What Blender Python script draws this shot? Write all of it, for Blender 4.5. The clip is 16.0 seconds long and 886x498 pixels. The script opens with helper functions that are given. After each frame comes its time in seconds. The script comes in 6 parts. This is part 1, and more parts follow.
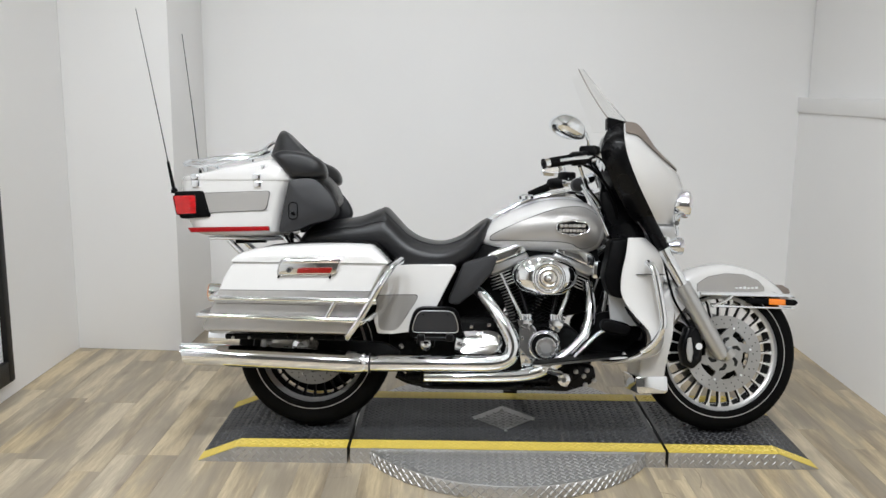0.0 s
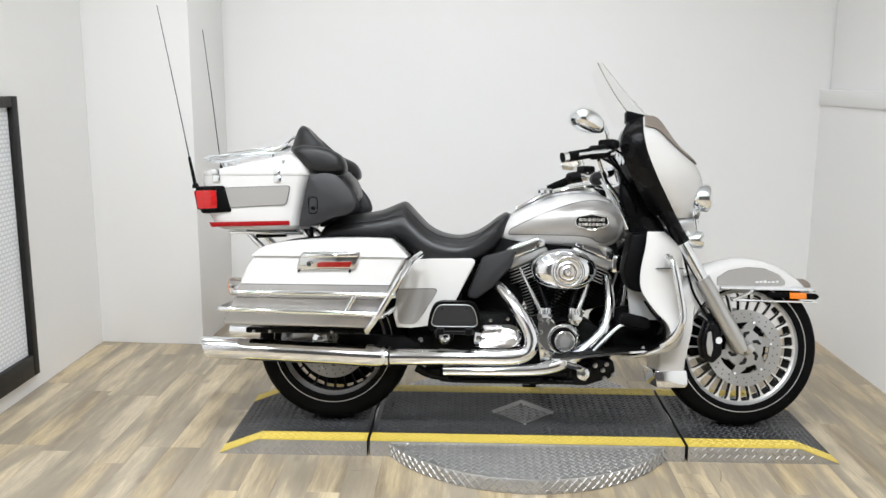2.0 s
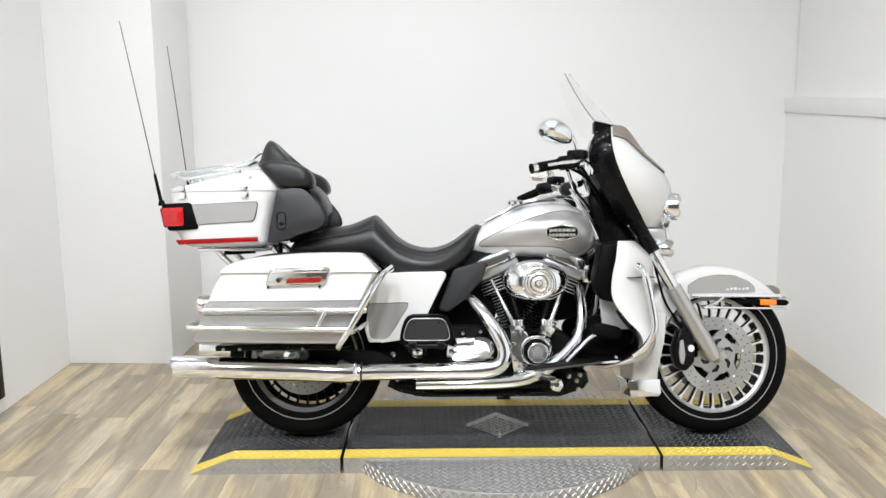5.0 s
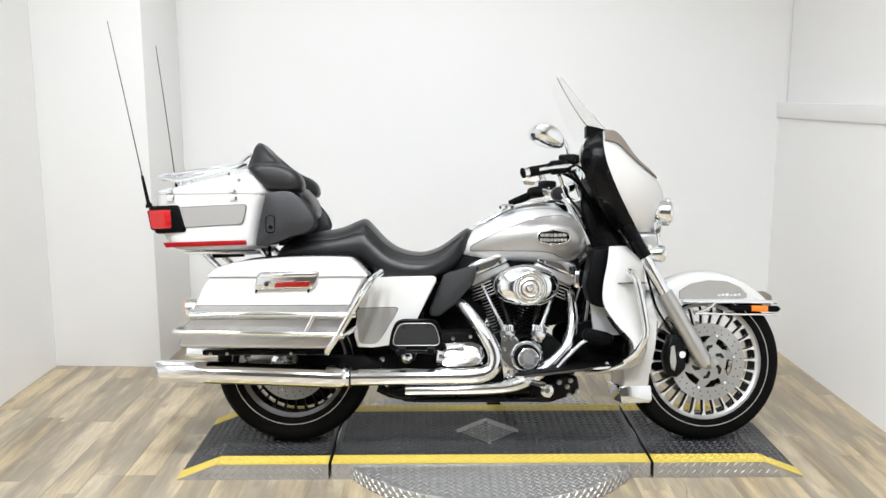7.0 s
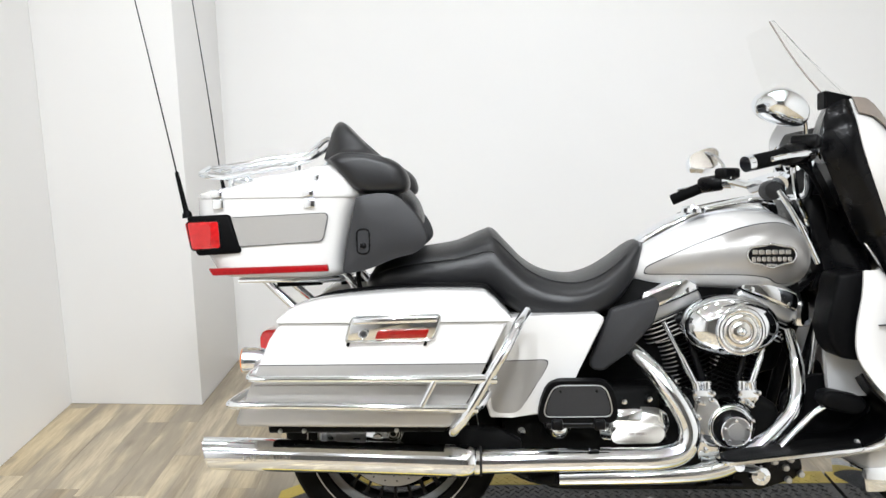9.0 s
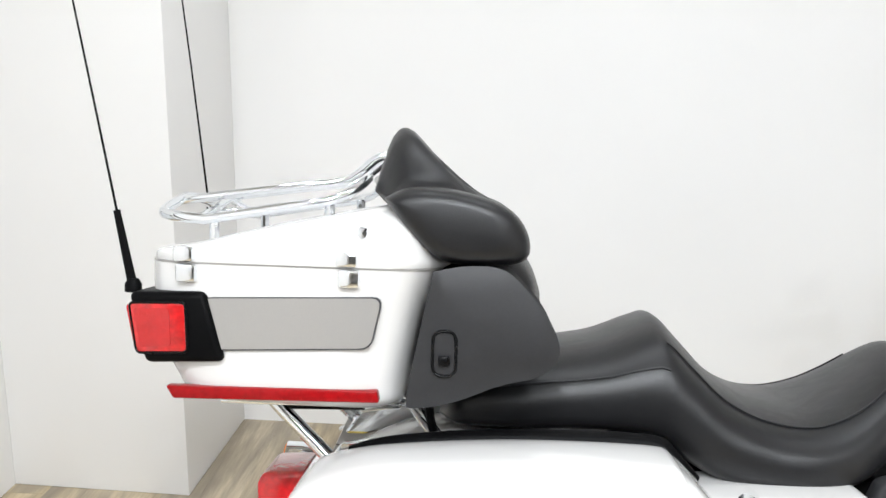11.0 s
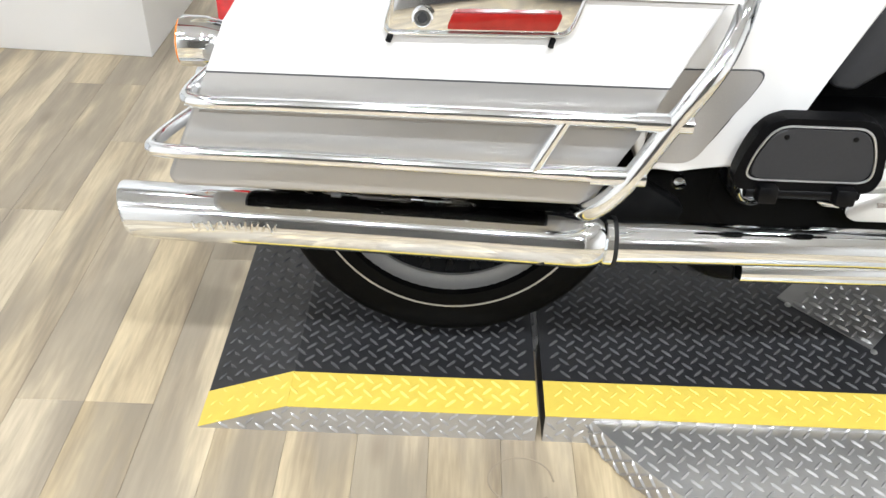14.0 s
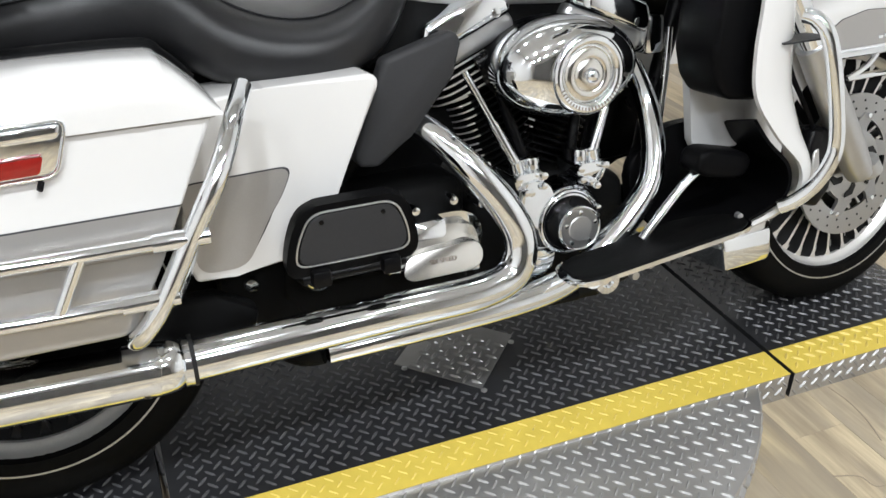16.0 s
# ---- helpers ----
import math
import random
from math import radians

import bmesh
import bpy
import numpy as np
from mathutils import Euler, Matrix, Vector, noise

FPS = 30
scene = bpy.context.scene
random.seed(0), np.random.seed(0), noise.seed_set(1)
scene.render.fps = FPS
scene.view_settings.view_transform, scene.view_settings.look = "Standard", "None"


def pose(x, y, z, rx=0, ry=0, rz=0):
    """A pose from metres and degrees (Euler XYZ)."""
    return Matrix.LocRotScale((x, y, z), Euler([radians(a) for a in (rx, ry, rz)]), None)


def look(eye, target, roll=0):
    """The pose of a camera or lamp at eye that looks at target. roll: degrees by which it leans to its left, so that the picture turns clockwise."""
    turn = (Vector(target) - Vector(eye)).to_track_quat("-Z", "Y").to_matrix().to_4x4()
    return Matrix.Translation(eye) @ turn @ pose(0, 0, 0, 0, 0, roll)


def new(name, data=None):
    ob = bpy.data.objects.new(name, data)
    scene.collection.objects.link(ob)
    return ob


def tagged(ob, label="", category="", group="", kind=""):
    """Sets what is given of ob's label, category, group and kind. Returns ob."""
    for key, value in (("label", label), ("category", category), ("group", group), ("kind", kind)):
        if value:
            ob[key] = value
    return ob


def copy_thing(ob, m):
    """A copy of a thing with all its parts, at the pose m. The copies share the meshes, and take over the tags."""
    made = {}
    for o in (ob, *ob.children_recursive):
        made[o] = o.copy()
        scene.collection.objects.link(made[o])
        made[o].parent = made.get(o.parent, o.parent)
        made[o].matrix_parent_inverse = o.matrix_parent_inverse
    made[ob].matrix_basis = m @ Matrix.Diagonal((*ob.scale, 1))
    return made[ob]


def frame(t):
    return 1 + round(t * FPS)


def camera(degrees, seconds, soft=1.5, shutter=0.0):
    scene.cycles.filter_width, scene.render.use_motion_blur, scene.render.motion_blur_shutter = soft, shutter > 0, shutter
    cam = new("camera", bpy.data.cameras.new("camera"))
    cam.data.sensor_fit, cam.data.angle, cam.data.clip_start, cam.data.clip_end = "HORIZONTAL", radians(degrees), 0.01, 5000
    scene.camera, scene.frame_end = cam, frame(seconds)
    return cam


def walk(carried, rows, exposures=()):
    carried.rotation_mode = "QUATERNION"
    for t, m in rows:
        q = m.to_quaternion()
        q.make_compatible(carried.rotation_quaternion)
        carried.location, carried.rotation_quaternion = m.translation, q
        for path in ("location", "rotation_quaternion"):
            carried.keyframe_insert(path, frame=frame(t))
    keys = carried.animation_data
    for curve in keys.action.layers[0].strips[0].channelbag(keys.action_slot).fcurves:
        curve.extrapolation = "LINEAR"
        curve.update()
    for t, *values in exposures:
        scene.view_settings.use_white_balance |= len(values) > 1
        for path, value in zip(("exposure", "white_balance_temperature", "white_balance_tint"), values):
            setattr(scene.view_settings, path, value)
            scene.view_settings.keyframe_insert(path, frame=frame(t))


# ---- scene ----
cam = camera(53.5, 16.0)
PATH = [
    (0, (-0.22, -3.391, 1.39), (-0.238, -1.425, 1.026), 0.6),
    (0.5, (-0.219, -3.394, 1.39), (-0.253, -1.427, 1.027), 0.5),
    (1, (-0.22, -3.399, 1.392), (-0.26, -1.432, 1.036), 0.2),
    (1.5, (-0.223, -3.4, 1.393), (-0.271, -1.435, 1.023), 0.2),
    (2, (-0.22, -3.401, 1.389), (-0.281, -1.437, 1.013), 0.3),
    (2.5, (-0.22, -3.392, 1.387), (-0.279, -1.429, 1.008), -0.1),
    (3, (-0.219, -3.39, 1.389), (-0.259, -1.423, 1.027), -0.7),
    (3.5, (-0.216, -3.388, 1.389), (-0.246, -1.421, 1.029), -0.5),
    (4, (-0.211, -3.386, 1.389), (-0.227, -1.418, 1.031), -0.4),
    (4.5, (-0.208, -3.383, 1.388), (-0.214, -1.414, 1.036), -0.5),
    (7, (-0.201, -3.353, 1.394), (-0.185, -1.383, 1.049), -0.1),
    (7.5, (-0.267, -3.244, 1.374), (-0.179, -1.276, 1.031), 0.4),
    (8, (-0.355, -2.995, 1.372), (-0.374, -1.023, 1.039), -2.5),
    (8.5, (-0.45, -2.645, 1.371), (-0.619, -0.691, 0.98), -0.2),
    (9, (-0.561, -2.325, 1.369), (-0.602, -0.37, 0.952), -0.9),
    (9.5, (-0.587, -1.979, 1.344), (-0.741, -0.027, 0.935), -1.1),
    (9.7, (-0.607, -1.842, 1.355), (-0.771, 0.109, 0.945), 0.6),
    (11.8, (-0.785, -1.233, 1.314), (-0.863, 0.671, 0.707), 0.7),
    (12, (-0.778, -1.233, 1.297), (-0.854, 0.648, 0.621), 0.9),
    (12.5, (-0.767, -1.244, 1.259), (-0.841, 0.571, 0.423), -0.2),
    (13, (-0.757, -1.259, 1.217), (-0.823, 0.494, 0.256), 1.0),
    (13.5, (-0.757, -1.263, 1.173), (-0.792, 0.406, 0.071), 1.7),
    (14, (-0.755, -1.275, 1.133), (-0.766, 0.313, -0.083), 2.0),
    (14.5, (-0.721, -1.277, 1.13), (-0.595, 0.321, -0.066), 0.8),
    (15, (-0.676, -1.286, 1.132), (-0.349, 0.335, 0.008), 0.2),
    (15.5, (-0.621, -1.293, 1.138), (-0.087, 0.306, 0.062), 0.1),
    (16, (-0.569, -1.312, 1.151), (0.088, 0.281, 0.135), 0.3),
]
EXPOSURE = [(0, -0.28), (1, -0.17), (2, 0.0), (3.5, 0.08), (7, 0.2), (9, 0.2), (9.5, 0.22), (12, 0.22), (13, 0.24), (14, 0.36), (15, 0.20), (16, -0.08)]
walk(cam, [(t, look(eye, target, roll)) for t, eye, target, roll in PATH], EXPOSURE)

# ---------------------------------------------------------------- light
world = bpy.data.worlds.new("room_air")
scene.world = world
world.use_nodes = True
world.node_tree.nodes["Background"].inputs[0].default_value = (0.9, 0.95, 1.0, 1)
world.node_tree.nodes["Background"].inputs[1].default_value = 0.05


def area_lamp(name, x, y, z, tx, ty, tz, size, size_y, watts, tint=(0.905, 0.95, 1.0)):
    data = bpy.data.lights.new(name, "AREA")
    data.shape, data.size, data.size_y, data.energy, data.color = "ELLIPSE", size, size_y, watts, tint
    ob = new(name, data)
    ob.matrix_world = look((x, y, z), (tx, ty, tz))
    return ob


LAMPS = [(x, y) for y in (-4.0, -2.0, 0.45) for x in (-1.9, -1.0, -0.1, 0.8)]
for x, y in LAMPS:
    watts = {-4.0: 27, -2.0: 22, 0.45: 3.6}[y] * {-1.9: 0.68, -1.0: 1.25, -0.1: 1.45, 0.8: 0.58}[x]
    lamp = area_lamp("downlight_bulb", x, y, 3.27, x * 0.8, y + (1.2 if y < 0 else 0.3), 0.3, 0.17, 0.17, watts)
    lamp.data.spread = radians(125)


# ---------------------------------------------------------------- materials
def nodes_of(name):
    m = bpy.data.materials.new(name)
    m.use_nodes = True
    nt = m.node_tree
    return m, nt, nt.nodes["Principled BSDF"]


def plain(name, rgb, rough=0.5, metal=0.0, coat=0.0, grain=0.0, scale=60.0, bump=0.0, rough_var=0.0, second=None, trans=0.0, emit=0.0):
    """A painted, metal or rubber surface with a little grain, uneven gloss and relief."""
    m, nt, b = nodes_of(name)
    b.inputs["Base Color"].default_value = (*rgb, 1)
    b.inputs["Roughness"].default_value = rough
    b.inputs["Metallic"].default_value = metal
    b.inputs["Coat Weight"].default_value = coat
    b.inputs["Coat Roughness"].default_value = 0.04
    b.inputs["Transmission Weight"].default_value = trans
    if emit:
        b.inputs["Emission Color"].default_value = (*rgb, 1)
        b.inputs["Emission Strength"].default_value = emit
    tc = nt.nodes.new("ShaderNodeTexCoord")
    if grain or second:
        n = nt.nodes.new("ShaderNodeTexNoise")
        n.inputs["Scale"].default_value = scale
        n.inputs["Detail"].default_value = 6
        nt.links.new(tc.outputs["Object"], n.inputs["Vector"])
        mix = nt.nodes.new("ShaderNodeMix")
        mix.data_type = "RGBA"
        mix.inputs["A"].default_value = (*[c * (1 - grain) for c in rgb], 1)
        mix.inputs["B"].default_value = (*(second or [min(1, c * (1 + grain)) for c in rgb]), 1)
        nt.links.new(n.outputs["Fac"], mix.inputs["Factor"])
        nt.links.new(mix.outputs["Result"], b.inputs["Base Color"])
    if rough_var:
        n2 = nt.nodes.new("ShaderNodeTexNoise")
        n2.inputs["Scale"].default_value = 9
        n2.inputs["Detail"].default_value = 5
        nt.links.new(tc.outputs["Object"], n2.inputs["Vector"])
        mr = nt.nodes.new("ShaderNodeMapRange")
        mr.inputs["To Min"].default_value = max(0.0, rough - rough_var)
        mr.inputs["To Max"].default_value = rough + rough_var
        nt.links.new(n2.outputs["Fac"], mr.inputs["Value"])
        nt.links.new(mr.outputs["Result"], b.inputs["Roughness"])
    if bump:
        n3 = nt.nodes.new("ShaderNodeTexNoise")
        n3.inputs["Scale"].default_value = scale * 4
        n3.inputs["Detail"].default_value = 4
        nt.links.new(tc.outputs["Object"], n3.inputs["Vector"])
        bp = nt.nodes.new("ShaderNodeBump")
        bp.inputs["Strength"].default_value = bump
        bp.inputs["Distance"].default_value = 0.002
        nt.links.new(n3.outputs["Fac"], bp.inputs["Height"])
        nt.links.new(bp.outputs["Normal"], b.inputs["Normal"])
    return m


WHITE = plain("pearl_white_paint", (0.64, 0.63, 0.615), 0.2, 0, 0.6, 0.02, 500, 0, 0.04)
SILVER = plain("silver_metallic_paint", (0.38, 0.368, 0.352), 0.34, 0.5, 0.5, 0.10, 900, 0, 0.05)
PIN = plain("dark_pinstripe", (0.05, 0.05, 0.055), 0.3)
CHROME = plain("chrome", (0.90, 0.93, 0.965), 0.07, 1.0, 0, 0, 60, 0, 0.03)
ALU = plain("machined_aluminium", (0.72, 0.715, 0.70), 0.3, 0.7, 0, 0.06, 300, 0.03, 0.06)
ROTOR = plain("brushed_disc_steel", (0.36, 0.36, 0.355), 0.34, 0.85, 0, 0.08, 260, 0.03, 0.06)
DISC = plain("ground_disc_steel", (0.42, 0.42, 0.415), 0.3, 1.0, 0, 0.08, 260, 0.03, 0.05)
ground = DISC.node_tree.nodes.new("ShaderNodeTangent")
ground.direction_type, ground.axis = "RADIAL", "Y"
DISC.node_tree.links.new(ground.outputs["Tangent"], DISC.node_tree.nodes["Principled BSDF"].inputs["Tangent"])
DISC.node_tree.nodes["Principled BSDF"].inputs["Anisotropic"].default_value = 0.75
SATIN = plain("silver_satin_metal", (0.50, 0.50, 0.495), 0.34, 0.85, 0, 0.05, 200, 0, 0.05)
BLACK = plain("gloss_black_paint", (0.003, 0.003, 0.0034), 0.28, 0, 0.08, 0.1, 80, 0, 0.06)
WRINKLE = plain("wrinkle_black_coating", (0.005, 0.005, 0.005), 0.42, 0, 0, 0.2, 250, 0.5, 0.06)
PLASTIC = plain("black_plastic", (0.003, 0.003, 0.0033), 0.4, 0, 0, 0.15, 250, 0.15, 0.06)
DARKGREY = plain("dark_grey_plastic", (0.032, 0.032, 0.0335), 0.42, 0, 0, 0.1, 250, 0.15, 0.06)
LEATHER = plain("black_leather", (0.008, 0.008, 0.009), 0.36, 0, 0, 0.3, 200, 0.15, 0.08)
VINYL = plain("charcoal_vinyl", (0.017, 0.017, 0.0187), 0.44, 0, 0, 0.2, 240, 0.2, 0.08)
RUBBER = plain("tyre_rubber", (0.004, 0.004, 0.004), 0.6, 0, 0, 0.3, 90, 0.2, 0.08)
RED = plain("red_lens", (0.42, 0.004, 0.005), 0.15, 0, 0.5, 0.35, 60, 0.35)
REDSTRIP = plain("dark_red_reflector", (0.27, 0.004, 0.006), 0.28, 0, 0.2, 0.45, 110)
TAILRED = plain("deep_red_lamp_lens", (0.48, 0.005, 0.007), 0.1, 0, 1.0, 0.75, 85, 0.25)
AMBER = plain("amber_lens", (0.85, 0.22, 0.01), 0.2, 0, 0.5, 0.15, 80)
ORANGE = plain("orange_red_reflector", (0.24, 0.010, 0.007), 0.22, 0, 0.4, 0.25, 90)
CLEAR = plain("lamp_glass", (0.9, 0.92, 0.92), 0.05, 0, 0, 0, 60, 0, 0, None, 0.9)
SMOKE = plain("tinted_plastic", (0.2, 0.165, 0.14), 0.35, 0, 0.0, 0.1, 60)
DEFLECT = plain("pale_grey_plastic", (0.58, 0.58, 0.575), 0.35, 0, 0, 0.05, 60, 0, 0.05)
# near black: the shade inside holes, slots and wheel gaps, put into the colour
HOLESHADE = plain("recess_shade", (0.01, 0.01, 0.01), 0.8)
BRIGHT = plain("bright_satin_metal", (0.80, 0.79, 0.76), 0.18, 1.0, 0, 0.05, 300, 0, 0.05)
# bright machined edge of the fins, also used to paint their glints
FINGLINT = plain("machined_fin_glint", (0.74, 0.74, 0.73), 0.32, 0.8, 0, 0.08, 300, 0.03, 0.05)
DIFFUSER = plain("lit_lamp_diffuser", (1.0, 0.98, 0.95), 0.6, 0, 0, 0, 60, 0, 0, None, 0, 4.0)
MIRROR = plain("mirror_glass", (0.74, 0.70, 0.65), 0.12, 1.0)
WALLP = plain("white_wall_paint", (0.87, 0.862, 0.85), 0.65, 0, 0, 0.025, 1.2, 0.12, 0.05)
CEILP = plain("white_ceiling_paint", (0.72, 0.72, 0.715), 0.8, 0, 0, 0.04, 3, 0.1)
# grey that stands for a dim room, for dark bands in the chrome
BACKP = plain("dim_room_grey", (0.28, 0.28, 0.285), 0.7, 0, 0, 0.05, 2)
FRAMEP = plain("dark_steel_frame", (0.010, 0.0095, 0.009), 0.5, 0.3, 0, 0.3, 40, 0.2, 0.08)
PANELP = plain("white_perforated_sheet", (0.86, 0.88, 0.9), 0.45, 0, 0, 0.02, 20)
CONCRETE = plain("dark_subfloor", (0.26, 0.21, 0.15), 0.8, 0, 0, 0.2, 20)
YELLOW = plain("worn_yellow_paint", (0.66, 0.50, 0.085), 0.5, 0, 0, 0.12, 25, 0.2, 0.1)
# worn black deck paint; also the painted shade on the sections' end faces
PLATEB = plain("worn_black_paint_and_gap_shade", (0.017, 0.0173, 0.019), 0.42, 0.0, 0, 0.4, 18, 0.2, 0.1)
TREADB = plain("rubbed_black_tread", (0.068, 0.069, 0.073), 0.36, 0.1, 0, 0.5, 12, 0.1, 0.1)
PLATES = plain("bare_diamond_plate", (0.46, 0.452, 0.44), 0.34, 0.75, 0, 0.18, 14, 0.15, 0.1)
PLATED = plain("dull_diamond_plate", (0.26, 0.255, 0.25), 0.42, 0.7, 0, 0.25, 14, 0.15, 0.1)
TREADD = plain("dull_tread", (0.25, 0.247, 0.243), 0.36, 0.7, 0, 0.2, 20, 0.1, 0.08)
YELLOWT = plain("scuffed_yellow_tread", (0.66, 0.49, 0.065), 0.5, 0, 0, 0.12, 9, 0.2, 0.1)
TREADS = plain("rubbed_bare_tread", (0.40, 0.395, 0.39), 0.42, 0.7, 0, 0.15, 20, 0.1, 0.08)

for m_ in (BLACK, REDSTRIP, LEATHER, VINYL, PLASTIC, RUBBER, DARKGREY, WRINKLE):
    m_.node_tree.nodes["Principled BSDF"].inputs["Specular IOR Level"].default_value = 0.42 if m_ in (LEATHER, VINYL) else 0.05 if m_ in (WRINKLE, PLASTIC, RUBBER) else 0.12

# broad soft folds beneath the grain of the padded covers
for m_ in (LEATHER, VINYL):
    t_ = m_.node_tree
    co_, wave_, fold_ = t_.nodes.new("ShaderNodeTexCoord"), t_.nodes.new("ShaderNodeTexNoise"), t_.nodes.new("ShaderNodeBump")
    wave_.inputs["Scale"].default_value, wave_.inputs["Detail"].default_value, wave_.inputs["Distortion"].default_value = 16, 2, 0.6
    fold_.inputs["Strength"].default_value, fold_.inputs["Distance"].default_value = 0.3, 0.004
    t_.links.new(co_.outputs["Object"], wave_.inputs["Vector"])
    t_.links.new(wave_.outputs["Fac"], fold_.inputs["Height"])
    for n_ in list(t_.nodes):
        if n_.type == "BUMP" and n_ != fold_:
            t_.links.new(fold_.outputs["Normal"], n_.inputs["Normal"])

# paint rubbed off in patches
nt_ = YELLOWT.node_tree
scuff = nt_.nodes.new("ShaderNodeTexNoise")
scuff.inputs["Scale"].default_value, scuff.inputs["Detail"].default_value = 14, 6
cut_ = nt_.nodes.new("ShaderNodeMapRange")
cut_.inputs["From Min"].default_value, cut_.inputs["From Max"].default_value = 0.66, 0.72
mix_ = nt_.nodes.new("ShaderNodeMix")
mix_.data_type = "RGBA"
mix_.inputs["A"].default_value, mix_.inputs["B"].default_value = (0.74, 0.58, 0.15, 1), (0.07, 0.06, 0.04, 1)
tc_s = nt_.nodes.new("ShaderNodeTexCoord")
nt_.links.new(tc_s.outputs["Object"], scuff.inputs["Vector"])
nt_.links.new(scuff.outputs["Fac"], cut_.inputs["Value"])
nt_.links.new(cut_.outputs["Result"], mix_.inputs["Factor"])
nt_.links.new(mix_.outputs["Result"], nt_.nodes["Principled BSDF"].inputs["Base Color"])

# rows of small holes in the wall panel's sheet
nt_ = PANELP.node_tree
br = nt_.nodes.new("ShaderNodeTexBrick")
br.inputs["Color1"].default_value = br.inputs["Color2"].default_value = (0.86, 0.88, 0.9, 1)
br.inputs["Mortar"].default_value = (0.66, 0.68, 0.71, 1)
br.inputs["Scale"].default_value = 1.0
br.inputs["Brick Width"].default_value, br.inputs["Row Height"].default_value, br.inputs["Mortar Size"].default_value = 0.030, 0.019, 0.0036
tc_n = nt_.nodes.new("ShaderNodeTexCoord")
mp_n = nt_.nodes.new("ShaderNodeMapping")
mp_n.inputs["Rotation"].default_value = (0, radians(90), radians(90))
nt_.links.new(tc_n.outputs["Object"], mp_n.inputs["Vector"])
nt_.links.new(mp_n.outputs["Vector"], br.inputs["Vector"])
nt_.links.new(br.outputs["Color"], nt_.nodes["Principled BSDF"].inputs["Base Color"])

GLASS, nt, b = nodes_of("windshield_plastic")
b.inputs["Base Color"].default_value = (0.975, 0.975, 0.97, 1)
b.inputs["Roughness"].default_value = 0.03
b.inputs["Transmission Weight"].default_value = 1.0
b.inputs["IOR"].default_value = 1.004


def wood(name):
    m, nt, b = nodes_of(name)
    tc = nt.nodes.new("ShaderNodeTexCoord")
    info = nt.nodes.new("ShaderNodeObjectInfo")
    off = nt.nodes.new("ShaderNodeVectorMath")
    off.operation = "MULTIPLY_ADD"
    nt.links.new(info.outputs["Random"], off.inputs[0])
    off.inputs[1].default_value = (37.0, 53.0, 11.0)
    nt.links.new(tc.outputs["Object"], off.inputs[2])
    stretch = nt.nodes.new("ShaderNodeMapping")
    stretch.inputs["Scale"].default_value = (1.0, 0.085, 1.0)
    nt.links.new(off.outputs["Vector"], stretch.inputs["Vector"])
    g1 = nt.nodes.new("ShaderNodeTexNoise")
    g1.inputs["Scale"].default_value, g1.inputs["Detail"].default_value, g1.inputs["Distortion"].default_value = 14, 9, 0.5
    g2 = nt.nodes.new("ShaderNodeTexNoise")
    g2.inputs["Scale"].default_value, g2.inputs["Detail"].default_value = 140, 4
    blot = nt.nodes.new("ShaderNodeTexNoise")
    blot.inputs["Scale"].default_value, blot.inputs["Detail"].default_value = 9, 5
    nt.links.new(stretch.outputs["Vector"], g1.inputs["Vector"])
    nt.links.new(stretch.outputs["Vector"], g2.inputs["Vector"])
    smear = nt.nodes.new("ShaderNodeMapping")
    smear.inputs["Scale"].default_value = (1.0, 0.20, 1.0)
    nt.links.new(off.outputs["Vector"], smear.inputs["Vector"])
    nt.links.new(smear.outputs["Vector"], blot.inputs["Vector"])
    ramp = nt.nodes.new("ShaderNodeValToRGB")
    ramp.color_ramp.elements[0].position, ramp.color_ramp.elements[0].color = 0.34, (0.255, 0.203, 0.138, 1)
    ramp.color_ramp.elements[1].position, ramp.color_ramp.elements[1].color = 0.62, (0.535, 0.436, 0.28, 1)
    e = ramp.color_ramp.elements.new(0.5)
    e.color = (0.43, 0.345, 0.222, 1)
    nt.links.new(g1.outputs["Fac"], ramp.inputs["Fac"])
    fine = nt.nodes.new("ShaderNodeMix")
    fine.data_type, fine.blend_type = "RGBA", "OVERLAY"
    fine.inputs["Factor"].default_value = 0.38
    nt.links.new(ramp.outputs["Color"], fine.inputs["A"])
    nt.links.new(g2.outputs["Fac"], fine.inputs["B"])
    tone = nt.nodes.new("ShaderNodeHueSaturation")
    vary = nt.nodes.new("ShaderNodeMapRange")
    vary.inputs["To Min"].default_value, vary.inputs["To Max"].default_value = 0.94, 1.05
    nt.links.new(info.outputs["Random"], vary.inputs["Value"])
    nt.links.new(vary.outputs["Result"], tone.inputs["Value"])
    spin = nt.nodes.new("ShaderNodeMath")
    spin.operation = "MULTIPLY"
    spin.inputs[1].default_value = 7.31
    part_of = nt.nodes.new("ShaderNodeMath")
    part_of.operation = "FRACT"
    nt.links.new(info.outputs["Random"], spin.inputs[0])
    nt.links.new(spin.outputs[0], part_of.inputs[0])
    sat = nt.nodes.new("ShaderNodeMapRange")
    sat.inputs["To Min"].default_value, sat.inputs["To Max"].default_value = 0.80, 1.08
    nt.links.new(part_of.outputs[0], sat.inputs["Value"])
    nt.links.new(sat.outputs["Result"], tone.inputs["Saturation"])
    nt.links.new(fine.outputs["Result"], tone.inputs["Color"])
    grey = nt.nodes.new("ShaderNodeMix")
    grey.data_type = "RGBA"
    grey.inputs["B"].default_value = (0.262, 0.224, 0.172, 1)
    cut = nt.nodes.new("ShaderNodeMapRange")
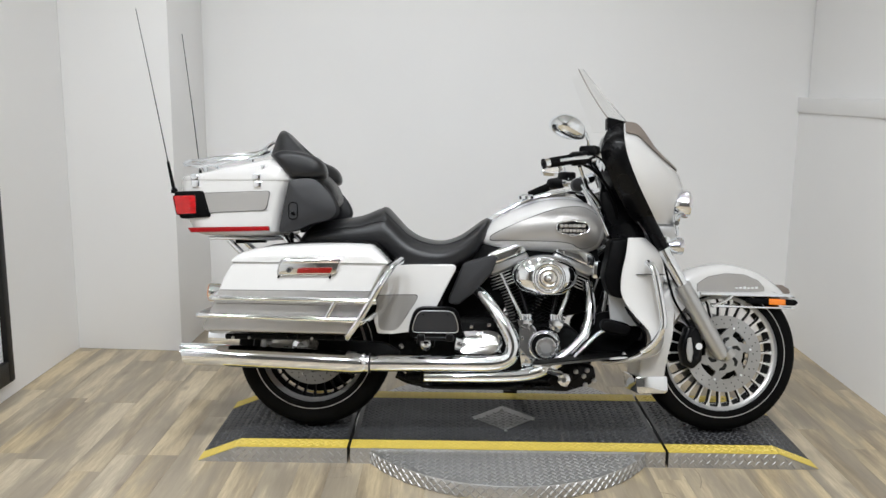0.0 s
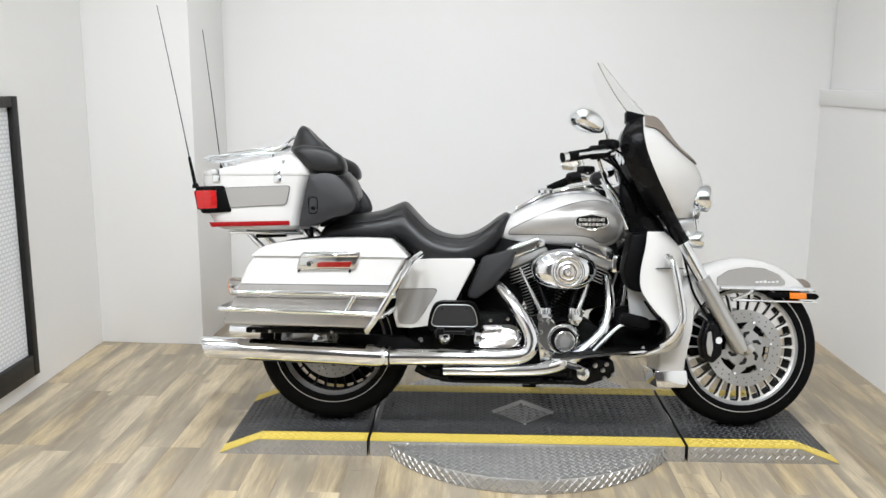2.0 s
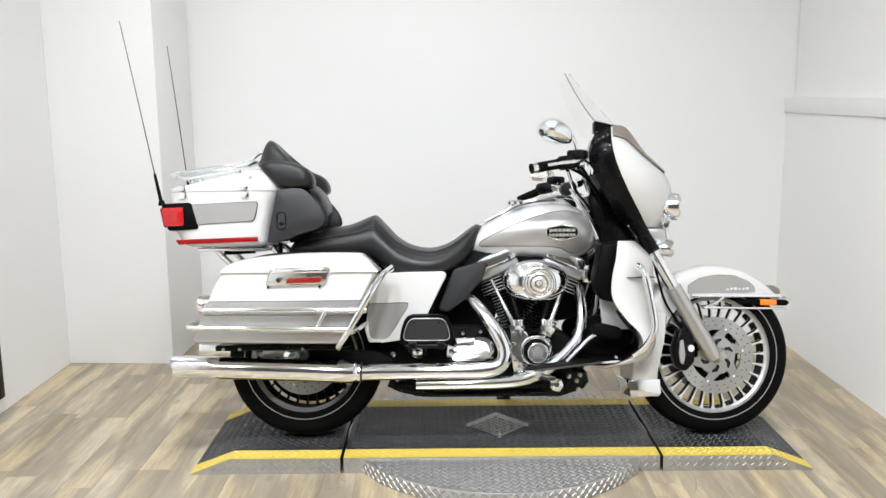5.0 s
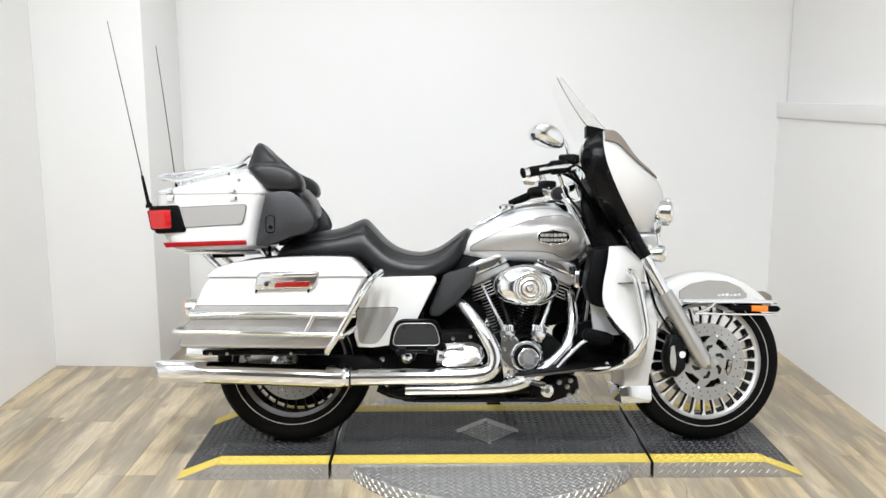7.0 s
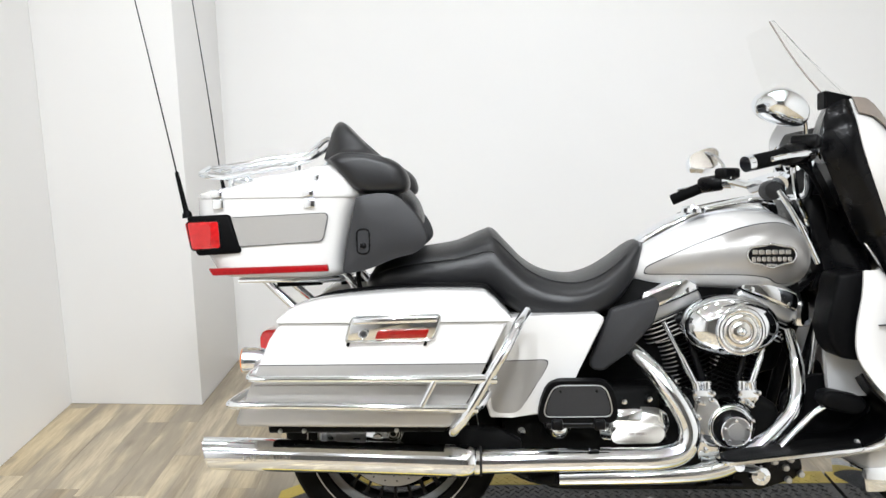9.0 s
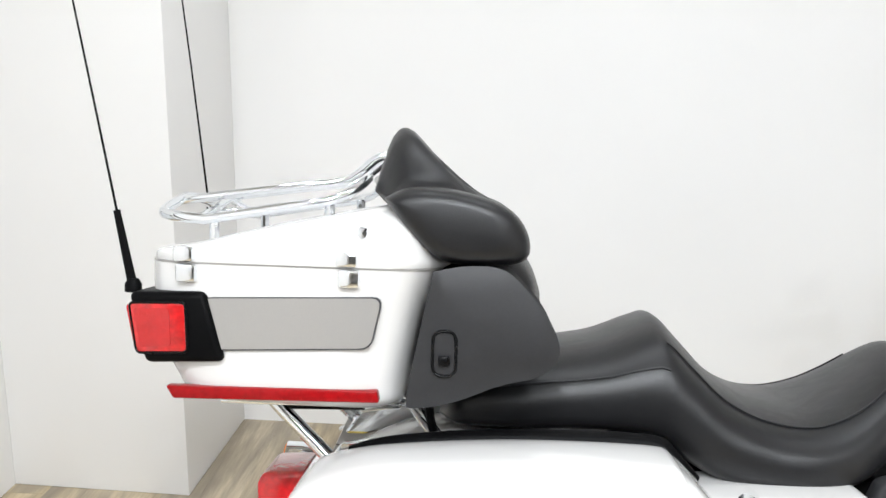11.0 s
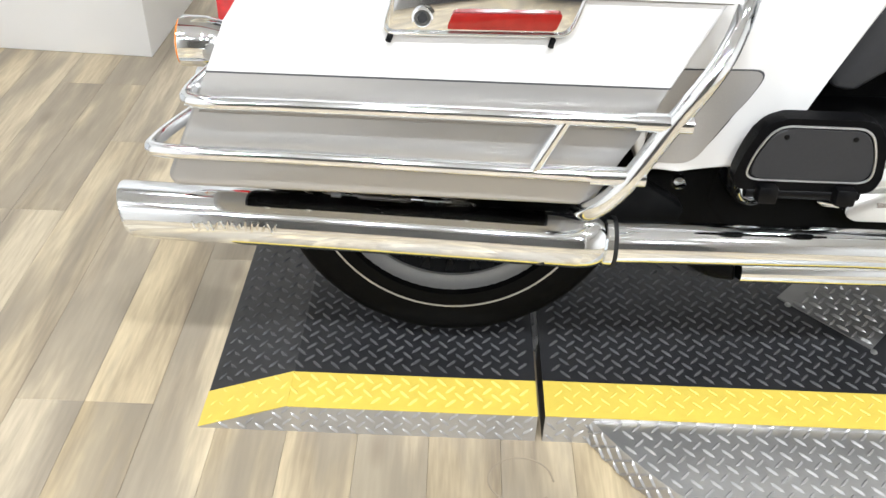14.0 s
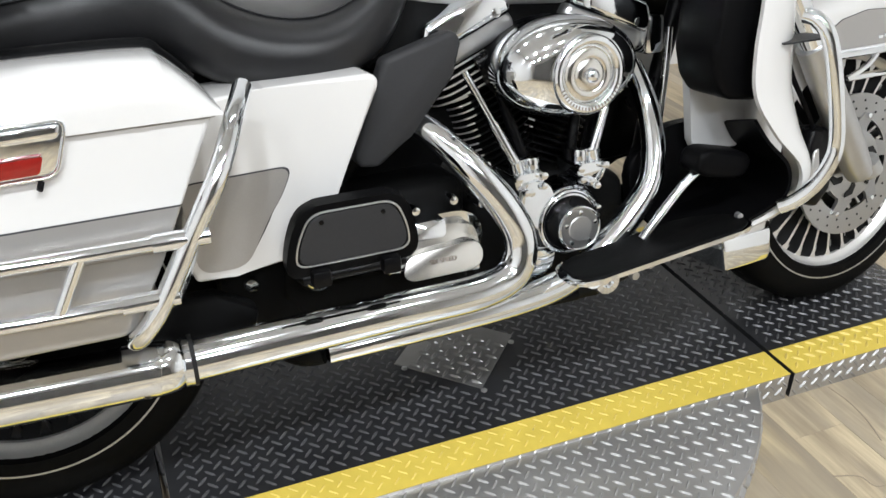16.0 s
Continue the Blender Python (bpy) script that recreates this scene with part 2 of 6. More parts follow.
    cut.inputs["From Min"].default_value, cut.inputs["From Max"].default_value, cut.inputs["To Max"].default_value = 0.46, 0.58, 0.72
    nt.links.new(blot.outputs["Fac"], cut.inputs["Value"])
    nt.links.new(cut.outputs["Result"], grey.inputs["Factor"])
    nt.links.new(tone.outputs["Color"], grey.inputs["A"])
    knot_at = nt.nodes.new("ShaderNodeMapping")
    knot_at.inputs["Scale"].default_value = (1.0, 0.42, 1.0)
    nt.links.new(off.outputs["Vector"], knot_at.inputs["Vector"])
    knot = nt.nodes.new("ShaderNodeTexVoronoi")
    knot.inputs["Scale"].default_value = 5.5
    nt.links.new(knot_at.outputs["Vector"], knot.inputs["Vector"])
    spot = nt.nodes.new("ShaderNodeMapRange")
    spot.inputs["From Min"].default_value, spot.inputs["From Max"].default_value = 0.03, 0.11
    spot.inputs["To Min"].default_value, spot.inputs["To Max"].default_value = 0.6, 0.0
    nt.links.new(knot.outputs["Distance"], spot.inputs["Value"])
    knots = nt.nodes.new("ShaderNodeMix")
    knots.data_type = "RGBA"
    knots.inputs["B"].default_value = (0.2, 0.16, 0.12, 1)
    nt.links.new(spot.outputs["Result"], knots.inputs["Factor"])
    nt.links.new(grey.outputs["Result"], knots.inputs["A"])
    nt.links.new(knots.outputs["Result"], b.inputs["Base Color"])
    b.inputs["Roughness"].default_value = 0.42
    bp = nt.nodes.new("ShaderNodeBump")
    bp.inputs["Strength"].default_value, bp.inputs["Distance"].default_value = 0.15, 0.001
    nt.links.new(g1.outputs["Fac"], bp.inputs["Height"])
    nt.links.new(bp.outputs["Normal"], b.inputs["Normal"])
    return m


WOOD = wood("laminate_wood")


def two_tone(name, z_split, slope=0.0):
    """White above, silver below a dark pinstripe at the height z_split."""
    m, nt, b = nodes_of(name)
    tc = nt.nodes.new("ShaderNodeTexCoord")
    sep = nt.nodes.new("ShaderNodeSeparateXYZ")
    nt.links.new(tc.outputs["Object"], sep.inputs[0])
    ramp = nt.nodes.new("ShaderNodeValToRGB")
    mr = nt.nodes.new("ShaderNodeMapRange")
    mr.inputs["From Min"].default_value, mr.inputs["From Max"].default_value = z_split - 0.05, z_split + 0.05
    nt.links.new(sep.outputs["Z"], mr.inputs["Value"])
    nt.links.new(mr.outputs["Result"], ramp.inputs["Fac"])
    cr = ramp.color_ramp
    cr.interpolation = "CONSTANT"
    cr.elements[0].color = (0.39, 0.377, 0.358, 1)
    cr.elements[1].position, cr.elements[1].color = 0.52, (0.64, 0.63, 0.615, 1)
    e = cr.elements.new(0.5)
    e.color = (0.05, 0.05, 0.055, 1)
    nt.links.new(ramp.outputs["Color"], b.inputs["Base Color"])
    lt = nt.nodes.new("ShaderNodeMath")
    lt.operation = "LESS_THAN"
    lt.inputs[1].default_value = z_split
    nt.links.new(sep.outputs["Z"], lt.inputs[0])
    mt = nt.nodes.new("ShaderNodeMath")
    mt.operation = "MULTIPLY"
    mt.inputs[1].default_value = 0.5
    nt.links.new(lt.outputs[0], mt.inputs[0])
    nt.links.new(mt.outputs[0], b.inputs["Metallic"])
    b.inputs["Roughness"].default_value = 0.28
    b.inputs["Coat Weight"].default_value = 0.6
    return m


BAGPAINT = two_tone("bag_two_tone_paint", 0.538)


# ---------------------------------------------------------------- mesh tools
def mesh_object(name, bm, mats, parent=None, label="", smooth=35, normals=True):
    if normals:
        bmesh.ops.recalc_face_normals(bm, faces=bm.faces)
    me = bpy.data.meshes.new(name)
    bm.to_mesh(me)
    bm.free()
    for m in mats if isinstance(mats, (list, tuple)) else [mats]:
        me.materials.append(m)
    if smooth:
        me.shade_smooth()
        me.set_sharp_from_angle(angle=radians(smooth))
    ob = new(name, me)
    ob.parent = parent
    if label:
        tagged(ob, label)
    return ob


def part(name, bm, material, parent, label="", smooth=35):
    return mesh_object(name, bm, material, parent, label, smooth)


def join(*bms):
    """One bmesh of several; the material index of the n-th piece is kept."""
    out = bms[0]
    for other in bms[1:]:
        me = bpy.data.meshes.new("tmp")
        other.to_mesh(me)
        out.from_mesh(me)
        bpy.data.meshes.remove(me)
        other.free()
    return out


def glide(rows, n):
    """Catmull-Rom through rows of numbers, n steps to each stretch."""
    rows = [np.array(r, float) for r in rows]
    out = []
    for i in range(len(rows) - 1):
        p0, p1, p2, p3 = rows[max(i - 1, 0)], rows[i], rows[i + 1], rows[min(i + 2, len(rows) - 1)]
        for k in range(n):
            t = k / n
            out.append(0.5 * (2 * p1 + (p2 - p0) * t + (2 * p0 - 5 * p1 + 4 * p2 - p3) * t * t + (3 * p1 - p0 - 3 * p2 + p3) * t ** 3))
    out.append(rows[-1])
    return out


def loft(rings, cap=True, closed=True):
    bm = bmesh.new()
    vs = [[bm.verts.new(p) for p in ring] for ring in rings]
    n = len(rings[0])
    for a, b in zip(vs, vs[1:]):
        for i in range(n if closed else n - 1):
            j = (i + 1) % n
            bm.faces.new((a[i], a[j], b[j], b[i]))
    if cap and closed:
        bm.faces.new(vs[0])
        bm.faces.new(vs[-1])
    return bm


def spow(v, e):
    return math.copysign(abs(v) ** e, v)


def loft_x(stations, n=2.6, steps=5, seg=36, y=0.0, top=None):
    """A rounded body along x: rows of x, lowest z, highest z, half width."""
    rings = []
    for x, zb, zt, w in glide(stations, steps):
        q = lambda a: (top or n) if math.sin(a) > 0 else n
        zm = zb + (zt - zb) * (0.5 if top is None else 0.42)
        rings.append([(x, y + w * spow(math.cos(a), 2 / q(a)), zm + (zt - zm if math.sin(a) > 0 else zm - zb) * spow(math.sin(a), 2 / q(a)))
                      for a in (2 * math.pi * i / seg for i in range(seg))])
    return loft(rings)


def loft_z(stations, n=5.0, steps=3, seg=48, tilt=0.0, pivot=0.0):
    """A rounded box along z: rows of z, rear x, front x, half width, tilt weight."""
    rings = []
    for z, x0, x1, w, k in glide(stations, steps):
        ring = []
        for i in range(seg):
            a = 2 * math.pi * (i + 0.5) / seg
            x = (x0 + x1) / 2 + (x1 - x0) / 2 * spow(math.cos(a), 2 / n)
            ring.append((x, w * spow(math.sin(a), 2 / n), z + k * tilt * (x - pivot)))
        rings.append(ring)
    return loft(rings)


def prism(outline, y0, y1, bevel=0.0, segments=3):
    """An outline of x, z pulled from y0 to y1, with its edges rounded."""
    bm = bmesh.new()
    a = [bm.verts.new((x, y0, z)) for x, z in outline]
    b = [bm.verts.new((x, y1, z)) for x, z in outline]
    n = len(outline)
    bm.faces.new(a)
    bm.faces.new(b[::-1])
    for i in range(n):
        bm.faces.new((a[i], b[i], b[(i + 1) % n], a[(i + 1) % n]))
    if bevel:
        bmesh.ops.bevel(bm, geom=bm.edges[:], offset=bevel, segments=segments, profile=0.5, affect="EDGES", clamp_overlap=True)
    return bm


def box(x0, x1, y0, y1, z0, z1, bevel=0.0, segments=2):
    return prism([(x0, z0), (x1, z0), (x1, z1), (x0, z1)], y0, y1, bevel, segments)


def tube(points, r, n=6, sides=12, smooth=True, flat=1.0):
    """A round bar along points; r may be one radius or one for each point."""
    rs = r if isinstance(r, (list, tuple)) else [r] * len(points)
    rows = [(*p, q) for p, q in zip(points, rs)]
    rows = glide(rows, n) if smooth else [np.array(q, float) for q in rows]
    pts = [Vector(q[:3]) for q in rows]
    rings, side = [], None
    for i, p in enumerate(pts):
        d = (pts[min(i + 1, len(pts) - 1)] - pts[max(i - 1, 0)]).normalized()
        if side is None:
            side = d.cross(Vector((0, 0, 1)) if abs(d.z) < 0.9 else Vector((0, 1, 0))).normalized()
        side = (side - d * side.dot(d)).normalized()
        up = d.cross(side)
        rings.append([p + float(rows[i][3]) * (math.cos(a) * side + flat * math.sin(a) * up) for a in (2 * math.pi * k / sides for k in range(sides))])
    return loft(rings)


def lathe(profile, centre, axis="y", seg=40, sx=1.0, sz=1.0):
    """A turned shape: rows of radius and way along the axis."""
    rings = []
    for r, h in profile:
        ring = []
        for k in range(seg):
            a = 2 * math.pi * k / seg
            u, v = max(r, 1e-5) * math.cos(a) * sx, max(r, 1e-5) * math.sin(a) * sz
            p = {"y": (u, h, v), "x": (h, u, v), "z": (u, v, h)}[axis]
            ring.append((centre[0] + p[0], centre[1] + p[1], centre[2] + p[2]))
        rings.append(ring)
    bm = loft(rings)
    return bm


def sheet(fn, nu, nv, thick=0.0):
    """A curved sheet from fn(u, v), u and v from 0 to 1, with a thickness."""
    bm = bmesh.new()
    vs = [[bm.verts.new(fn(i / nu, j / nv)) for j in range(nv + 1)] for i in range(nu + 1)]
    for i in range(nu):
        for j in range(nv):
            bm.faces.new((vs[i][j], vs[i + 1][j], vs[i + 1][j + 1], vs[i][j + 1]))
    bmesh.ops.recalc_face_normals(bm, faces=bm.faces)
    if thick:
        bmesh.ops.solidify(bm, geom=bm.faces[:], thickness=thick)
    return bm


def moved(bm, m):
    bmesh.ops.transform(bm, matrix=m, verts=bm.verts)
    return bm


def thing(name, m, label, category, group="", kind=""):
    ob = new(name)
    ob.matrix_world = m
    ob.empty_display_size = 0.05
    return tagged(ob, label, category, group, kind)


# ---------------------------------------------------------------- room
XL, XR, YF, H = -2.19, 1.678, -6.4, 3.3


def slab(name, x0, x1, y0, y1, z0, z1, mat, label, category, bevel=0.0):
    return tagged(mesh_object(name, box(x0, x1, y0, y1, z0, z1, bevel), mat, None, "", 30), label, category, "", "structure")


def upright(name, plan, mat, label, category, bevel=0.0):
    """A wall or pillar on a plan of x and y, from the floor to the ceiling."""
    bm = moved(prism(plan, 0.0, -H, bevel, 2), Matrix.Rotation(radians(-90), 4, "X"))
    return tagged(mesh_object(name, bm, mat, None, "", 30), label, category, "", "structure")


# the room stands a little askew to the turntable
upright("wall_north", [(-1.75, 1.630), (XR + 0.24, 1.492), (XR + 0.24, 1.80), (-1.75, 1.80)], WALLP, "plain white painted wall behind the motorcycle", "wall")
slab("wall_west", XL - 0.15, XL, YF, 1.80, 0, H, WALLP, "plain white painted side wall with a framed panel", "wall")
slab("wall_east", XR + 0.04, XR + 0.24, YF, 1.49, 0, H, WALLP, "white painted wall above a low ledge", "wall")
# unseen wall, added to close the room and darken the chrome's reflections
slab("wall_south", XL - 0.15, XR + 0.24, YF - 0.15, YF, 0, H, BACKP, "unseen grey closing wall that stands for the dim room behind", "wall")
upright("wall_pillar", [(XL, 1.092), (-1.633, 1.064), (-1.616, 1.80), (XL, 1.80)], WALLP, "white square pillar standing in the room corner", "pillar", 0.004)
slab("wall_low", XR, XR + 0.04, YF, 1.503, 0, 1.27, WALLP, "low white half wall under the ledge", "wall")
slab("trim_ledge", XR - 0.012, XR + 0.04, YF, 1.503, 1.27, 1.352, WALLP, "white ledge board along the half wall", "ledge", 0.006)
slab("ceiling", XL - 0.15, XR + 0.24, YF - 0.15, 1.80, H, H + 0.1, CEILP, "white painted showroom ceiling with round lamps", "ceiling")
floor = slab("floor", XL - 0.15, XR + 0.24, YF - 0.15, 1.80, -0.12, -0.006, CONCRETE, "wood laminate floor of staggered grey-brown planks", "floor")

# ---------------------------------------------------------------- motorcycle
BIKE = thing("touring_motorcycle", pose(-0.006, -0.020, 0.067, -9.6, 0, 0),
             "white and silver touring motorcycle with hard luggage leaning on its stand", "motorcycle")


def bike_part(name, bm, mat, label="", smooth=35, parent=None):
    up = parent or BIKE
    if up is not BIKE and up.parent is not BIKE:
        up = up.parent
    return part(name, bm, mat, up, label, smooth)


def pillow(outline, y0, y1, edge=0.03, steps=4):
    """A cushion: a smooth closed outline of x and z, rounded off towards both sides."""
    o = glide([(*q, 0) for q in outline + outline[:1]], steps)[:-1]
    cx, cz = sum(q[0] for q in o) / len(o), sum(q[1] for q in o) / len(o)
    sgn, rows = (1 if y1 > y0 else -1), []
    half = max(abs(q[0] - cx) for q in o)
    for k in range(6):
        t = math.pi / 2 * k / 5
        rows.append((y0 + sgn * edge * (1 - math.sin(t)), 1 - edge / half * 0.8 * (1 - math.cos(math.pi / 2 - t)) if k else 1 - edge / half * 0.8))
    rows = sorted(rows, key=lambda q: sgn * q[0])
    rows += [(y0 + y1 - y, c) for y, c in rows[::-1]]
    bulge = abs(y1 - y0) * 0.085
    inner = [(0.96, 0.12), (0.85, 0.42), (0.68, 0.70), (0.45, 0.90), (0.2, 0.99), (0.02, 1.0)]
    rows = [(rows[0][0] - sgn * bulge * q, rows[0][1] * c) for c, q in inner[::-1]] + rows + [(rows[-1][0] + sgn * bulge * q, rows[-1][1] * c) for c, q in inner]
    return loft([[(cx + (q[0] - cx) * c, y, cz + (q[1] - cz) * c) for q in o] for y, c in rows])


def soft(outline, r=0.012, steps=4):
    """The outline with each corner cut to a small arc."""
    out, n = [], len(outline)
    for i in range(n):
        p, a, b = Vector(outline[i]), Vector(outline[i - 1]), Vector(outline[(i + 1) % n])
        ra, rb = min(r, (a - p).length * 0.45), min(r, (b - p).length * 0.45)
        pa, pb = p + (a - p).normalized() * ra, p + (b - p).normalized() * rb
        for k in range(steps + 1):
            t = k / steps
            out.append(tuple((1 - t) ** 2 * pa + 2 * t * (1 - t) * p + t * t * pb))
    return out


def ring_of(r0, r1, y0, y1, cx, cz, seg=56):
    """A flat ring with a hole, from radius r0 to r1."""
    bm = bmesh.new()
    loops = [[bm.verts.new((cx + r * math.cos(2 * math.pi * k / seg), y, cz + r * math.sin(2 * math.pi * k / seg))) for k in range(seg)]
             for r, y in ((r0, y0), (r1, y0), (r1, y1), (r0, y1))]
    for a in range(4):
        for k in range(seg):
            j = (k + 1) % seg
            bm.faces.new((loops[a][k], loops[a][j], loops[(a + 1) % 4][j], loops[(a + 1) % 4][k]))
    return bm


def torus_section(profile, cx, cz, seg=72):
    """A closed profile of radius and y turned round the wheel's axle."""
    bm = bmesh.new()
    loops = [[bm.verts.new((cx + r * math.cos(2 * math.pi * k / seg), y, cz + r * math.sin(2 * math.pi * k / seg))) for r, y in profile] for k in range(seg)]
    n = len(profile)
    for k in range(seg):
        a, b = loops[k], loops[(k + 1) % seg]
        for i in range(n):
            j = (i + 1) % n
            bm.faces.new((a[i], a[j], b[j], b[i]))
    return bm


def wheel(name, cx, cz, R, w, rim_r, spokes, label):
    """A cast wheel: rim, tyre, many thin spokes, hub and tread blocks."""
    h = w / 2
    lip = [(rim_r, -h * 0.90), (rim_r + 0.004, -h * 0.84), (rim_r - 0.004, -h * 0.70), (rim_r - 0.010, -h * 0.58), (rim_r - 0.019, -h * 0.48), (rim_r - 0.020, -h * 0.58), (rim_r - 0.017, -h * 0.63), (rim_r - 0.013, -h * 0.66), (rim_r - 0.008, -h * 0.78), (rim_r - 0.005, -h * 0.88)]
    rim = bike_part(name, torus_section(lip, cx, cz), ALU, label)
    bike_part("far_lip", torus_section([(r, -y) for r, y in lip][::-1], cx, cz), ALU, "", 35, rim)
    # rim barrel painted near black for the shade inside the wheel
    bike_part("barrel", torus_section([(rim_r - 0.014, -h * 0.56), (rim_r - 0.019, -h * 0.52), (rim_r - 0.019, h * 0.52), (rim_r - 0.014, h * 0.56)], cx, cz), HOLESHADE, "inside of the rim with its shade in the dark colour", 35, rim)
    ty = []
    for a in range(25):
        t = math.pi * a / 24
        ty.append((rim_r - 0.004 + (R - rim_r + 0.004) * spow(math.sin(t), 0.62), -h * spow(math.cos(t), 0.55)))
    ty += [(rim_r - 0.008, h * 0.7), (rim_r - 0.008, -h * 0.7)]
    bike_part("tyre", torus_section(ty, cx, cz, 90), RUBBER, "black road tyre with a thin pale sidewall line", 40, rim)
    line = [(rim_r + 0.0165, -h * 0.995 - 0.001), (rim_r + 0.0195, -h * 0.995 - 0.001), (rim_r + 0.0195, -h + 0.006), (rim_r + 0.0165, -h + 0.006)]
    bike_part("sidewall_stripe", torus_section(line, cx, cz, 90), SATIN, "thin pale line moulded round the tyre wall", 40, rim)
    hub = lathe([(0.0, -0.075), (0.02, -0.075), (0.045, -0.07), (0.05, -0.05), (0.07, -0.03), (0.105, -0.022), (0.112, -0.018), (0.112, 0.022), (0.105, 0.03), (0.05, 0.05), (0.045, 0.07), (0.0, 0.07)], (cx, 0, cz), "y", 48)
    bike_part("hub", hub, BLACK, "black cast wheel hub", 35, rim)
    sp = None
    for k in range(spokes):
        a = 2 * math.pi * k / spokes
        bm = prism([(0.106, -0.0036), (0.150, -0.0033), (rim_r - 0.036, -0.0034), (rim_r - 0.027, -0.0046), (rim_r - 0.0215, -0.0070), (rim_r - 0.018, -0.0125), (rim_r - 0.018, 0.0125), (rim_r - 0.0215, 0.0070), (rim_r - 0.027, 0.0046), (rim_r - 0.036, 0.0034), (0.150, 0.0033), (0.106, 0.0036)], -0.040, -0.012, 0.0015, 1) if sp is None else None
        if bm is not None:
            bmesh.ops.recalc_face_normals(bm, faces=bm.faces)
            # spoke sides painted near black, so the gaps hold their shade as colour
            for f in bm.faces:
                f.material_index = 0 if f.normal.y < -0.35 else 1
        m = Matrix.Translation((cx, 0, cz)) @ Matrix.Rotation(-a, 4, "Y")
        if bm is not None:
            # rear spokes are black: the shade below the bags painted into them
            ob = bike_part("spoke", bm, [ALU if cx > 0 else BLACK, HOLESHADE], "", 35, rim)
            sp = ob.data
        else:
            ob = new("spoke", sp)
            ob.parent = rim
        ob.matrix_local = m
    # groove shade drawn as small near-black blocks on the tread
    blocks = bmesh.new()
    for k in range(64):
        for s in (-1, 1):
            a = 2 * math.pi * (k + 0.25 * s) / 64
            bm = box(-0.003, 0.003, 0.006, h * 0.30, R - 0.004, R + 0.0004)
            moved(bm, Matrix.Translation((cx, 0, cz)) @ Matrix.Rotation(a, 4, "Y") @ Matrix.Rotation(0.5 * s, 4, "Z") @ Matrix.Scale(s, 4, (0, 1, 0)))
            blocks = join(blocks, bm)
    tagged(bike_part("tread_groove", blocks, HOLESHADE, "", 0, rim), "short slanted tread grooves", "", "", "stuff")
    return rim


FX, FZ, RX, RZ = 0.843, 0.293, -0.762, 0.290
front_wheel = wheel("front_wheel", FX, FZ, 0.306, 0.135, 0.231, 28, "silver cast front wheel with many thin spokes")
rear_wheel = wheel("rear_wheel", RX, RZ, 0.302, 0.190, 0.214, 28, "silver cast rear wheel half hidden behind the muffler")


def disc_brake(parent, cx, cz, y, r):
    """A drilled ring on a pinwheel carrier with open gaps between its arms."""
    rotor = bike_part("brake_disc", ring_of(r * 0.67, r, y - 0.0028, y + 0.0028, cx, cz), DISC, "drilled polished brake disc", 35, parent)
    # each drilled hole is a near-black dot, its shade in the colour
    holes = bmesh.new()
    for k in range(24):
        for q in range(2):
            rr, a = r * (0.79 + 0.11 * q), 2 * math.pi * (k + 0.28 * q) / 24
            holes = join(holes, lathe([(0.0, y - 0.0034), (0.0026, y - 0.0034), (0.0026, y - 0.0018)], (cx + rr * math.cos(a), 0, cz + rr * math.sin(a)), "y", 8))
    tagged(bike_part("drill_hole", holes, HOLESHADE, "", 0, rotor), "small round holes through the brake disc", "", "", "stuff")
    arms = lathe([(0.0, y - 0.014), (0.026, y - 0.014), (0.030, y - 0.009), (0.074, y - 0.006), (0.076, y + 0.004), (0.0, y + 0.004)], (cx, 0, cz), "y", 40)
    bike_part("disc_carrier", arms, DISC, "polished hub of the disc carrier", 35, rotor)
    for k in range(6):
        a0 = 2 * math.pi * k / 6
        out = [(0.044, a0 - 0.22), (0.062, a0 - 0.05), (0.082, a0 + 0.10), (r * 0.74, a0 + 0.02), (r * 0.74, a0 + 0.30), (0.092, a0 + 0.42), (0.080, a0 + 0.62), (0.066, a0 + 0.60), (0.066, a0 + 0.36), (0.044, a0 + 0.34)]
        bike_part("carrier_arm", prism([(cx + q * math.cos(t), cz + q * math.sin(t)) for q, t in out], y - 0.0055, y + 0.002, 0.001, 1), ROTOR, "", 35, rotor)
    # slots are near-black pieces set in the carrier, coloured as shaded depth
    for k in range(6):
        a0 = 2 * math.pi * k / 6 + 0.5
        slot = [(0.036, a0), (0.050, a0 - 0.10), (0.060, a0 - 0.30), (0.068, a0 - 0.26), (0.062, a0 + 0.05), (0.046, a0 + 0.24), (0.037, a0 + 0.20)]
        bike_part("carrier_slot", prism([(cx + q * math.cos(t), cz + q * math.sin(t)) for q, t in slot], y - 0.0095, y - 0.003), HOLESHADE, "", 0, rotor)
    for k in range(6):
        a = 2 * math.pi * k / 6 + 0.16
        bike_part("rotor_bolt", lathe([(0.0, y - 0.0095), (0.005, y - 0.009), (0.006, y - 0.005)], (cx + 0.105 * math.cos(a), 0, cz + 0.105 * math.sin(a)), "y", 10), CHROME, "", 35, rotor)


disc_brake(front_wheel, FX, FZ, -0.078, 0.148)
disc_brake(front_wheel, FX, FZ, 0.078, 0.148)
disc_brake(rear_wheel, RX, RZ, -0.092, 0.138)
bike_part("belt_pulley", lathe([(0.0, 0.058), (0.150, 0.058), (0.172, 0.066), (0.186, 0.066), (0.188, 0.074), (0.182, 0.086), (0.0, 0.086)], (RX, 0, RZ), "y", 64), BLACK, "black belt pulley on the far side", 35, rear_wheel)


def turned(x, y, deg):
    """A turn to the left about an upright line through x and y."""
    return pose(x, y, 0, 0, 0, deg) @ pose(-x, -y, 0)


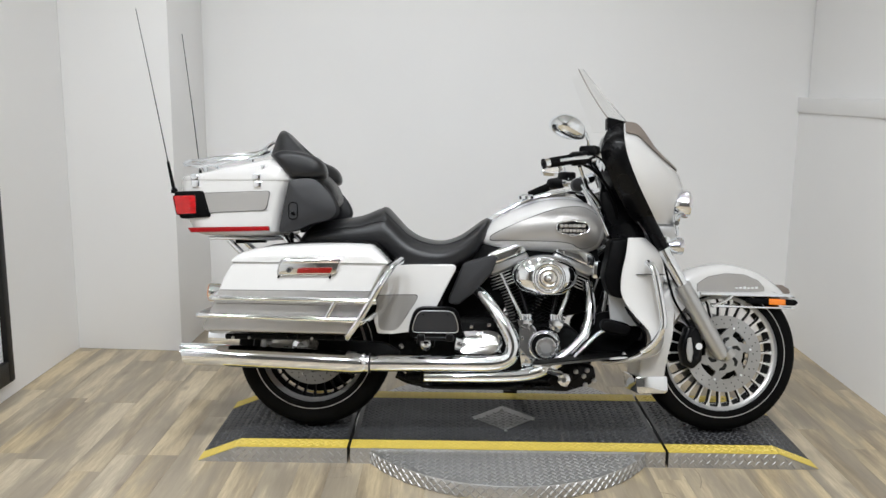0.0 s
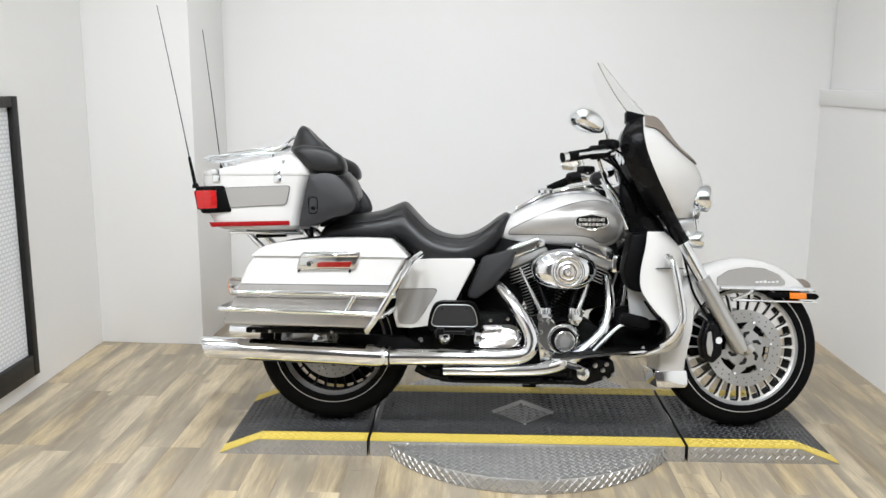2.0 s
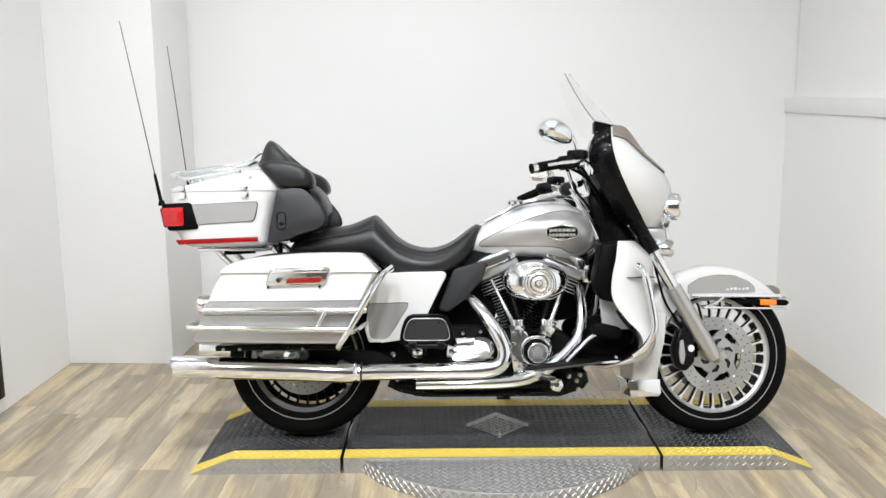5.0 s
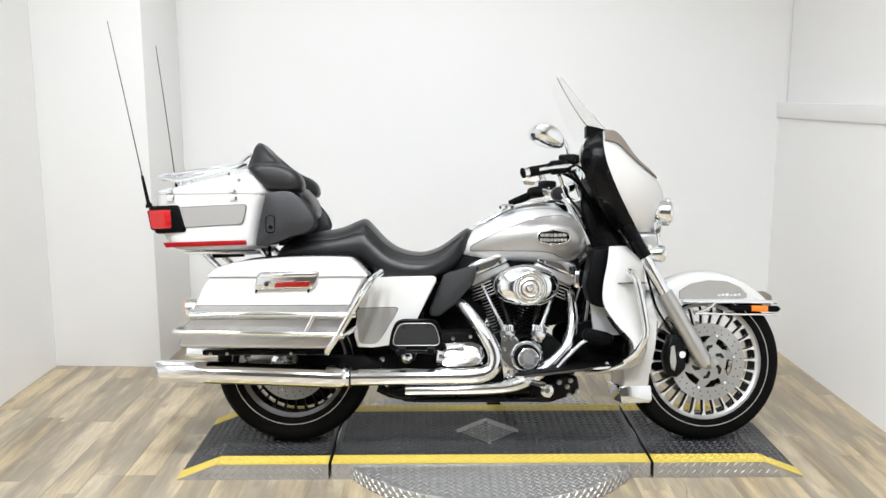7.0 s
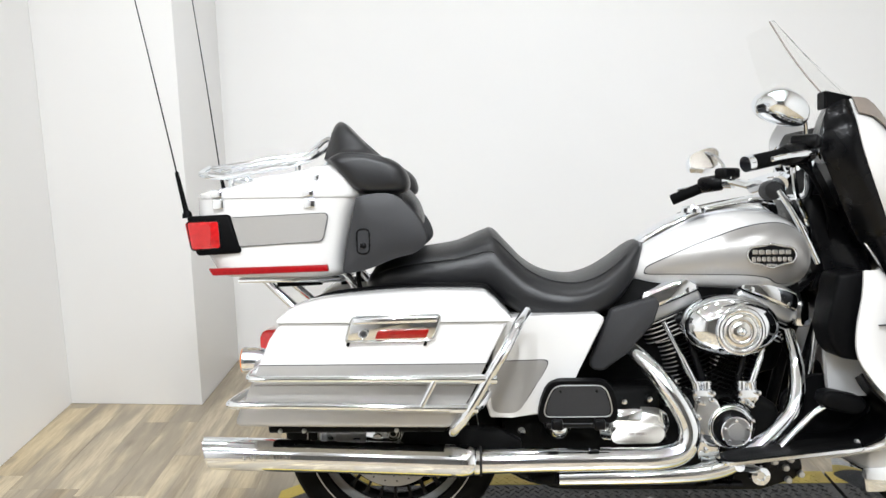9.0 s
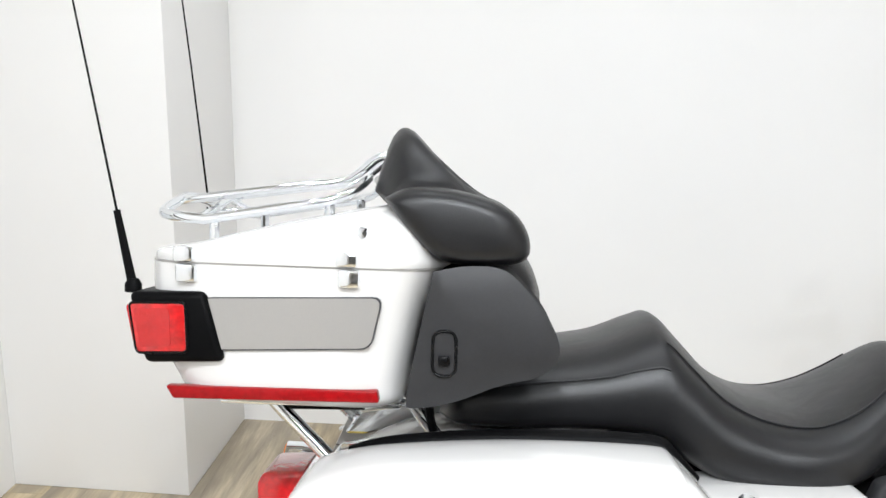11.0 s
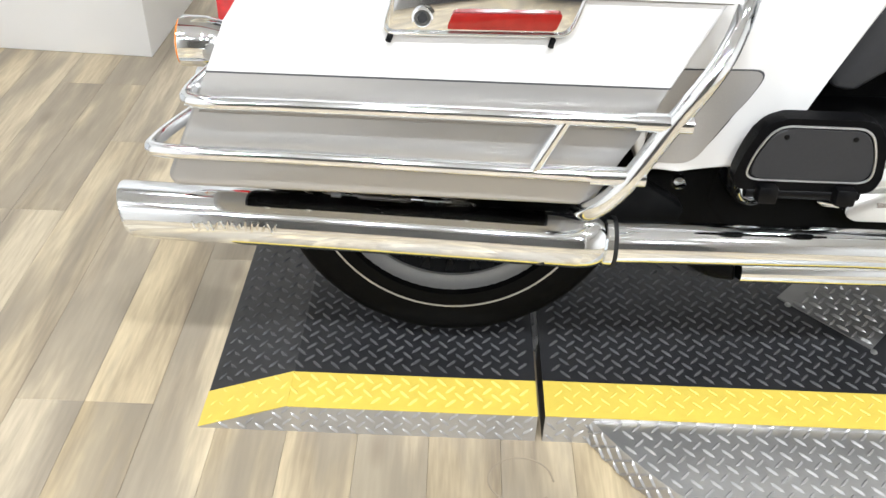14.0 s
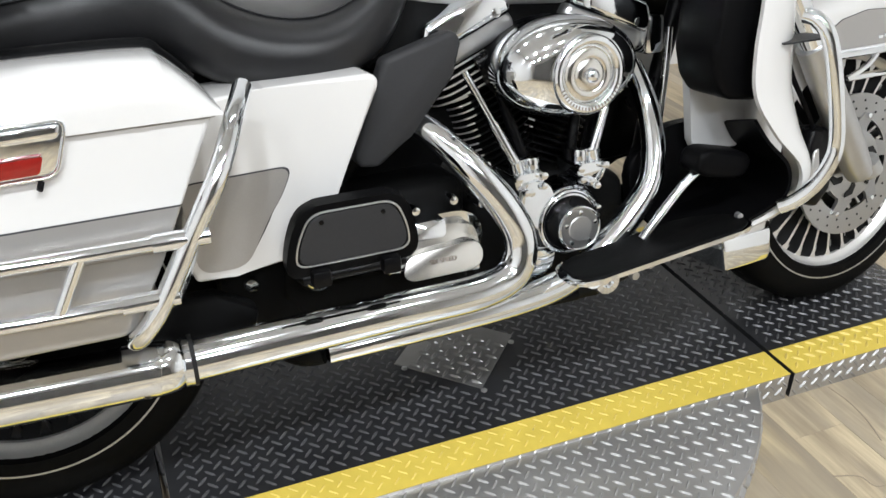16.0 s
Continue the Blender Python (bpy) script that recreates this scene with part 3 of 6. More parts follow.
# the front wheel is turned a little to the left; the rear wheel stands a little nearer to the deck edge than the body
WHEELS = pose(0.010, -0.062, 0.0005, -2.0, 0, 0) @ turned(0.846, -0.125, 5)
LAMPTURN = pose(-0.034, 0.04, 0) @ turned(0.42, 0.0, 6)
front_wheel.matrix_local = WHEELS
rear_wheel.matrix_local = pose(0.018, -0.056, 0.0035, -2.0, 0, 0)


def saddlebag(s):
    """A hard bag on one side: two-tone body, domed lid, light plate, latch."""
    body = bike_part("saddlebag", prism([(-0.985, 0.643), (-1.012, 0.60), (-1.098, 0.405), (-1.09, 0.392), (-0.59, 0.386), (-0.57, 0.395), (-0.532, 0.47), (-0.445, 0.643)], s * 0.235, s * 0.425, 0.018, 4),
                     BAGPAINT, "white hard saddlebag with a silver lower half and a dark pinstripe")
    rings = []
    for x, zt, k in glide([(-0.992, 0.652, 0.7), (-0.97, 0.672, 0.9), (-0.93, 0.686, 0.97), (-0.86, 0.698, 1), (-0.70, 0.710, 1), (-0.52, 0.709, 1), (-0.487, 0.698, 1), (-0.455, 0.668, 1), (-0.436, 0.646, 0.96)], 4):
        ring = [(x, s * (0.333 + 0.1 * spow(math.cos(a), 0.55) * (0.96 + 0.04 * k)), 0.640 + (zt - 0.640) * spow(max(0, math.sin(a)), 0.62)) for a in (math.pi * i / 20 for i in range(21))]
        rings.append(ring)
    bike_part("lid", loft(rings), WHITE, "domed white bag lid", 50, body)
    # black strip doubles as the seat's dark reflection along the lid top
    bike_part("lid_liner", tube([(-0.93, s * 0.262, 0.672), (-0.86, s * 0.262, 0.690), (-0.70, s * 0.262, 0.704), (-0.52, s * 0.262, 0.704), (-0.487, s * 0.27, 0.690), (-0.455, s * 0.275, 0.655)], 0.017, 5, 12, True, 0.8), PLASTIC, "black inner edge of the lid, also standing for the seat's reflection", 50, body)
    bike_part("lid_seam", prism([(-0.99, 0.637), (-0.445, 0.637), (-0.442, 0.642), (-0.99, 0.642)], s * 0.236, s * 0.4262), SILVER, "fine seam under the lid", 0, body)
    bike_part("moulded_line", prism([(-1.05, 0.495), (-0.528, 0.492), (-0.528, 0.487), (-1.052, 0.490)], s * 0.40, s * 0.4272, 0.001, 1), SILVER, "moulded silver line along the bag", 0, body)
    bike_part("moulded_line", prism([(-1.072, 0.443), (-0.548, 0.439), (-0.548, 0.434), (-1.074, 0.438)], s * 0.40, s * 0.4272, 0.001, 1), SILVER, "moulded silver line along the bag", 0, body)
    shape = soft([(-0.815, 0.654), (-0.602, 0.658), (-0.622, 0.598), (-0.832, 0.594)], 0.014)
    plate = bike_part("latch_plate", prism(shape, s * 0.42, s * 0.433, 0.003, 2), CHROME, "chrome latch plate with a reflector", 35, body)
    bike_part("plate_rim", tube([(x, s * 0.434, z) for x, z in shape + shape[:1]], 0.0022, 1, 10, False), CHROME, "", 45, plate)
    bike_part("latch_bar", prism([(-0.808, 0.652), (-0.608, 0.656), (-0.613, 0.640), (-0.814, 0.636)], s * 0.43, s * 0.444, 0.005, 2), CHROME, "chrome latch bar", 35, plate)
    bike_part("reflector", prism(soft([(-0.754, 0.620), (-0.632, 0.623), (-0.639, 0.604), (-0.760, 0.602)], 0.004), s * 0.43, s * 0.440, 0.003, 2), ORANGE, "orange red reflector", 35, plate)
    bike_part("lock_ring", lathe([(0.0, s * 0.437), (0.009, s * 0.437), (0.0095, s * 0.441), (0.012, s * 0.440), (0.0125, s * 0.43)], (-0.787, 0, 0.613), "y", 24), CHROME, "", 35, plate)
    bike_part("lock", lathe([(0.0, s * 0.4395), (0.0055, s * 0.4395), (0.006, s * 0.437)], (-0.787, 0, 0.613), "y", 16), DARKGREY, "round key lock", 35, plate)
    for x in (-0.822, -0.640):
        bike_part("bumper_stud", tube([(x, s * 0.43, 0.593), (x - 0.003, s * 0.437, 0.586)], 0.0036, 1, 8, False), PLASTIC, "", 35, plate)
    return body


for s in (-1, 1):
    saddlebag(s)


def bag_guard(s):
    y = s * 0.452
    guard = bike_part("bag_guard", tube([(-0.395, s * 0.33, 0.650), (-0.42, s * 0.40, 0.628), (-0.455, y, 0.575), (-0.50, y, 0.50), (-0.545, y, 0.425), (-0.575, s * 0.43, 0.383), (-0.582, s * 0.38, 0.366)], 0.0125), CHROME,
                      "chrome tubular guard in front of the saddlebag")
    bike_part("guard_rail", tube([(-1.02, s * 0.36, 0.545), (-1.056, s * 0.425, 0.518), (-1.043, y, 0.512), (-0.95, y, 0.511), (-0.70, y, 0.509), (-0.490, y, 0.507)], 0.0085, 5), CHROME, "thin chrome rail along the bag", 35, guard)
    bike_part("guard_rail", tube([(-1.07, s * 0.35, 0.47), (-1.104, s * 0.425, 0.453), (-1.087, y, 0.450), (-0.95, y, 0.448), (-0.70, y, 0.442), (-0.535, y, 0.438)], 0.0085, 5), CHROME, "thin chrome rail along the bag", 35, guard)
    bike_part("guard_brace", tube([(-0.618, y, 0.508), (-0.652, y, 0.443)], 0.008, 1, 12, False), CHROME, "", 35, guard)
    for x, z in ((-0.505, 0.507), (-0.55, 0.439)):
        bike_part("clamp_collar", tube([(x - 0.035, y, z), (x + 0.03, y, z)], 0.0115, 1, 14, False), CHROME, "", 35, guard)
    bike_part("rear_tie", tube([(-0.548, y, 0.425), (-0.52, s * 0.42, 0.43), (-0.49, s * 0.34, 0.45)], 0.0085, 4), CHROME, "", 35, guard)


for s in (-1, 1):
    bag_guard(s)

# luggage box
tour = bike_part("luggage_box", loft_z([(0.742, -1.15, -0.90, 0.22, 0), (0.746, -1.175, -0.87, 0.255, 0), (0.757, -1.198, -0.856, 0.274, 0), (0.78, -1.212, -0.852, 0.28, 0), (0.83, -1.238, -0.842, 0.284, 0), (0.90, -1.25, -0.825, 0.286, 0), (0.948, -1.252, -0.805, 0.286, 0)], 6, 3, 64), WHITE,
                 "white hard luggage box on chrome supports behind the seat")
bike_part("lid", loft_z([(0.950, -1.254, -0.795, 0.289, 0), (0.962, -1.252, -0.792, 0.289, 0), (0.985, -1.235, -0.80, 0.284, 0.4), (1.004, -1.19, -0.83, 0.268, 0.8), (1.014, -1.13, -0.87, 0.24, 1), (1.018, -1.05, -0.93, 0.16, 1)], 5, 4, 64, 0.2, -1.0), WHITE, "white luggage lid sloping up to the front", 50, tour)
bike_part("lid_seam", loft_z([(0.9475, -1.2515, -0.803, 0.2868, 0), (0.9505, -1.2515, -0.803, 0.2868, 0)], 6, 1, 64), SILVER, "", 0, tour)
for s in (-1, 1):
    house = bike_part("side_lamp", prism([(-1.258, 0.905), (-1.142, 0.909), (-1.113, 0.810), (-1.232, 0.803)], s * 0.20, s * 0.297, 0.010, 3), PLASTIC, "black lamp housing on the box corner", 35, tour)
    lens = bike_part("lens", prism(soft([(-1.2595, 0.888), (-1.172, 0.891), (-1.168, 0.824), (-1.245, 0.820)], 0.006), s * 0.21, s * 0.2995, 0.006, 2), TAILRED, "red wraparound lens", 35, house)
    bike_part("lens_field", prism(soft([(-1.247, 0.882), (-1.194, 0.884), (-1.191, 0.830), (-1.237, 0.827)], 0.004), s * 0.28, s * 0.3005, 0.001, 1), RED, "", 35, lens)
    rim = soft([(-1.255, 0.890), (-1.170, 0.893), (-1.166, 0.822), (-1.243, 0.818)], 0.008)
    bike_part("lens_rim", tube([(x, s * 0.2985, z) for x, z in rim + rim[:1]], 0.0022, 1, 8, False), BLACK, "", 45, lens)
    bike_part("reflector_strip", prism([(-1.204, 0.770), (-0.893, 0.779), (-0.890, 0.762), (-1.192, 0.752)], s * 0.265, s * 0.2865, 0.003, 2), REDSTRIP, "long dark red reflector strip", 35, tour)
    bike_part("pinstripe_panel", prism(soft([(-1.15, 0.9005), (-0.886, 0.911), (-0.902, 0.837), (-1.13, 0.8245)], 0.016), s * 0.27, s * 0.2878, 0.0), PIN, "", 0, tour)
    bike_part("colour_panel", prism(soft([(-1.15, 0.8987), (-0.8885, 0.9092), (-0.9038, 0.8390), (-1.13, 0.8265)], 0.015), s * 0.27, s * 0.2888, 0.0), SILVER, "silver panel with a fine dark outline", 0, tour)
    for x in (-1.175, -0.938):
        latch = bike_part("latch", box(x - 0.015, x + 0.015, s * 0.28, s * 0.299, 0.951, 0.972, 0.004), CHROME, "chrome draw latch", 35, tour)
        bike_part("keeper", box(x - 0.012, x + 0.018, s * 0.28, s * 0.296, 0.922, 0.948, 0.004), CHROME, "", 35, latch)
    bike_part("lid_badge", lathe([(0.0, s * 0.288), (0.007, s * 0.287), (0.009, s * 0.282)], (-0.918, 0, 0.998), "y", 16), CHROME, "", 35, tour)
    pod = bike_part("armrest", pillow([(-0.818, 0.948), (-0.77, 0.957), (-0.722, 0.953), (-0.688, 0.925), (-0.655, 0.882), (-0.642, 0.838), (-0.668, 0.808), (-0.725, 0.792), (-0.785, 0.768), (-0.842, 0.757), (-0.852, 0.772), (-0.836, 0.86)], s * 0.17, s * 0.284, 0.046), VINYL,
                    "charcoal vinyl armrest pod with a small control", 60, tour)
    pill = soft([(-0.816, 0.868), (-0.784, 0.868), (-0.784, 0.806), (-0.816, 0.806)], 0.0155, 6)
    bike_part("control_ring", tube([(x, s * 0.2945, z) for x, z in pill + pill[:1]], 0.0022, 1, 8, False), BLACK, "black oval control surround", 45, pod)
    bike_part("control_plate", prism(pill, s * 0.280, s * 0.2935, 0.001, 1), VINYL, "", 35, pod)
    bike_part("control_knob", box(-0.808, -0.792, s * 0.286, s * 0.3005, 0.820, 0.834, 0.003), BLACK, "", 35, pod)

ends = [(-0.892, 1.047), (-0.855, 1.063), (-0.79, 1.060), (-0.722, 1.040), (-0.690, 1.005), (-0.690, 0.966), (-0.74, 0.955), (-0.81, 0.962), (-0.855, 1.00)]
mid = [(-0.932, 1.058), (-0.903, 1.148), (-0.872, 1.158), (-0.832, 1.092), (-0.79, 1.045), (-0.77, 1.00), (-0.785, 0.962), (-0.825, 0.965), (-0.87, 1.00)]
rings = []
SPAN = [(0.0, 1, 1), (0.06, 0.97, 1), (0.11, 0.80, 0.98), (0.145, 0.30, 0.95), (0.165, 0.05, 0.95), (0.19, 0.0, 1.0), (0.25, 0.0, 1.0), (0.272, 0, 0.93), (0.284, 0, 0.78), (0.287, 0, 0.55)]
for yy, k, c in [(-y, k, c) for y, k, c in SPAN[:0:-1]] + SPAN:
    o = [((1 - k) * a[0] + k * b2[0], (1 - k) * a[1] + k * b2[1]) for a, b2 in zip(ends, mid)]
    cx, cz = sum(q[0] for q in o) / 9, sum(q[1] for q in o) / 9
    o = glide([(*q, 0) for q in o + o[:1]], 4)[:-1]
    rings.append([(cx + (q[0] - cx) * c, yy, cz + (q[1] - cz) * c) for q in o])
bike_part("backrest", loft(rings), LEATHER, "padded black leather passenger backrest with a raised peak", 60, tour)
bike_part("lower_backrest", loft_x([(-0.85, 0.80, 0.97, 0.15), (-0.80, 0.80, 0.985, 0.165), (-0.72, 0.82, 0.985, 0.165), (-0.70, 0.845, 0.974, 0.16), (-0.674, 0.862, 0.942, 0.14), (-0.660, 0.88, 0.905, 0.08)], 3.0), LEATHER, "black leather pad between the armrests", 60, tour)

# chrome rack over the lid
def rack_z(y, z):
    """The rack is crowned: its middle rails stand above the outer ones."""
    return z - 0.012 + 0.032 * (1 - (y / 0.19) ** 2)


bike_part("luggage_rack", tube([(-1.176, -0.178, rack_z(-0.178, 1.016)), (-1.248, -0.160, rack_z(-0.16, 1.018)), (-1.250, -0.08, rack_z(-0.08, 1.020)), (-1.264, 0.0, rack_z(0.0, 1.020)), (-1.250, 0.08, rack_z(0.08, 1.020)), (-1.248, 0.160, rack_z(0.16, 1.018)), (-1.176, 0.178, rack_z(0.178, 1.016))], 0.0085), CHROME, "slatted chrome luggage rack", 35, tour)
for y in (-0.18, 0.18):
    bike_part("rack_rail", tube([(-1.181, y, rack_z(y, 1.016)), (-1.05, y, rack_z(y, 1.038)), (-1.0, y, rack_z(y, 1.046)), (-0.965, y * 0.93, rack_z(y * 0.93, 1.053)), (-0.945, y * 0.72, rack_z(y * 0.72, 1.058)), (-0.940, y * 0.36, rack_z(y * 0.36, 1.060))], 0.0075), CHROME, "", 35, tour)
for y in (-0.065, 0.065):
    bike_part("rack_rail", tube([(-1.248, y, rack_z(y, 1.019)), (-1.05, y, rack_z(y, 1.046)), (-0.985, y, rack_z(y, 1.054)), (-0.955, y, rack_z(y, 1.070)), (-0.925, y, rack_z(y, 1.094)), (-0.905, y, rack_z(y, 1.092)), (-0.893, y, rack_z(y, 1.050))], 0.0072), CHROME, "", 35, tour)
for x, z, y in ((-0.915, 1.096, 0.065), (-1.185, 1.018, 0.18)):
    bike_part("rack_bar", tube([(x, -y, rack_z(y, z)), (x, 0.0, rack_z(0, z)), (x, y, rack_z(y, z))], 0.0065, 1, 12, False), CHROME, "", 35, tour)
for x, z in ((-1.165, 1.016), (-0.985, 1.046)):
    for y in (-0.17, 0.17):
        bike_part("rack_post", tube([(x, y, z - 0.05), (x, y, rack_z(y, z))], 0.008, 1, 10, False), CHROME, "", 35, tour)


def narrowed(ob):
    """The luggage box and what sits on it draw in towards the rear corners."""
    for v in ob.data.vertices:
        v.co.y *= 1 - 0.34 * max(0.0, -0.86 - v.co.x)
    for child in ob.children:
        narrowed(child)


narrowed(tour)
tour.matrix_local = pose(0, 0, -0.010)

# seat
SEAT = [(-0.815, 0.69, 0.715, 0.09), (-0.79, 0.682, 0.752, 0.135), (-0.74, 0.68, 0.785, 0.16), (-0.66, 0.682, 0.803, 0.172), (-0.57, 0.685, 0.818, 0.178), (-0.50, 0.68, 0.846, 0.182), (-0.468, 0.668, 0.852, 0.186), (-0.43, 0.64, 0.815, 0.192), (-0.38, 0.615, 0.764, 0.20), (-0.32, 0.606, 0.732, 0.205), (-0.25, 0.606, 0.722, 0.205), (-0.19, 0.618, 0.738, 0.19), (-0.14, 0.645, 0.768, 0.165), (-0.095, 0.70, 0.802, 0.13), (-0.068, 0.75, 0.815, 0.095), (-0.052, 0.785, 0.805, 0.05)]
seat = bike_part("seat", loft_x(SEAT, 4.5, 5, 56, 0.0, 2.25), LEATHER, "black leather two-up seat with a stepped pillion", 60)


def seat_line(s, x0, x1, deg):
    """Piping that follows the seat's upper side at an angle over the horizontal."""
    pts = []
    for x, zb, zt, w in glide(SEAT, 3):
        if x0 <= x <= x1:
            zm = zb + (zt - zb) * 0.42
            a = radians(deg)
            pts.append((x, s * (w * math.cos(a) ** (2 / 2.25) + 0.001), zm + (zt - zm) * math.sin(a) ** (2 / 2.25) + 0.001))
    return tube(pts, 0.0016, 2, 8)


for s in (-1, 1):
    bike_part("piping", seat_line(s, -0.78, -0.46, 22), LEATHER, "raised seat seam", 60, seat)
    bike_part("piping", seat_line(s, -0.47, -0.10, 46), LEATHER, "raised seat seam", 60, seat)

TANK = glide([(-0.112, 0.705, 0.728, 0.045), (-0.095, 0.694, 0.762, 0.09), (-0.04, 0.686, 0.812, 0.135), (0.05, 0.679, 0.858, 0.168), (0.15, 0.672, 0.890, 0.19), (0.24, 0.668, 0.897, 0.198), (0.31, 0.670, 0.884, 0.19), (0.355, 0.685, 0.855, 0.165), (0.382, 0.715, 0.81, 0.12), (0.392, 0.745, 0.78, 0.06)], 6)
TN = 2.35


def tank_y(x, z):
    i = min(max(1, sum(1 for q in TANK if q[0] < x)), len(TANK) - 1)
    k = (x - TANK[i - 1][0]) / (TANK[i][0] - TANK[i - 1][0])
    _, zb, zt, w = TANK[i - 1] * (1 - k) + TANK[i] * k
    q = min(0.999, abs(z - (zb + zt) / 2) / ((zt - zb) / 2))
    return w * (1 - q ** TN) ** (1 / TN)


rings = []
for x, zb, zt, w in TANK:
    rings.append([(x, w * spow(math.cos(a), 2 / TN), (zb + zt) / 2 + (zt - zb) / 2 * spow(math.sin(a), 2 / TN)) for a in (2 * math.pi * i / 48 for i in range(48))])
tank = bike_part("fuel_tank", loft(rings), WHITE, "white fuel tank with silver side panels", 60)


def tank_patch(s, lo, hi, lift):
    """A panel that follows the tank's side between two curves of x and z."""
    a, b2 = glide([(*q, 0) for q in lo], 8), glide([(*q, 0) for q in hi], 8)
    bm = bmesh.new()
    n = min(len(a), len(b2))
    rows = []
    for i in range(n):
        row = []
        for j in range(9):
            x = a[i][0] + (b2[i][0] - a[i][0]) * j / 8
            z = a[i][1] + (b2[i][1] - a[i][1]) * j / 8
            row.append(bm.verts.new((x, s * (tank_y(x, z) + lift), z)))
        rows.append(row)
    for r0, r1 in zip(rows, rows[1:]):
        for j in range(8):
            bm.faces.new((r0[j], r1[j], r1[j + 1], r0[j + 1]))
    bmesh.ops.recalc_face_normals(bm, faces=bm.faces)
    return bm


LO = [(-0.062, 0.730), (-0.05, 0.726), (0.02, 0.727), (0.12, 0.726), (0.20, 0.724), (0.25, 0.716), (0.275, 0.702), (0.31, 0.698), (0.35, 0.717)]
HI = [(-0.063, 0.733), (-0.05, 0.748), (0.02, 0.784), (0.10, 0.818), (0.18, 0.846), (0.25, 0.858), (0.30, 0.855), (0.345, 0.83), (0.372, 0.79)]
for s in (-1, 1):
    bike_part("pinstripe", tank_patch(s, [(x - 0.002, z - 0.0025) for x, z in LO], [(x - 0.001, z + 0.0025) for x, z in HI], 0.0012), PIN, "", 60, tank)
    bike_part("colour_panel", tank_patch(s, LO, HI, 0.0026), SILVER, "silver painted tank panel", 60, tank)
    ty = tank_y(0.25, 0.775)
    at = pose(0.248, s * (ty + 0.004), 0.776, s * 4, 0, s * 3) @ Matrix.Diagonal((1.14, 1.0, 1.14, 1))
    oval = soft([(-0.056, 0.0), (-0.048, 0.017), (-0.020, 0.021), (0.0, 0.026), (0.020, 0.021), (0.048, 0.017), (0.056, 0.0), (0.047, -0.017), (0.022, -0.021), (0.0, -0.030), (-0.022, -0.021), (-0.047, -0.017)], 0.008)
    badge = bike_part("tank_badge", moved(prism(oval, -0.004, 0.004, 0.002, 1), at), BLACK, "dark oval tank badge with a bright rim and bars", 35, tank)
    bike_part("badge_rim", moved(tube([(x, s * 0.0045, z) for x, z in oval + oval[:1]], 0.0022, 1, 8, False), at), CHROME, "", 45, badge)
    for row, count, half in ((0.0065, 6, 0.0062), (-0.0095, 8, 0.0046)):
        for k in range(count):
            x = (k - (count - 1) / 2) * (half * 2 + 0.0022)
            bike_part("badge_bar", moved(box(x - half, x + half, -0.0056, 0.0056, row - 0.0050, row + 0.0058, 0.0014, 1), at), BRIGHT, "", 35, badge)
    bike_part("badge_bar", moved(box(-0.012, 0.012, -0.0056, 0.0056, -0.0245, -0.0195, 0.0014, 1), at), CHROME, "", 35, badge)
bike_part("tank_console", loft_x([(-0.085, 0.77, 0.79, 0.02), (-0.06, 0.79, 0.82, 0.045), (0.0, 0.82, 0.857, 0.06), (0.1, 0.87, 0.902, 0.066), (0.2, 0.885, 0.925, 0.07), (0.27, 0.88, 0.935, 0.066), (0.31, 0.87, 0.92, 0.05), (0.33, 0.87, 0.89, 0.02)], 3.5), CHROME, "chrome console along the top of the tank", 50, tank)
bike_part("fuel_cap", lathe([(0.032, 0.0), (0.032, 0.012), (0.026, 0.018), (0.0, 0.02)], (0.08, -0.075, 0.888), "z", 24), CHROME, "", 35, tank)


# fenders
def fender(name, cx, cz, r, w, a0, a1, skirt, mat, label):
    """A mudguard: an arched strip round the wheel with skirts; skirt(a) gives their depth."""
    rings = []
    for i in range(49):
        a = radians(a0 + (a1 - a0) * i / 48)
        d = skirt(math.degrees(a))
        row = []
        cross = [(-w, -d), (-w, -d * 0.6), (-w, -0.035), (-w * 0.93, -0.014), (-w * 0.72, -0.004), (-w * 0.4, 0.0), (0, 0.002), (w * 0.4, 0.0), (w * 0.72, -0.004), (w * 0.93, -0.014), (w, -0.035), (w, -d * 0.6), (w, -d)]
        inner = [(y * 0.96, h - 0.004 if abs(y) < w * 0.8 else h) for y, h in cross[::-1]]
        for y, h in cross + inner:
            row.append((cx + (r + h) * math.cos(a), y, cz + (r + h) * math.sin(a)))
        rings.append(row)
    return bike_part(name, loft(rings), mat, label, 50)


def front_skirt(a):
    if a < 112:
        return max(0.012, 0.338 - 0.213 / math.sin(radians(a)))
    return 0.108


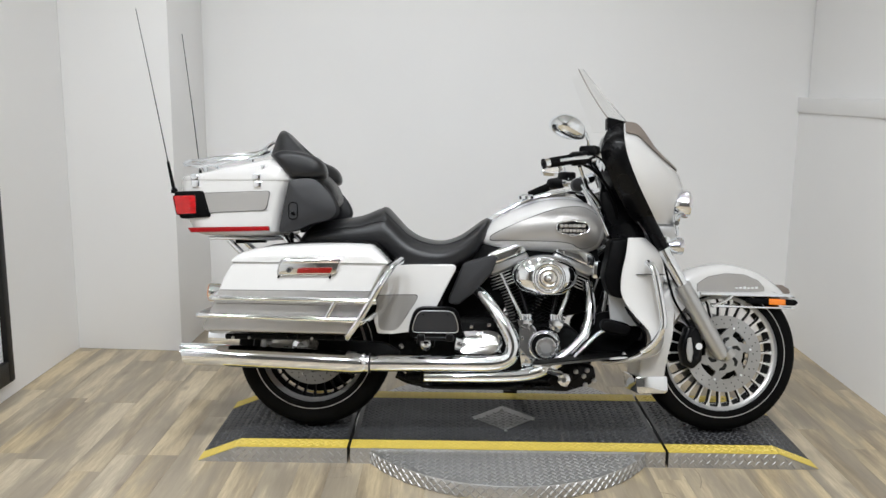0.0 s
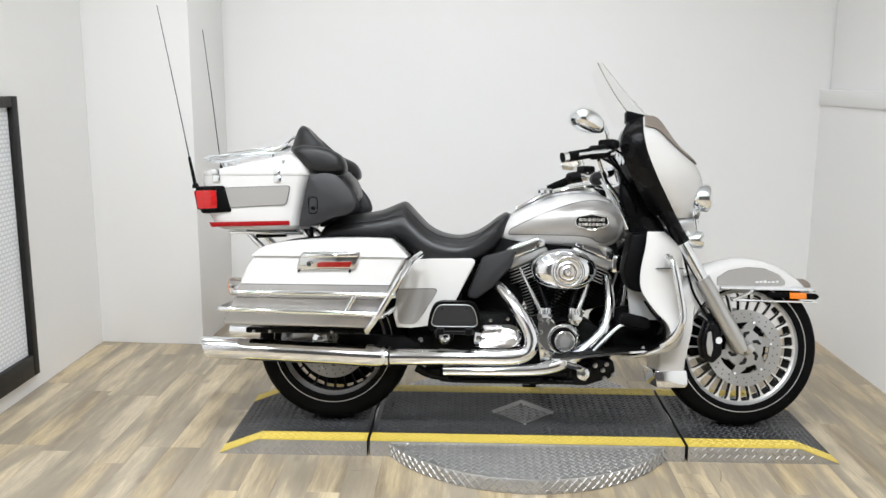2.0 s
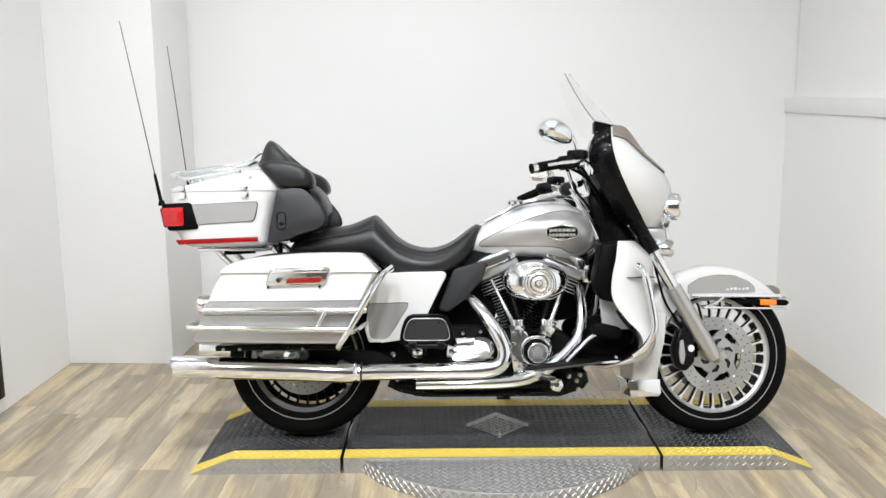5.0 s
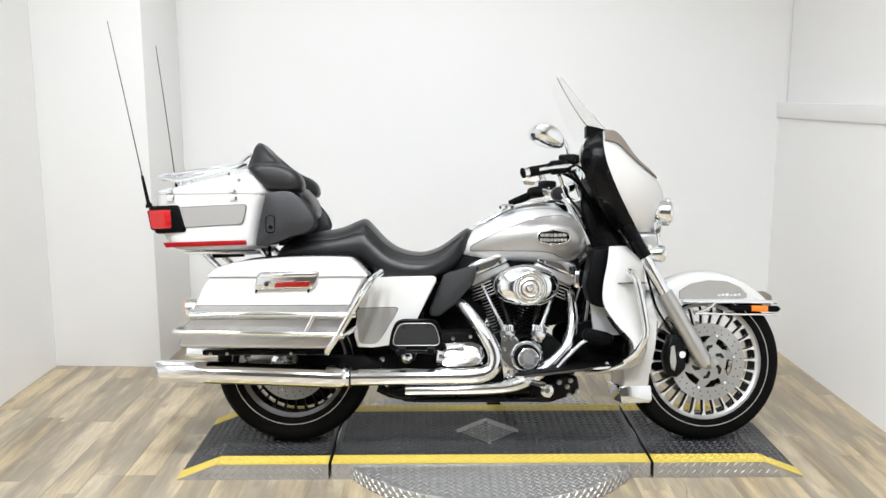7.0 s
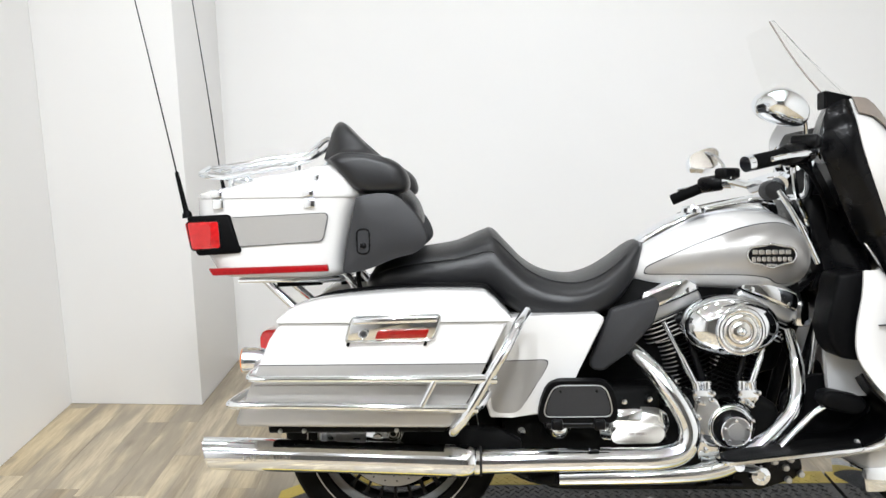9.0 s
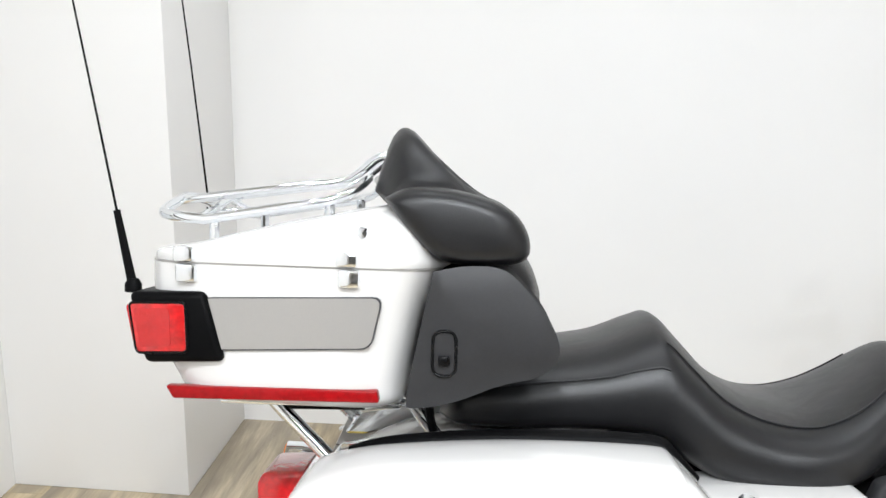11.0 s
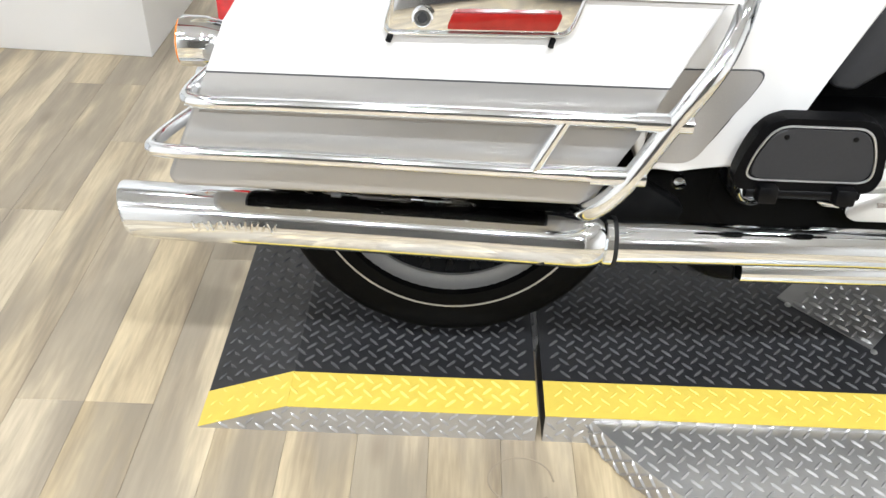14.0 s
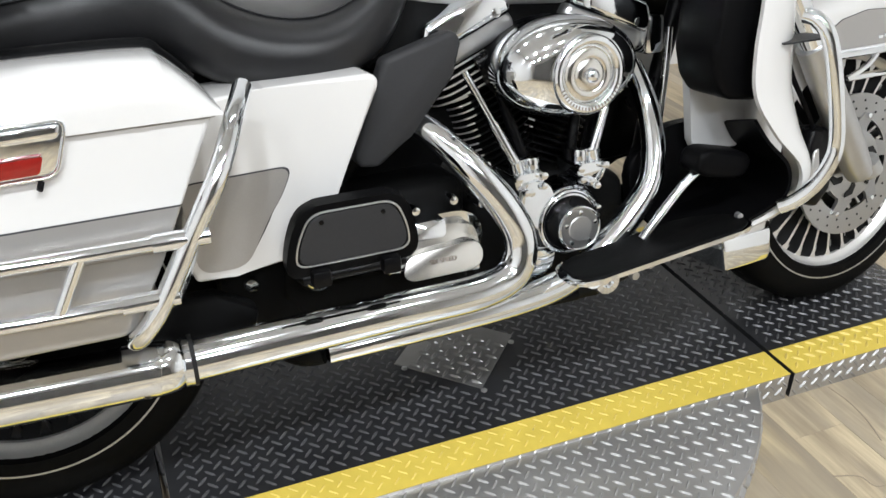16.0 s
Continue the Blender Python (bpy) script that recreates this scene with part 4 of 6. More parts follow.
ff = fender("front_fender", 0.846, 0.303, 0.338, 0.082, 39, 192, front_skirt, WHITE, "white front mudguard with silver side panels")
fender("rear_fender", -0.765, 0.315, 0.350, 0.095, 40, 168, lambda a: 0.09, WHITE, "white rear mudguard under the luggage")
for s in (-1, 1):
    arch = [(0.735, 0.535), (0.735, 0.565), (0.78, 0.592), (0.85, 0.604), (0.92, 0.600), (0.975, 0.578), (1.0, 0.553), (1.0, 0.538), (0.97, 0.535)]
    bike_part("pinstripe", prism([(x + (x - 0.86) * 0.012, z + (z - 0.56) * 0.03) for x, z in arch], s * 0.06, s * 0.0832), PIN, "", 0, ff)
    panel_f = bike_part("colour_panel", prism(arch, s * 0.06, s * 0.0845), SILVER, "silver panel with a small bright script", 0, ff)
    for k in range(6):
        bike_part("script_bar", box(0.885 + k * 0.016, 0.897 + k * 0.016, s * 0.08, s * 0.0855, 0.545 + 0.0012 * (k % 2), 0.551 + 0.002 * (k % 3)), CHROME, "", 0, panel_f)
    bike_part("fender_trim", prism([(0.74, 0.532), (1.10, 0.528), (1.125, 0.512), (1.10, 0.516), (0.74, 0.519)], s * 0.078, s * 0.098, 0.003, 1), CHROME, "chrome trim rail along the mudguard", 35, ff)
    lamp = bike_part("marker_lamp", prism([(0.93, 0.510), (1.118, 0.506), (1.132, 0.494), (1.118, 0.482), (0.93, 0.490)], s * 0.076, s * 0.104, 0.004, 2), PLASTIC, "black marker lamp body on the mudguard tip", 35, ff)
    bike_part("lens", prism([(1.012, 0.509), (1.078, 0.507), (1.078, 0.483), (1.012, 0.486)], s * 0.08, s * 0.1075, 0.003, 2), AMBER, "amber marker lens", 35, lamp)
    bike_part("lower_trim", prism([(0.79, 0.484), (1.122, 0.476), (1.122, 0.468), (0.79, 0.474)], s * 0.078, s * 0.101, 0.002, 1), CHROME, "", 35, ff)
    bike_part("trim_stay", tube([(0.79, s * 0.095, 0.478), (0.84, s * 0.098, 0.498), (0.87, s * 0.095, 0.518)], 0.006, 3), CHROME, "", 35, ff)
tip_bm = prism([(0.490, 0.205), (0.618, 0.208), (0.622, 0.150), (0.612, 0.138), (0.500, 0.138)], -0.088, 0.088, 0.008, 2)
bike_part("fender_tip", tip_bm, CHROME, "chrome tip at the foot of the front mudguard", 35, ff)
bike_part("rear_skirt", prism([(0.505, 0.19), (0.612, 0.195), (0.612, 0.25), (0.625, 0.36), (0.66, 0.46), (0.60, 0.47), (0.535, 0.36), (0.512, 0.26)], -0.084, 0.084, 0.012, 3), WHITE, "white lower rear skirt of the mudguard", 50, ff)

bike_part("tip_lamp", prism([(1.045, 0.545), (1.062, 0.562), (1.10, 0.562), (1.128, 0.545), (1.132, 0.525), (1.06, 0.528)], -0.035, 0.035, 0.006, 2), SMOKE, "dark lamp on the tip of the mudguard", 35, ff)

# fork, brakes
for s in (-1, 1):
    leg = bike_part("fork_leg", tube([(0.822, s * 0.118, 0.285), (0.79, s * 0.118, 0.34), (0.662, s * 0.118, 0.56)], [0.026, 0.031, 0.030], 3, 20), SATIN, "silver fork slider beside the wheel")
    bike_part("fork_tube", tube([(0.668, s * 0.118, 0.55), (0.525, s * 0.118, 0.80)], 0.0235, 1, 18, False), CHROME, "", 35, leg)
    bike_part("fork_cover", tube([(0.585, s * 0.120, 0.695), (0.515, s * 0.120, 0.82)], 0.027, 1, 18, False), BLACK, "black upper fork cover", 35, leg)
    bike_part("axle_clamp", tube([(0.835, s * 0.118, 0.31), (0.852, s * 0.118, 0.285)], 0.026, 1, 16, False), SATIN, "", 35, leg)
    bike_part("axle_nut", lathe([(0.0, s * 0.118), (0.010, s * 0.118), (0.012, s * 0.125), (0.0195, s * 0.13), (0.0195, s * 0.09)], (0.846, 0, 0.299), "y", 16), SATIN, "", 35, leg)
    bike_part("axle_bore", lathe([(0.0, s * 0.1306), (0.0085, s * 0.1306), (0.0095, s * 0.1295)], (0.846, 0, 0.299), "y", 16), HOLESHADE, "", 35, leg)
    cal = bike_part("brake_caliper", prism([(0.685, 0.40), (0.735, 0.395), (0.748, 0.33), (0.745, 0.27), (0.71, 0.235), (0.672, 0.25), (0.66, 0.32)], s * 0.062, s * 0.118, 0.012, 3), BLACK, "black front brake caliper", 35, leg)
    bike_part("caliper_face", prism([(0.685, 0.355), (0.70, 0.36), (0.708, 0.30), (0.70, 0.262), (0.686, 0.27), (0.68, 0.31)], s * 0.11, s * 0.121, 0.003, 1), SATIN, "", 35, cal)
    bike_part("caliper_bolt", lathe([(0.0, s * 0.124), (0.013, s * 0.124), (0.015, s * 0.118)], (0.728, 0, 0.325), "y", 16), CHROME, "", 35, cal)
    bike_part("brake_hose", tube([(0.70, s * 0.10, 0.40), (0.66, s * 0.105, 0.46), (0.63, s * 0.10, 0.52), (0.60, s * 0.08, 0.66)], 0.005, 4, 8), PLASTIC, "", 35, cal)

for ob in [ff] + [o for o in BIKE.children if o.name.split(".")[0] == "fork_leg"]:
    ob.matrix_local = WHEELS

# front fairing
EDGE = glide([(0.575, 0.20, 0.795), (0.528, 0.27, 0.86), (0.471, 0.335, 0.95), (0.431, 0.36, 1.04), (0.419, 0.35, 1.11), (0.428, 0.27, 1.172)], 6)
MIDL = glide([(0.668, 0.0, 0.795), (0.700, 0.0, 0.86), (0.706, 0.0, 0.93), (0.680, 0.0, 0.995), (0.615, 0.0, 1.065), (0.580, 0.0, 1.168)], 6)


EDGE = [e * np.array((1, 0.88, 1)) for e in EDGE]


def fairing_pt(u, v):
    """u across from right to left, v from foot to the sweep of the screen's foot."""
    dip = min(1.0, max(0.0, (1 - abs(2 * u - 1) - 0.16) / 0.5))
    k = v * (1 - 0.30 * dip * dip * (3 - 2 * dip)) * (len(EDGE) - 1)
    i = max(0, min(int(k), len(EDGE) - 2))
    e = EDGE[i] * (1 - k + i) + EDGE[i + 1] * (k - i)
    m = MIDL[i] * (1 - k + i) + MIDL[i + 1] * (k - i)
    a = (u - 0.5) * math.pi
    return (e[0] + (m[0] - e[0]) * max(0.0, math.cos(a)) ** 1.15, e[1] * math.sin(a), e[2] + (m[2] - e[2]) * math.cos(a))


fairing = bike_part("front_fairing", sheet(fairing_pt, 40, 30, 0.006), WHITE, "white batwing fairing round the headlamp", 60)
REAR = glide([(0.505, 0.17, 0.79), (0.458, 0.235, 0.825), (0.402, 0.295, 0.905), (0.358, 0.325, 0.985), (0.332, 0.325, 1.055), (0.350, 0.310, 1.125), (0.390, 0.255, 1.176)], 5)


REAR = [e * np.array((1, 0.86, 1)) for e in REAR]


def wing_pt(s, u, v):
    """The black inner face: from the shell's edge back to a rounded lip, then inwards."""
    k = u * (len(EDGE) - 1)
    i = min(int(k), len(EDGE) - 2)
    e = EDGE[i] * (1 - k + i) + EDGE[i + 1] * (k - i)
    r = REAR[min(len(REAR) - 1, int(round(u * (len(REAR) - 1))))]
    if v < 0.7:
        q = v / 0.7
        bulge = 0.014 * math.sin(math.pi * q)
        return (e[0] + 0.004 + (r[0] - e[0]) * q, s * (e[1] - 0.005 + (r[1] - e[1]) * q + bulge), e[2] - 0.001 + (r[2] - e[2]) * q)
    q = (v - 0.7) / 0.3
    return (r[0] + 0.004 + 0.07 * q, s * (r[1] - 0.17 * min(1, q * 1.6)), r[2] - 0.004 * q)


for s in (-1,):
    bike_part("inner_fairing_wing", sheet(lambda u, v, s=s: wing_pt(s, u, v), 30, 20, 0.004), BLACK, "black inner fairing wing", 50, fairing)
dash = bike_part("dashboard", prism([(0.44, 1.12), (0.42, 1.12), (0.40, 1.08), (0.385, 1.0), (0.42, 0.90), (0.50, 0.86), (0.55, 0.90), (0.50, 1.10)], -0.19, 0.19, 0.01, 2), PLASTIC, "black dashboard inside the fairing", 50, fairing)
for y in (-0.12, -0.04, 0.04, 0.12):
    bike_part("gauge", lathe([(0.036, 0.379), (0.040, 0.376), (0.040, 0.396), (0.0, 0.396)], (0, y, 1.04), "x", 28), CHROME, "", 35, dash)
bike_part("fairing_bracket", prism([(0.552, 0.795), (0.665, 0.79), (0.655, 0.74), (0.61, 0.705), (0.575, 0.72), (0.56, 0.755)], -0.165, 0.165, 0.012, 3), SATIN, "satin metal fork nacelle under the fairing", 50, fairing)
for s in (-1, 1):
    bike_part("bracket_bolt", lathe([(0.0, s * 0.172), (0.014, s * 0.170), (0.016, s * 0.16)], (0.612, 0, 0.735), "y", 16), CHROME, "", 35, fairing)
    bike_part("fork_strut_trim", tube([(0.47, s * 0.17, 0.85), (0.585, s * 0.168, 0.685)], 0.006, 1, 8, False), CHROME, "", 35, fairing)


def screen_pt(u, v):
    """From the shell's upper edge to the narrow top of the screen."""
    low, side = Vector(fairing_pt(u, 1.0)), (1 - math.sin(math.pi * u)) ** 2
    low += Vector((-0.045 * side, 0.045 * side if u < 0.5 else -0.045 * side, 0.012 * side + 0.002))
    a = (u - 0.5) * math.pi
    top = Vector((0.276 + 0.03 * math.cos(a), 0.10 * math.sin(a), 1.396 + 0.012 * math.cos(a)))
    p = low + (top - low) * v
    p.z -= 0.012 * math.sin(math.pi * v)
    return tuple(p)


screen = bike_part("windshield", sheet(screen_pt, 30, 12, 0.003), GLASS, "clear swept windshield", 60)
screen.visible_shadow = False
bike_part("screen_edge", tube([screen_pt(0.0, v) for v in (0.0, 0.3, 0.6, 0.85, 1.0)], 0.0022, 4, 8), SMOKE, "thin dark screen edge", 35, screen)
bike_part("screen_band", sheet(lambda u, v: tuple(Vector(fairing_pt(u, 1.0 - (0.10 + 0.05 * abs(2 * u - 1)) * v)) + Vector((0.005, (u - 0.5) * 0.014, 0.004))), 40, 4, 0.003), SMOKE, "smoky band along the foot of the windshield", 60, screen)
bike_part("screen_foot", prism([(0.366, 1.146), (0.43, 1.168), (0.442, 1.176), (0.366, 1.194)], -0.24, -0.19, 0.004, 1), PLASTIC, "", 35, screen)

# lamps in front
head = bike_part("headlamp", lathe([(0.0, 0.67), (0.075, 0.67), (0.086, 0.70), (0.085, 0.735), (0.078, 0.745), (0.074, 0.741)], (0, 0, 0.875), "x", 40), CHROME, "round chrome-ringed headlamp")
bike_part("lens", lathe([(0.075, 0.738), (0.05, 0.747), (0.0, 0.750)], (0, 0, 0.875), "x", 40), CLEAR, "clear headlamp lens", 35, head)
bar = bike_part("lamp_bar", tube([(0.66, -0.235, 0.80), (0.685, -0.15, 0.80), (0.70, 0, 0.795), (0.685, 0.15, 0.80), (0.66, 0.235, 0.80)], 0.010, 5), CHROME, "chrome bar that carries the side lamps")
for s in (-1, 1):
    pl = bike_part("passing_lamp", lathe([(0.0, 0.635), (0.02, 0.637), (0.036, 0.648), (0.046, 0.665), (0.050, 0.685), (0.054, 0.692), (0.054, 0.706), (0.049, 0.712), (0.046, 0.708)], (0.0, s * 0.215, 0.873), "x", 32), CHROME, "round chrome passing lamp", 35, bar)
    bike_part("lens", lathe([(0.047, 0.705), (0.032, 0.714), (0.0, 0.718)], (0.0, s * 0.215, 0.873), "x", 32), CLEAR, "clear lamp lens", 35, pl)
    bike_part("lamp_post", tube([(0.655, s * 0.215, 0.83), (0.66, s * 0.222, 0.79), (0.665, s * 0.225, 0.75)], 0.010, 3), CHROME, "", 35, pl)
    sg = bike_part("turn_signal", lathe([(0.0, 0.622), (0.018, 0.628), (0.030, 0.65), (0.034, 0.675), (0.034, 0.684)], (0.0, s * 0.225, 0.713), "x", 28), CHROME, "small chrome turn signal", 35, bar)
    bike_part("lens", lathe([(0.031, 0.680), (0.024, 0.688), (0.0, 0.690)], (0.0, s * 0.225, 0.713), "x", 28), AMBER, "amber signal lens", 35, sg)

head.matrix_local = bar.matrix_local = LAMPTURN

# handlebar
hb = bike_part("handlebar", tube([(0.118, -0.41, 1.003), (0.20, -0.375, 1.022), (0.275, -0.32, 1.03), (0.335, -0.22, 0.985), (0.37, -0.12, 0.935), (0.375, 0.0, 0.925), (0.37, 0.12, 0.935), (0.335, 0.22, 0.965), (0.275, 0.32, 0.985), (0.215, 0.37, 0.965), (0.135, 0.40, 0.928)], 0.0125, 6), CHROME, "chrome handlebar behind the fairing")
bike_part("grip", tube([(0.128, -0.406, 1.004), (0.225, -0.362, 1.024)], 0.0185, 1, 18, False), RUBBER, "black rubber grip with a chrome end", 35, hb)
bike_part("grip_end", tube([(0.112, -0.414, 1.001), (0.129, -0.406, 1.005)], 0.019, 1, 18, False), CHROME, "", 35, hb)
bike_part("grip", tube([(0.135, 0.40, 0.928), (0.222, 0.365, 0.966)], 0.0175, 1, 18, False), RUBBER, "black rubber grip", 35, hb)
for s, z in ((-1, 1.03), (1, 0.98)):
    sw = bike_part("switch_housing", tube([(0.218, s * 0.366, z - 0.008), (0.224, s * 0.362, z - 0.006), (0.270, s * 0.328, z + 0.001), (0.280, s * 0.320, z + 0.002)], [0.021, 0.026, 0.026, 0.020], 1, 22), BLACK, "black switch housing", 45, hb)
    for k in range(3):
        bike_part("switch_button", moved(box(-0.006, 0.006, -0.005, 0.005, -0.004, 0.004, 0.002), pose(0.230 + k * 0.017, s * (0.384 - k * 0.0125), z - 0.006 + k * 0.004, 0, 0, s * 38)), SATIN, "", 35, sw)
    bike_part("lever_clamp", tube([(0.283, s * 0.318, z + 0.003), (0.303, s * 0.300, z + 0.002)], 0.0225, 1, 18), CHROME, "chrome lever clamp", 45, hb)
    bike_part("lever", tube([(0.30, s * 0.345, z + 0.005), (0.255, s * 0.40, z - 0.005), (0.205, s * 0.425, z - 0.012), (0.165, s * 0.442, z - 0.02)], [0.009, 0.008, 0.007, 0.006], 4, 10), CHROME, "chrome lever", 35, hb)
    bike_part("fluid_reservoir", moved(box(-0.034, 0.034, -0.027, 0.027, -0.018, 0.016, 0.010, 3), pose(0.290, s * 0.316, z + 0.030, 0, 0, s * 30)), BLACK, "black fluid reservoir", 35, hb)
    if s < 0:
        mir = bike_part("mirror", loft_x([(0.148, 1.128, 1.142, 0.012), (0.156, 1.112, 1.158, 0.040), (0.180, 1.098, 1.172, 0.055), (0.215, 1.092, 1.170, 0.055), (0.245, 1.094, 1.152, 0.042), (0.262, 1.10, 1.128, 0.016)], 2.3, 5, 36, 0.0), CHROME, "teardrop chrome mirror on a stalk", 60)
        mir.matrix_local = pose(0.196, -0.415, 1.13, 0, 0, 22) @ pose(0, 0, 0, 0, 8, 0) @ Matrix.Diagonal((1.12, 1, 1, 1)) @ pose(-0.206, 0, -1.13)
    else:
        face = soft([(0.199, 1.030), (0.198, 1.066), (0.222, 1.080), (0.273, 1.098), (0.300, 1.086), (0.296, 1.038), (0.266, 1.018), (0.206, 1.022)], 0.018)
        mir = bike_part("mirror", prism(face, 0.385, 0.425, 0.012, 3), CHROME, "teardrop mirror seen from its glass side", 60)
        cx, cz = 0.247, 1.056
        bike_part("mirror_glass", prism([(cx + (x - cx) * 0.93, cz + (z - cz) * 0.9) for x, z in face], 0.3835, 0.39, 0.0015, 1), MIRROR, "", 35, mir)
        mir.matrix_local = pose(cx - 0.012, 0.40, cz, -16, 0, 0) @ pose(-cx, -0.40, -cz)
    bike_part("mirror_stem", tube([(0.285, s * 0.325, z + 0.03), (0.280, s * 0.338, z + 0.062), (0.262, s * 0.37, z + 0.09), (0.24, s * 0.395, z + 0.10)], 0.006, 4, 10), CHROME, "", 35, hb)
bike_part("control_cable", tube([(0.26, -0.33, 1.01), (0.33, -0.25, 0.98), (0.40, -0.17, 0.90), (0.43, -0.12, 0.80), (0.40, -0.09, 0.68)], 0.006, 5, 8), PLASTIC, "", 35, hb)
bike_part("control_cable", tube([(0.28, -0.31, 1.06), (0.36, -0.24, 1.02), (0.43, -0.20, 0.93)], 0.005, 5, 8), CHROME, "", 35, hb)
bike_part("control_cable", tube([(0.25, -0.34, 1.0), (0.29, -0.26, 0.93), (0.36, -0.15, 0.86), (0.39, -0.1, 0.76)], 0.007, 5, 8), CHROME, "", 35, hb)
bike_part("head_trim", tube([(0.292, -0.128, 0.945), (0.325, -0.138, 0.890), (0.362, -0.142, 0.815), (0.392, -0.14, 0.750)], [0.011, 0.010, 0.009, 0.008], 4, 12), CHROME, "chrome tube down the steering head", 45, hb)
bike_part("riser_cover", tube([(0.300, -0.115, 0.962), (0.330, -0.06, 0.975), (0.335, 0.0, 0.978), (0.330, 0.06, 0.975), (0.300, 0.115, 0.962)], 0.022, 4, 16), CHROME, "chrome cover over the bar risers", 45, hb)
bike_part("ignition_knob", lathe([(0.0, -0.135), (0.024, -0.133), (0.027, -0.12), (0.027, -0.09)], (0.278, 0, 0.945), "y", 24), DARKGREY, "", 35, hb)
bike_part("fork_yoke", prism([(0.36, 0.93), (0.42, 0.935), (0.52, 0.82), (0.55, 0.72), (0.52, 0.62), (0.46, 0.60), (0.42, 0.70), (0.37, 0.84)], -0.13, 0.13, 0.02, 3), BLACK, "black steering head and yokes")

# leg shields
for s in (-1, 1):
    ls = bike_part("leg_shield", sheet(lambda u, v, s=s: (lambda q: (q[0], s * q[1], q[2]))(
        (lambda c: (c[0] + (c[1] - c[0]) * u, c[3] + (c[2] - c[3]) * u ** 2.4, c[4]))(
            glide([(0.437, 0.522, 0.20, 0.31, 0.742), (0.427, 0.584, 0.19, 0.325, 0.68), (0.410, 0.598, 0.18, 0.335, 0.60), (0.412, 0.598, 0.18, 0.34, 0.53), (0.456, 0.598, 0.19, 0.345, 0.46), (0.511, 0.598, 0.21, 0.345, 0.40), (0.516, 0.591, 0.23, 0.335, 0.345), (0.471, 0.546, 0.26, 0.31, 0.30), (0.350, 0.412, 0.28, 0.30, 0.272)], 5)[min(40, int(round(v * 40)))])), 14, 40, 0.008), WHITE, "white leg shield in front of the engine", 60)
    bike_part("inner_liner", prism([(0.376, 0.735), (0.45, 0.742), (0.45, 0.62), (0.455, 0.512), (0.385, 0.522), (0.362, 0.555), (0.352, 0.605), (0.366, 0.66)], s * 0.19, s * 0.302, 0.014, 3), PLASTIC, "dark grey glove box behind the leg shield", 50, ls)
    SCOOP = glide([(0.425, 0.322, 0.490), (0.45, 0.330, 0.45), (0.495, 0.333, 0.40), (0.50, 0.325, 0.345), (0.458, 0.302, 0.305), (0.385, 0.295, 0.283), (0.30, 0.28, 0.285)], 5)
    bike_part("lower_liner", sheet(lambda u, v, s=s: (lambda q: (q[0] + 0.05 * math.sin(v * 1.57) * (1 - u) + 0.004, s * (q[1] - 0.19 * v), q[2] - 0.05 * v * (1 - u) + 0.05 * u * v * v))(SCOOP[int(round(u * 30))]), 30, 12, 0.006), PLASTIC, "black scooped inner liner", 60, ls)
    bike_part("liner_panel", prism(soft([(0.30, 0.29), (0.285, 0.40), (0.36, 0.455), (0.50, 0.462), (0.53, 0.40), (0.50, 0.325), (0.42, 0.285)], 0.03), s * 0.14, s * 0.165, 0.004, 1), PLASTIC, "", 50, ls)
    bike_part("liner_screw", lathe([(0.0, s * 0.300), (0.006, s * 0.299), (0.007, s * 0.29)], (0.43, 0, 0.312), "y", 10), SATIN, "", 35, ls)
    bike_part("shield_seam", box(0.465, 0.568, s * 0.27, s * 0.3335, 0.607, 0.6095), DARKGREY, "", 0, ls)
    bike_part("clear_deflector", prism(soft([(0.385, 0.575), (0.50, 0.575), (0.515, 0.405), (0.40, 0.41)], 0.02), s * 0.175, s * 0.195, 0.004, 1), DEFLECT, "", 35, ls)
    bike_part("engine_guard", tube([(0.502, s * 0.332, 0.650), (0.512, s * 0.350, 0.643), (0.524, s * 0.366, 0.615), (0.538, s * 0.372, 0.55), (0.555, s * 0.372, 0.45), (0.549, s * 0.368, 0.405), (0.530, s * 0.355, 0.364), (0.508, s * 0.338, 0.338), (0.492, s * 0.322, 0.326)], 0.0130, 6), CHROME, "chrome tubular engine guard")

# engine
crank = bike_part("crankcase", prism([(-0.02, 0.385), (0.03, 0.40), (0.24, 0.40), (0.29, 0.37), (0.30, 0.25), (0.25, 0.19), (-0.02, 0.18), (-0.06, 0.22)], -0.15, 0.15, 0.02, 3), WRINKLE, "black engine crankcase")
bike_part("gearbox", prism([(-0.34, 0.42), (-0.03, 0.43), (-0.03, 0.19), (-0.30, 0.20), (-0.36, 0.28)], -0.17, 0.16, 0.02, 3), WRINKLE, "black gearbox behind the engine")
bike_part("primary_cover", prism([(-0.26, 0.40), (-0.16, 0.43), (0.18, 0.42), (0.26, 0.34), (0.20, 0.23), (-0.18, 0.22), (-0.26, 0.28)], 0.14, 0.24, 0.03, 4), CHROME, "chrome primary cover on the far side")
bike_part("oil_pan", prism([(-0.30, 0.20), (0.20, 0.20), (0.20, 0.165), (-0.24, 0.165)], -0.14, 0.14, 0.012, 2), BLACK, "black oil pan")
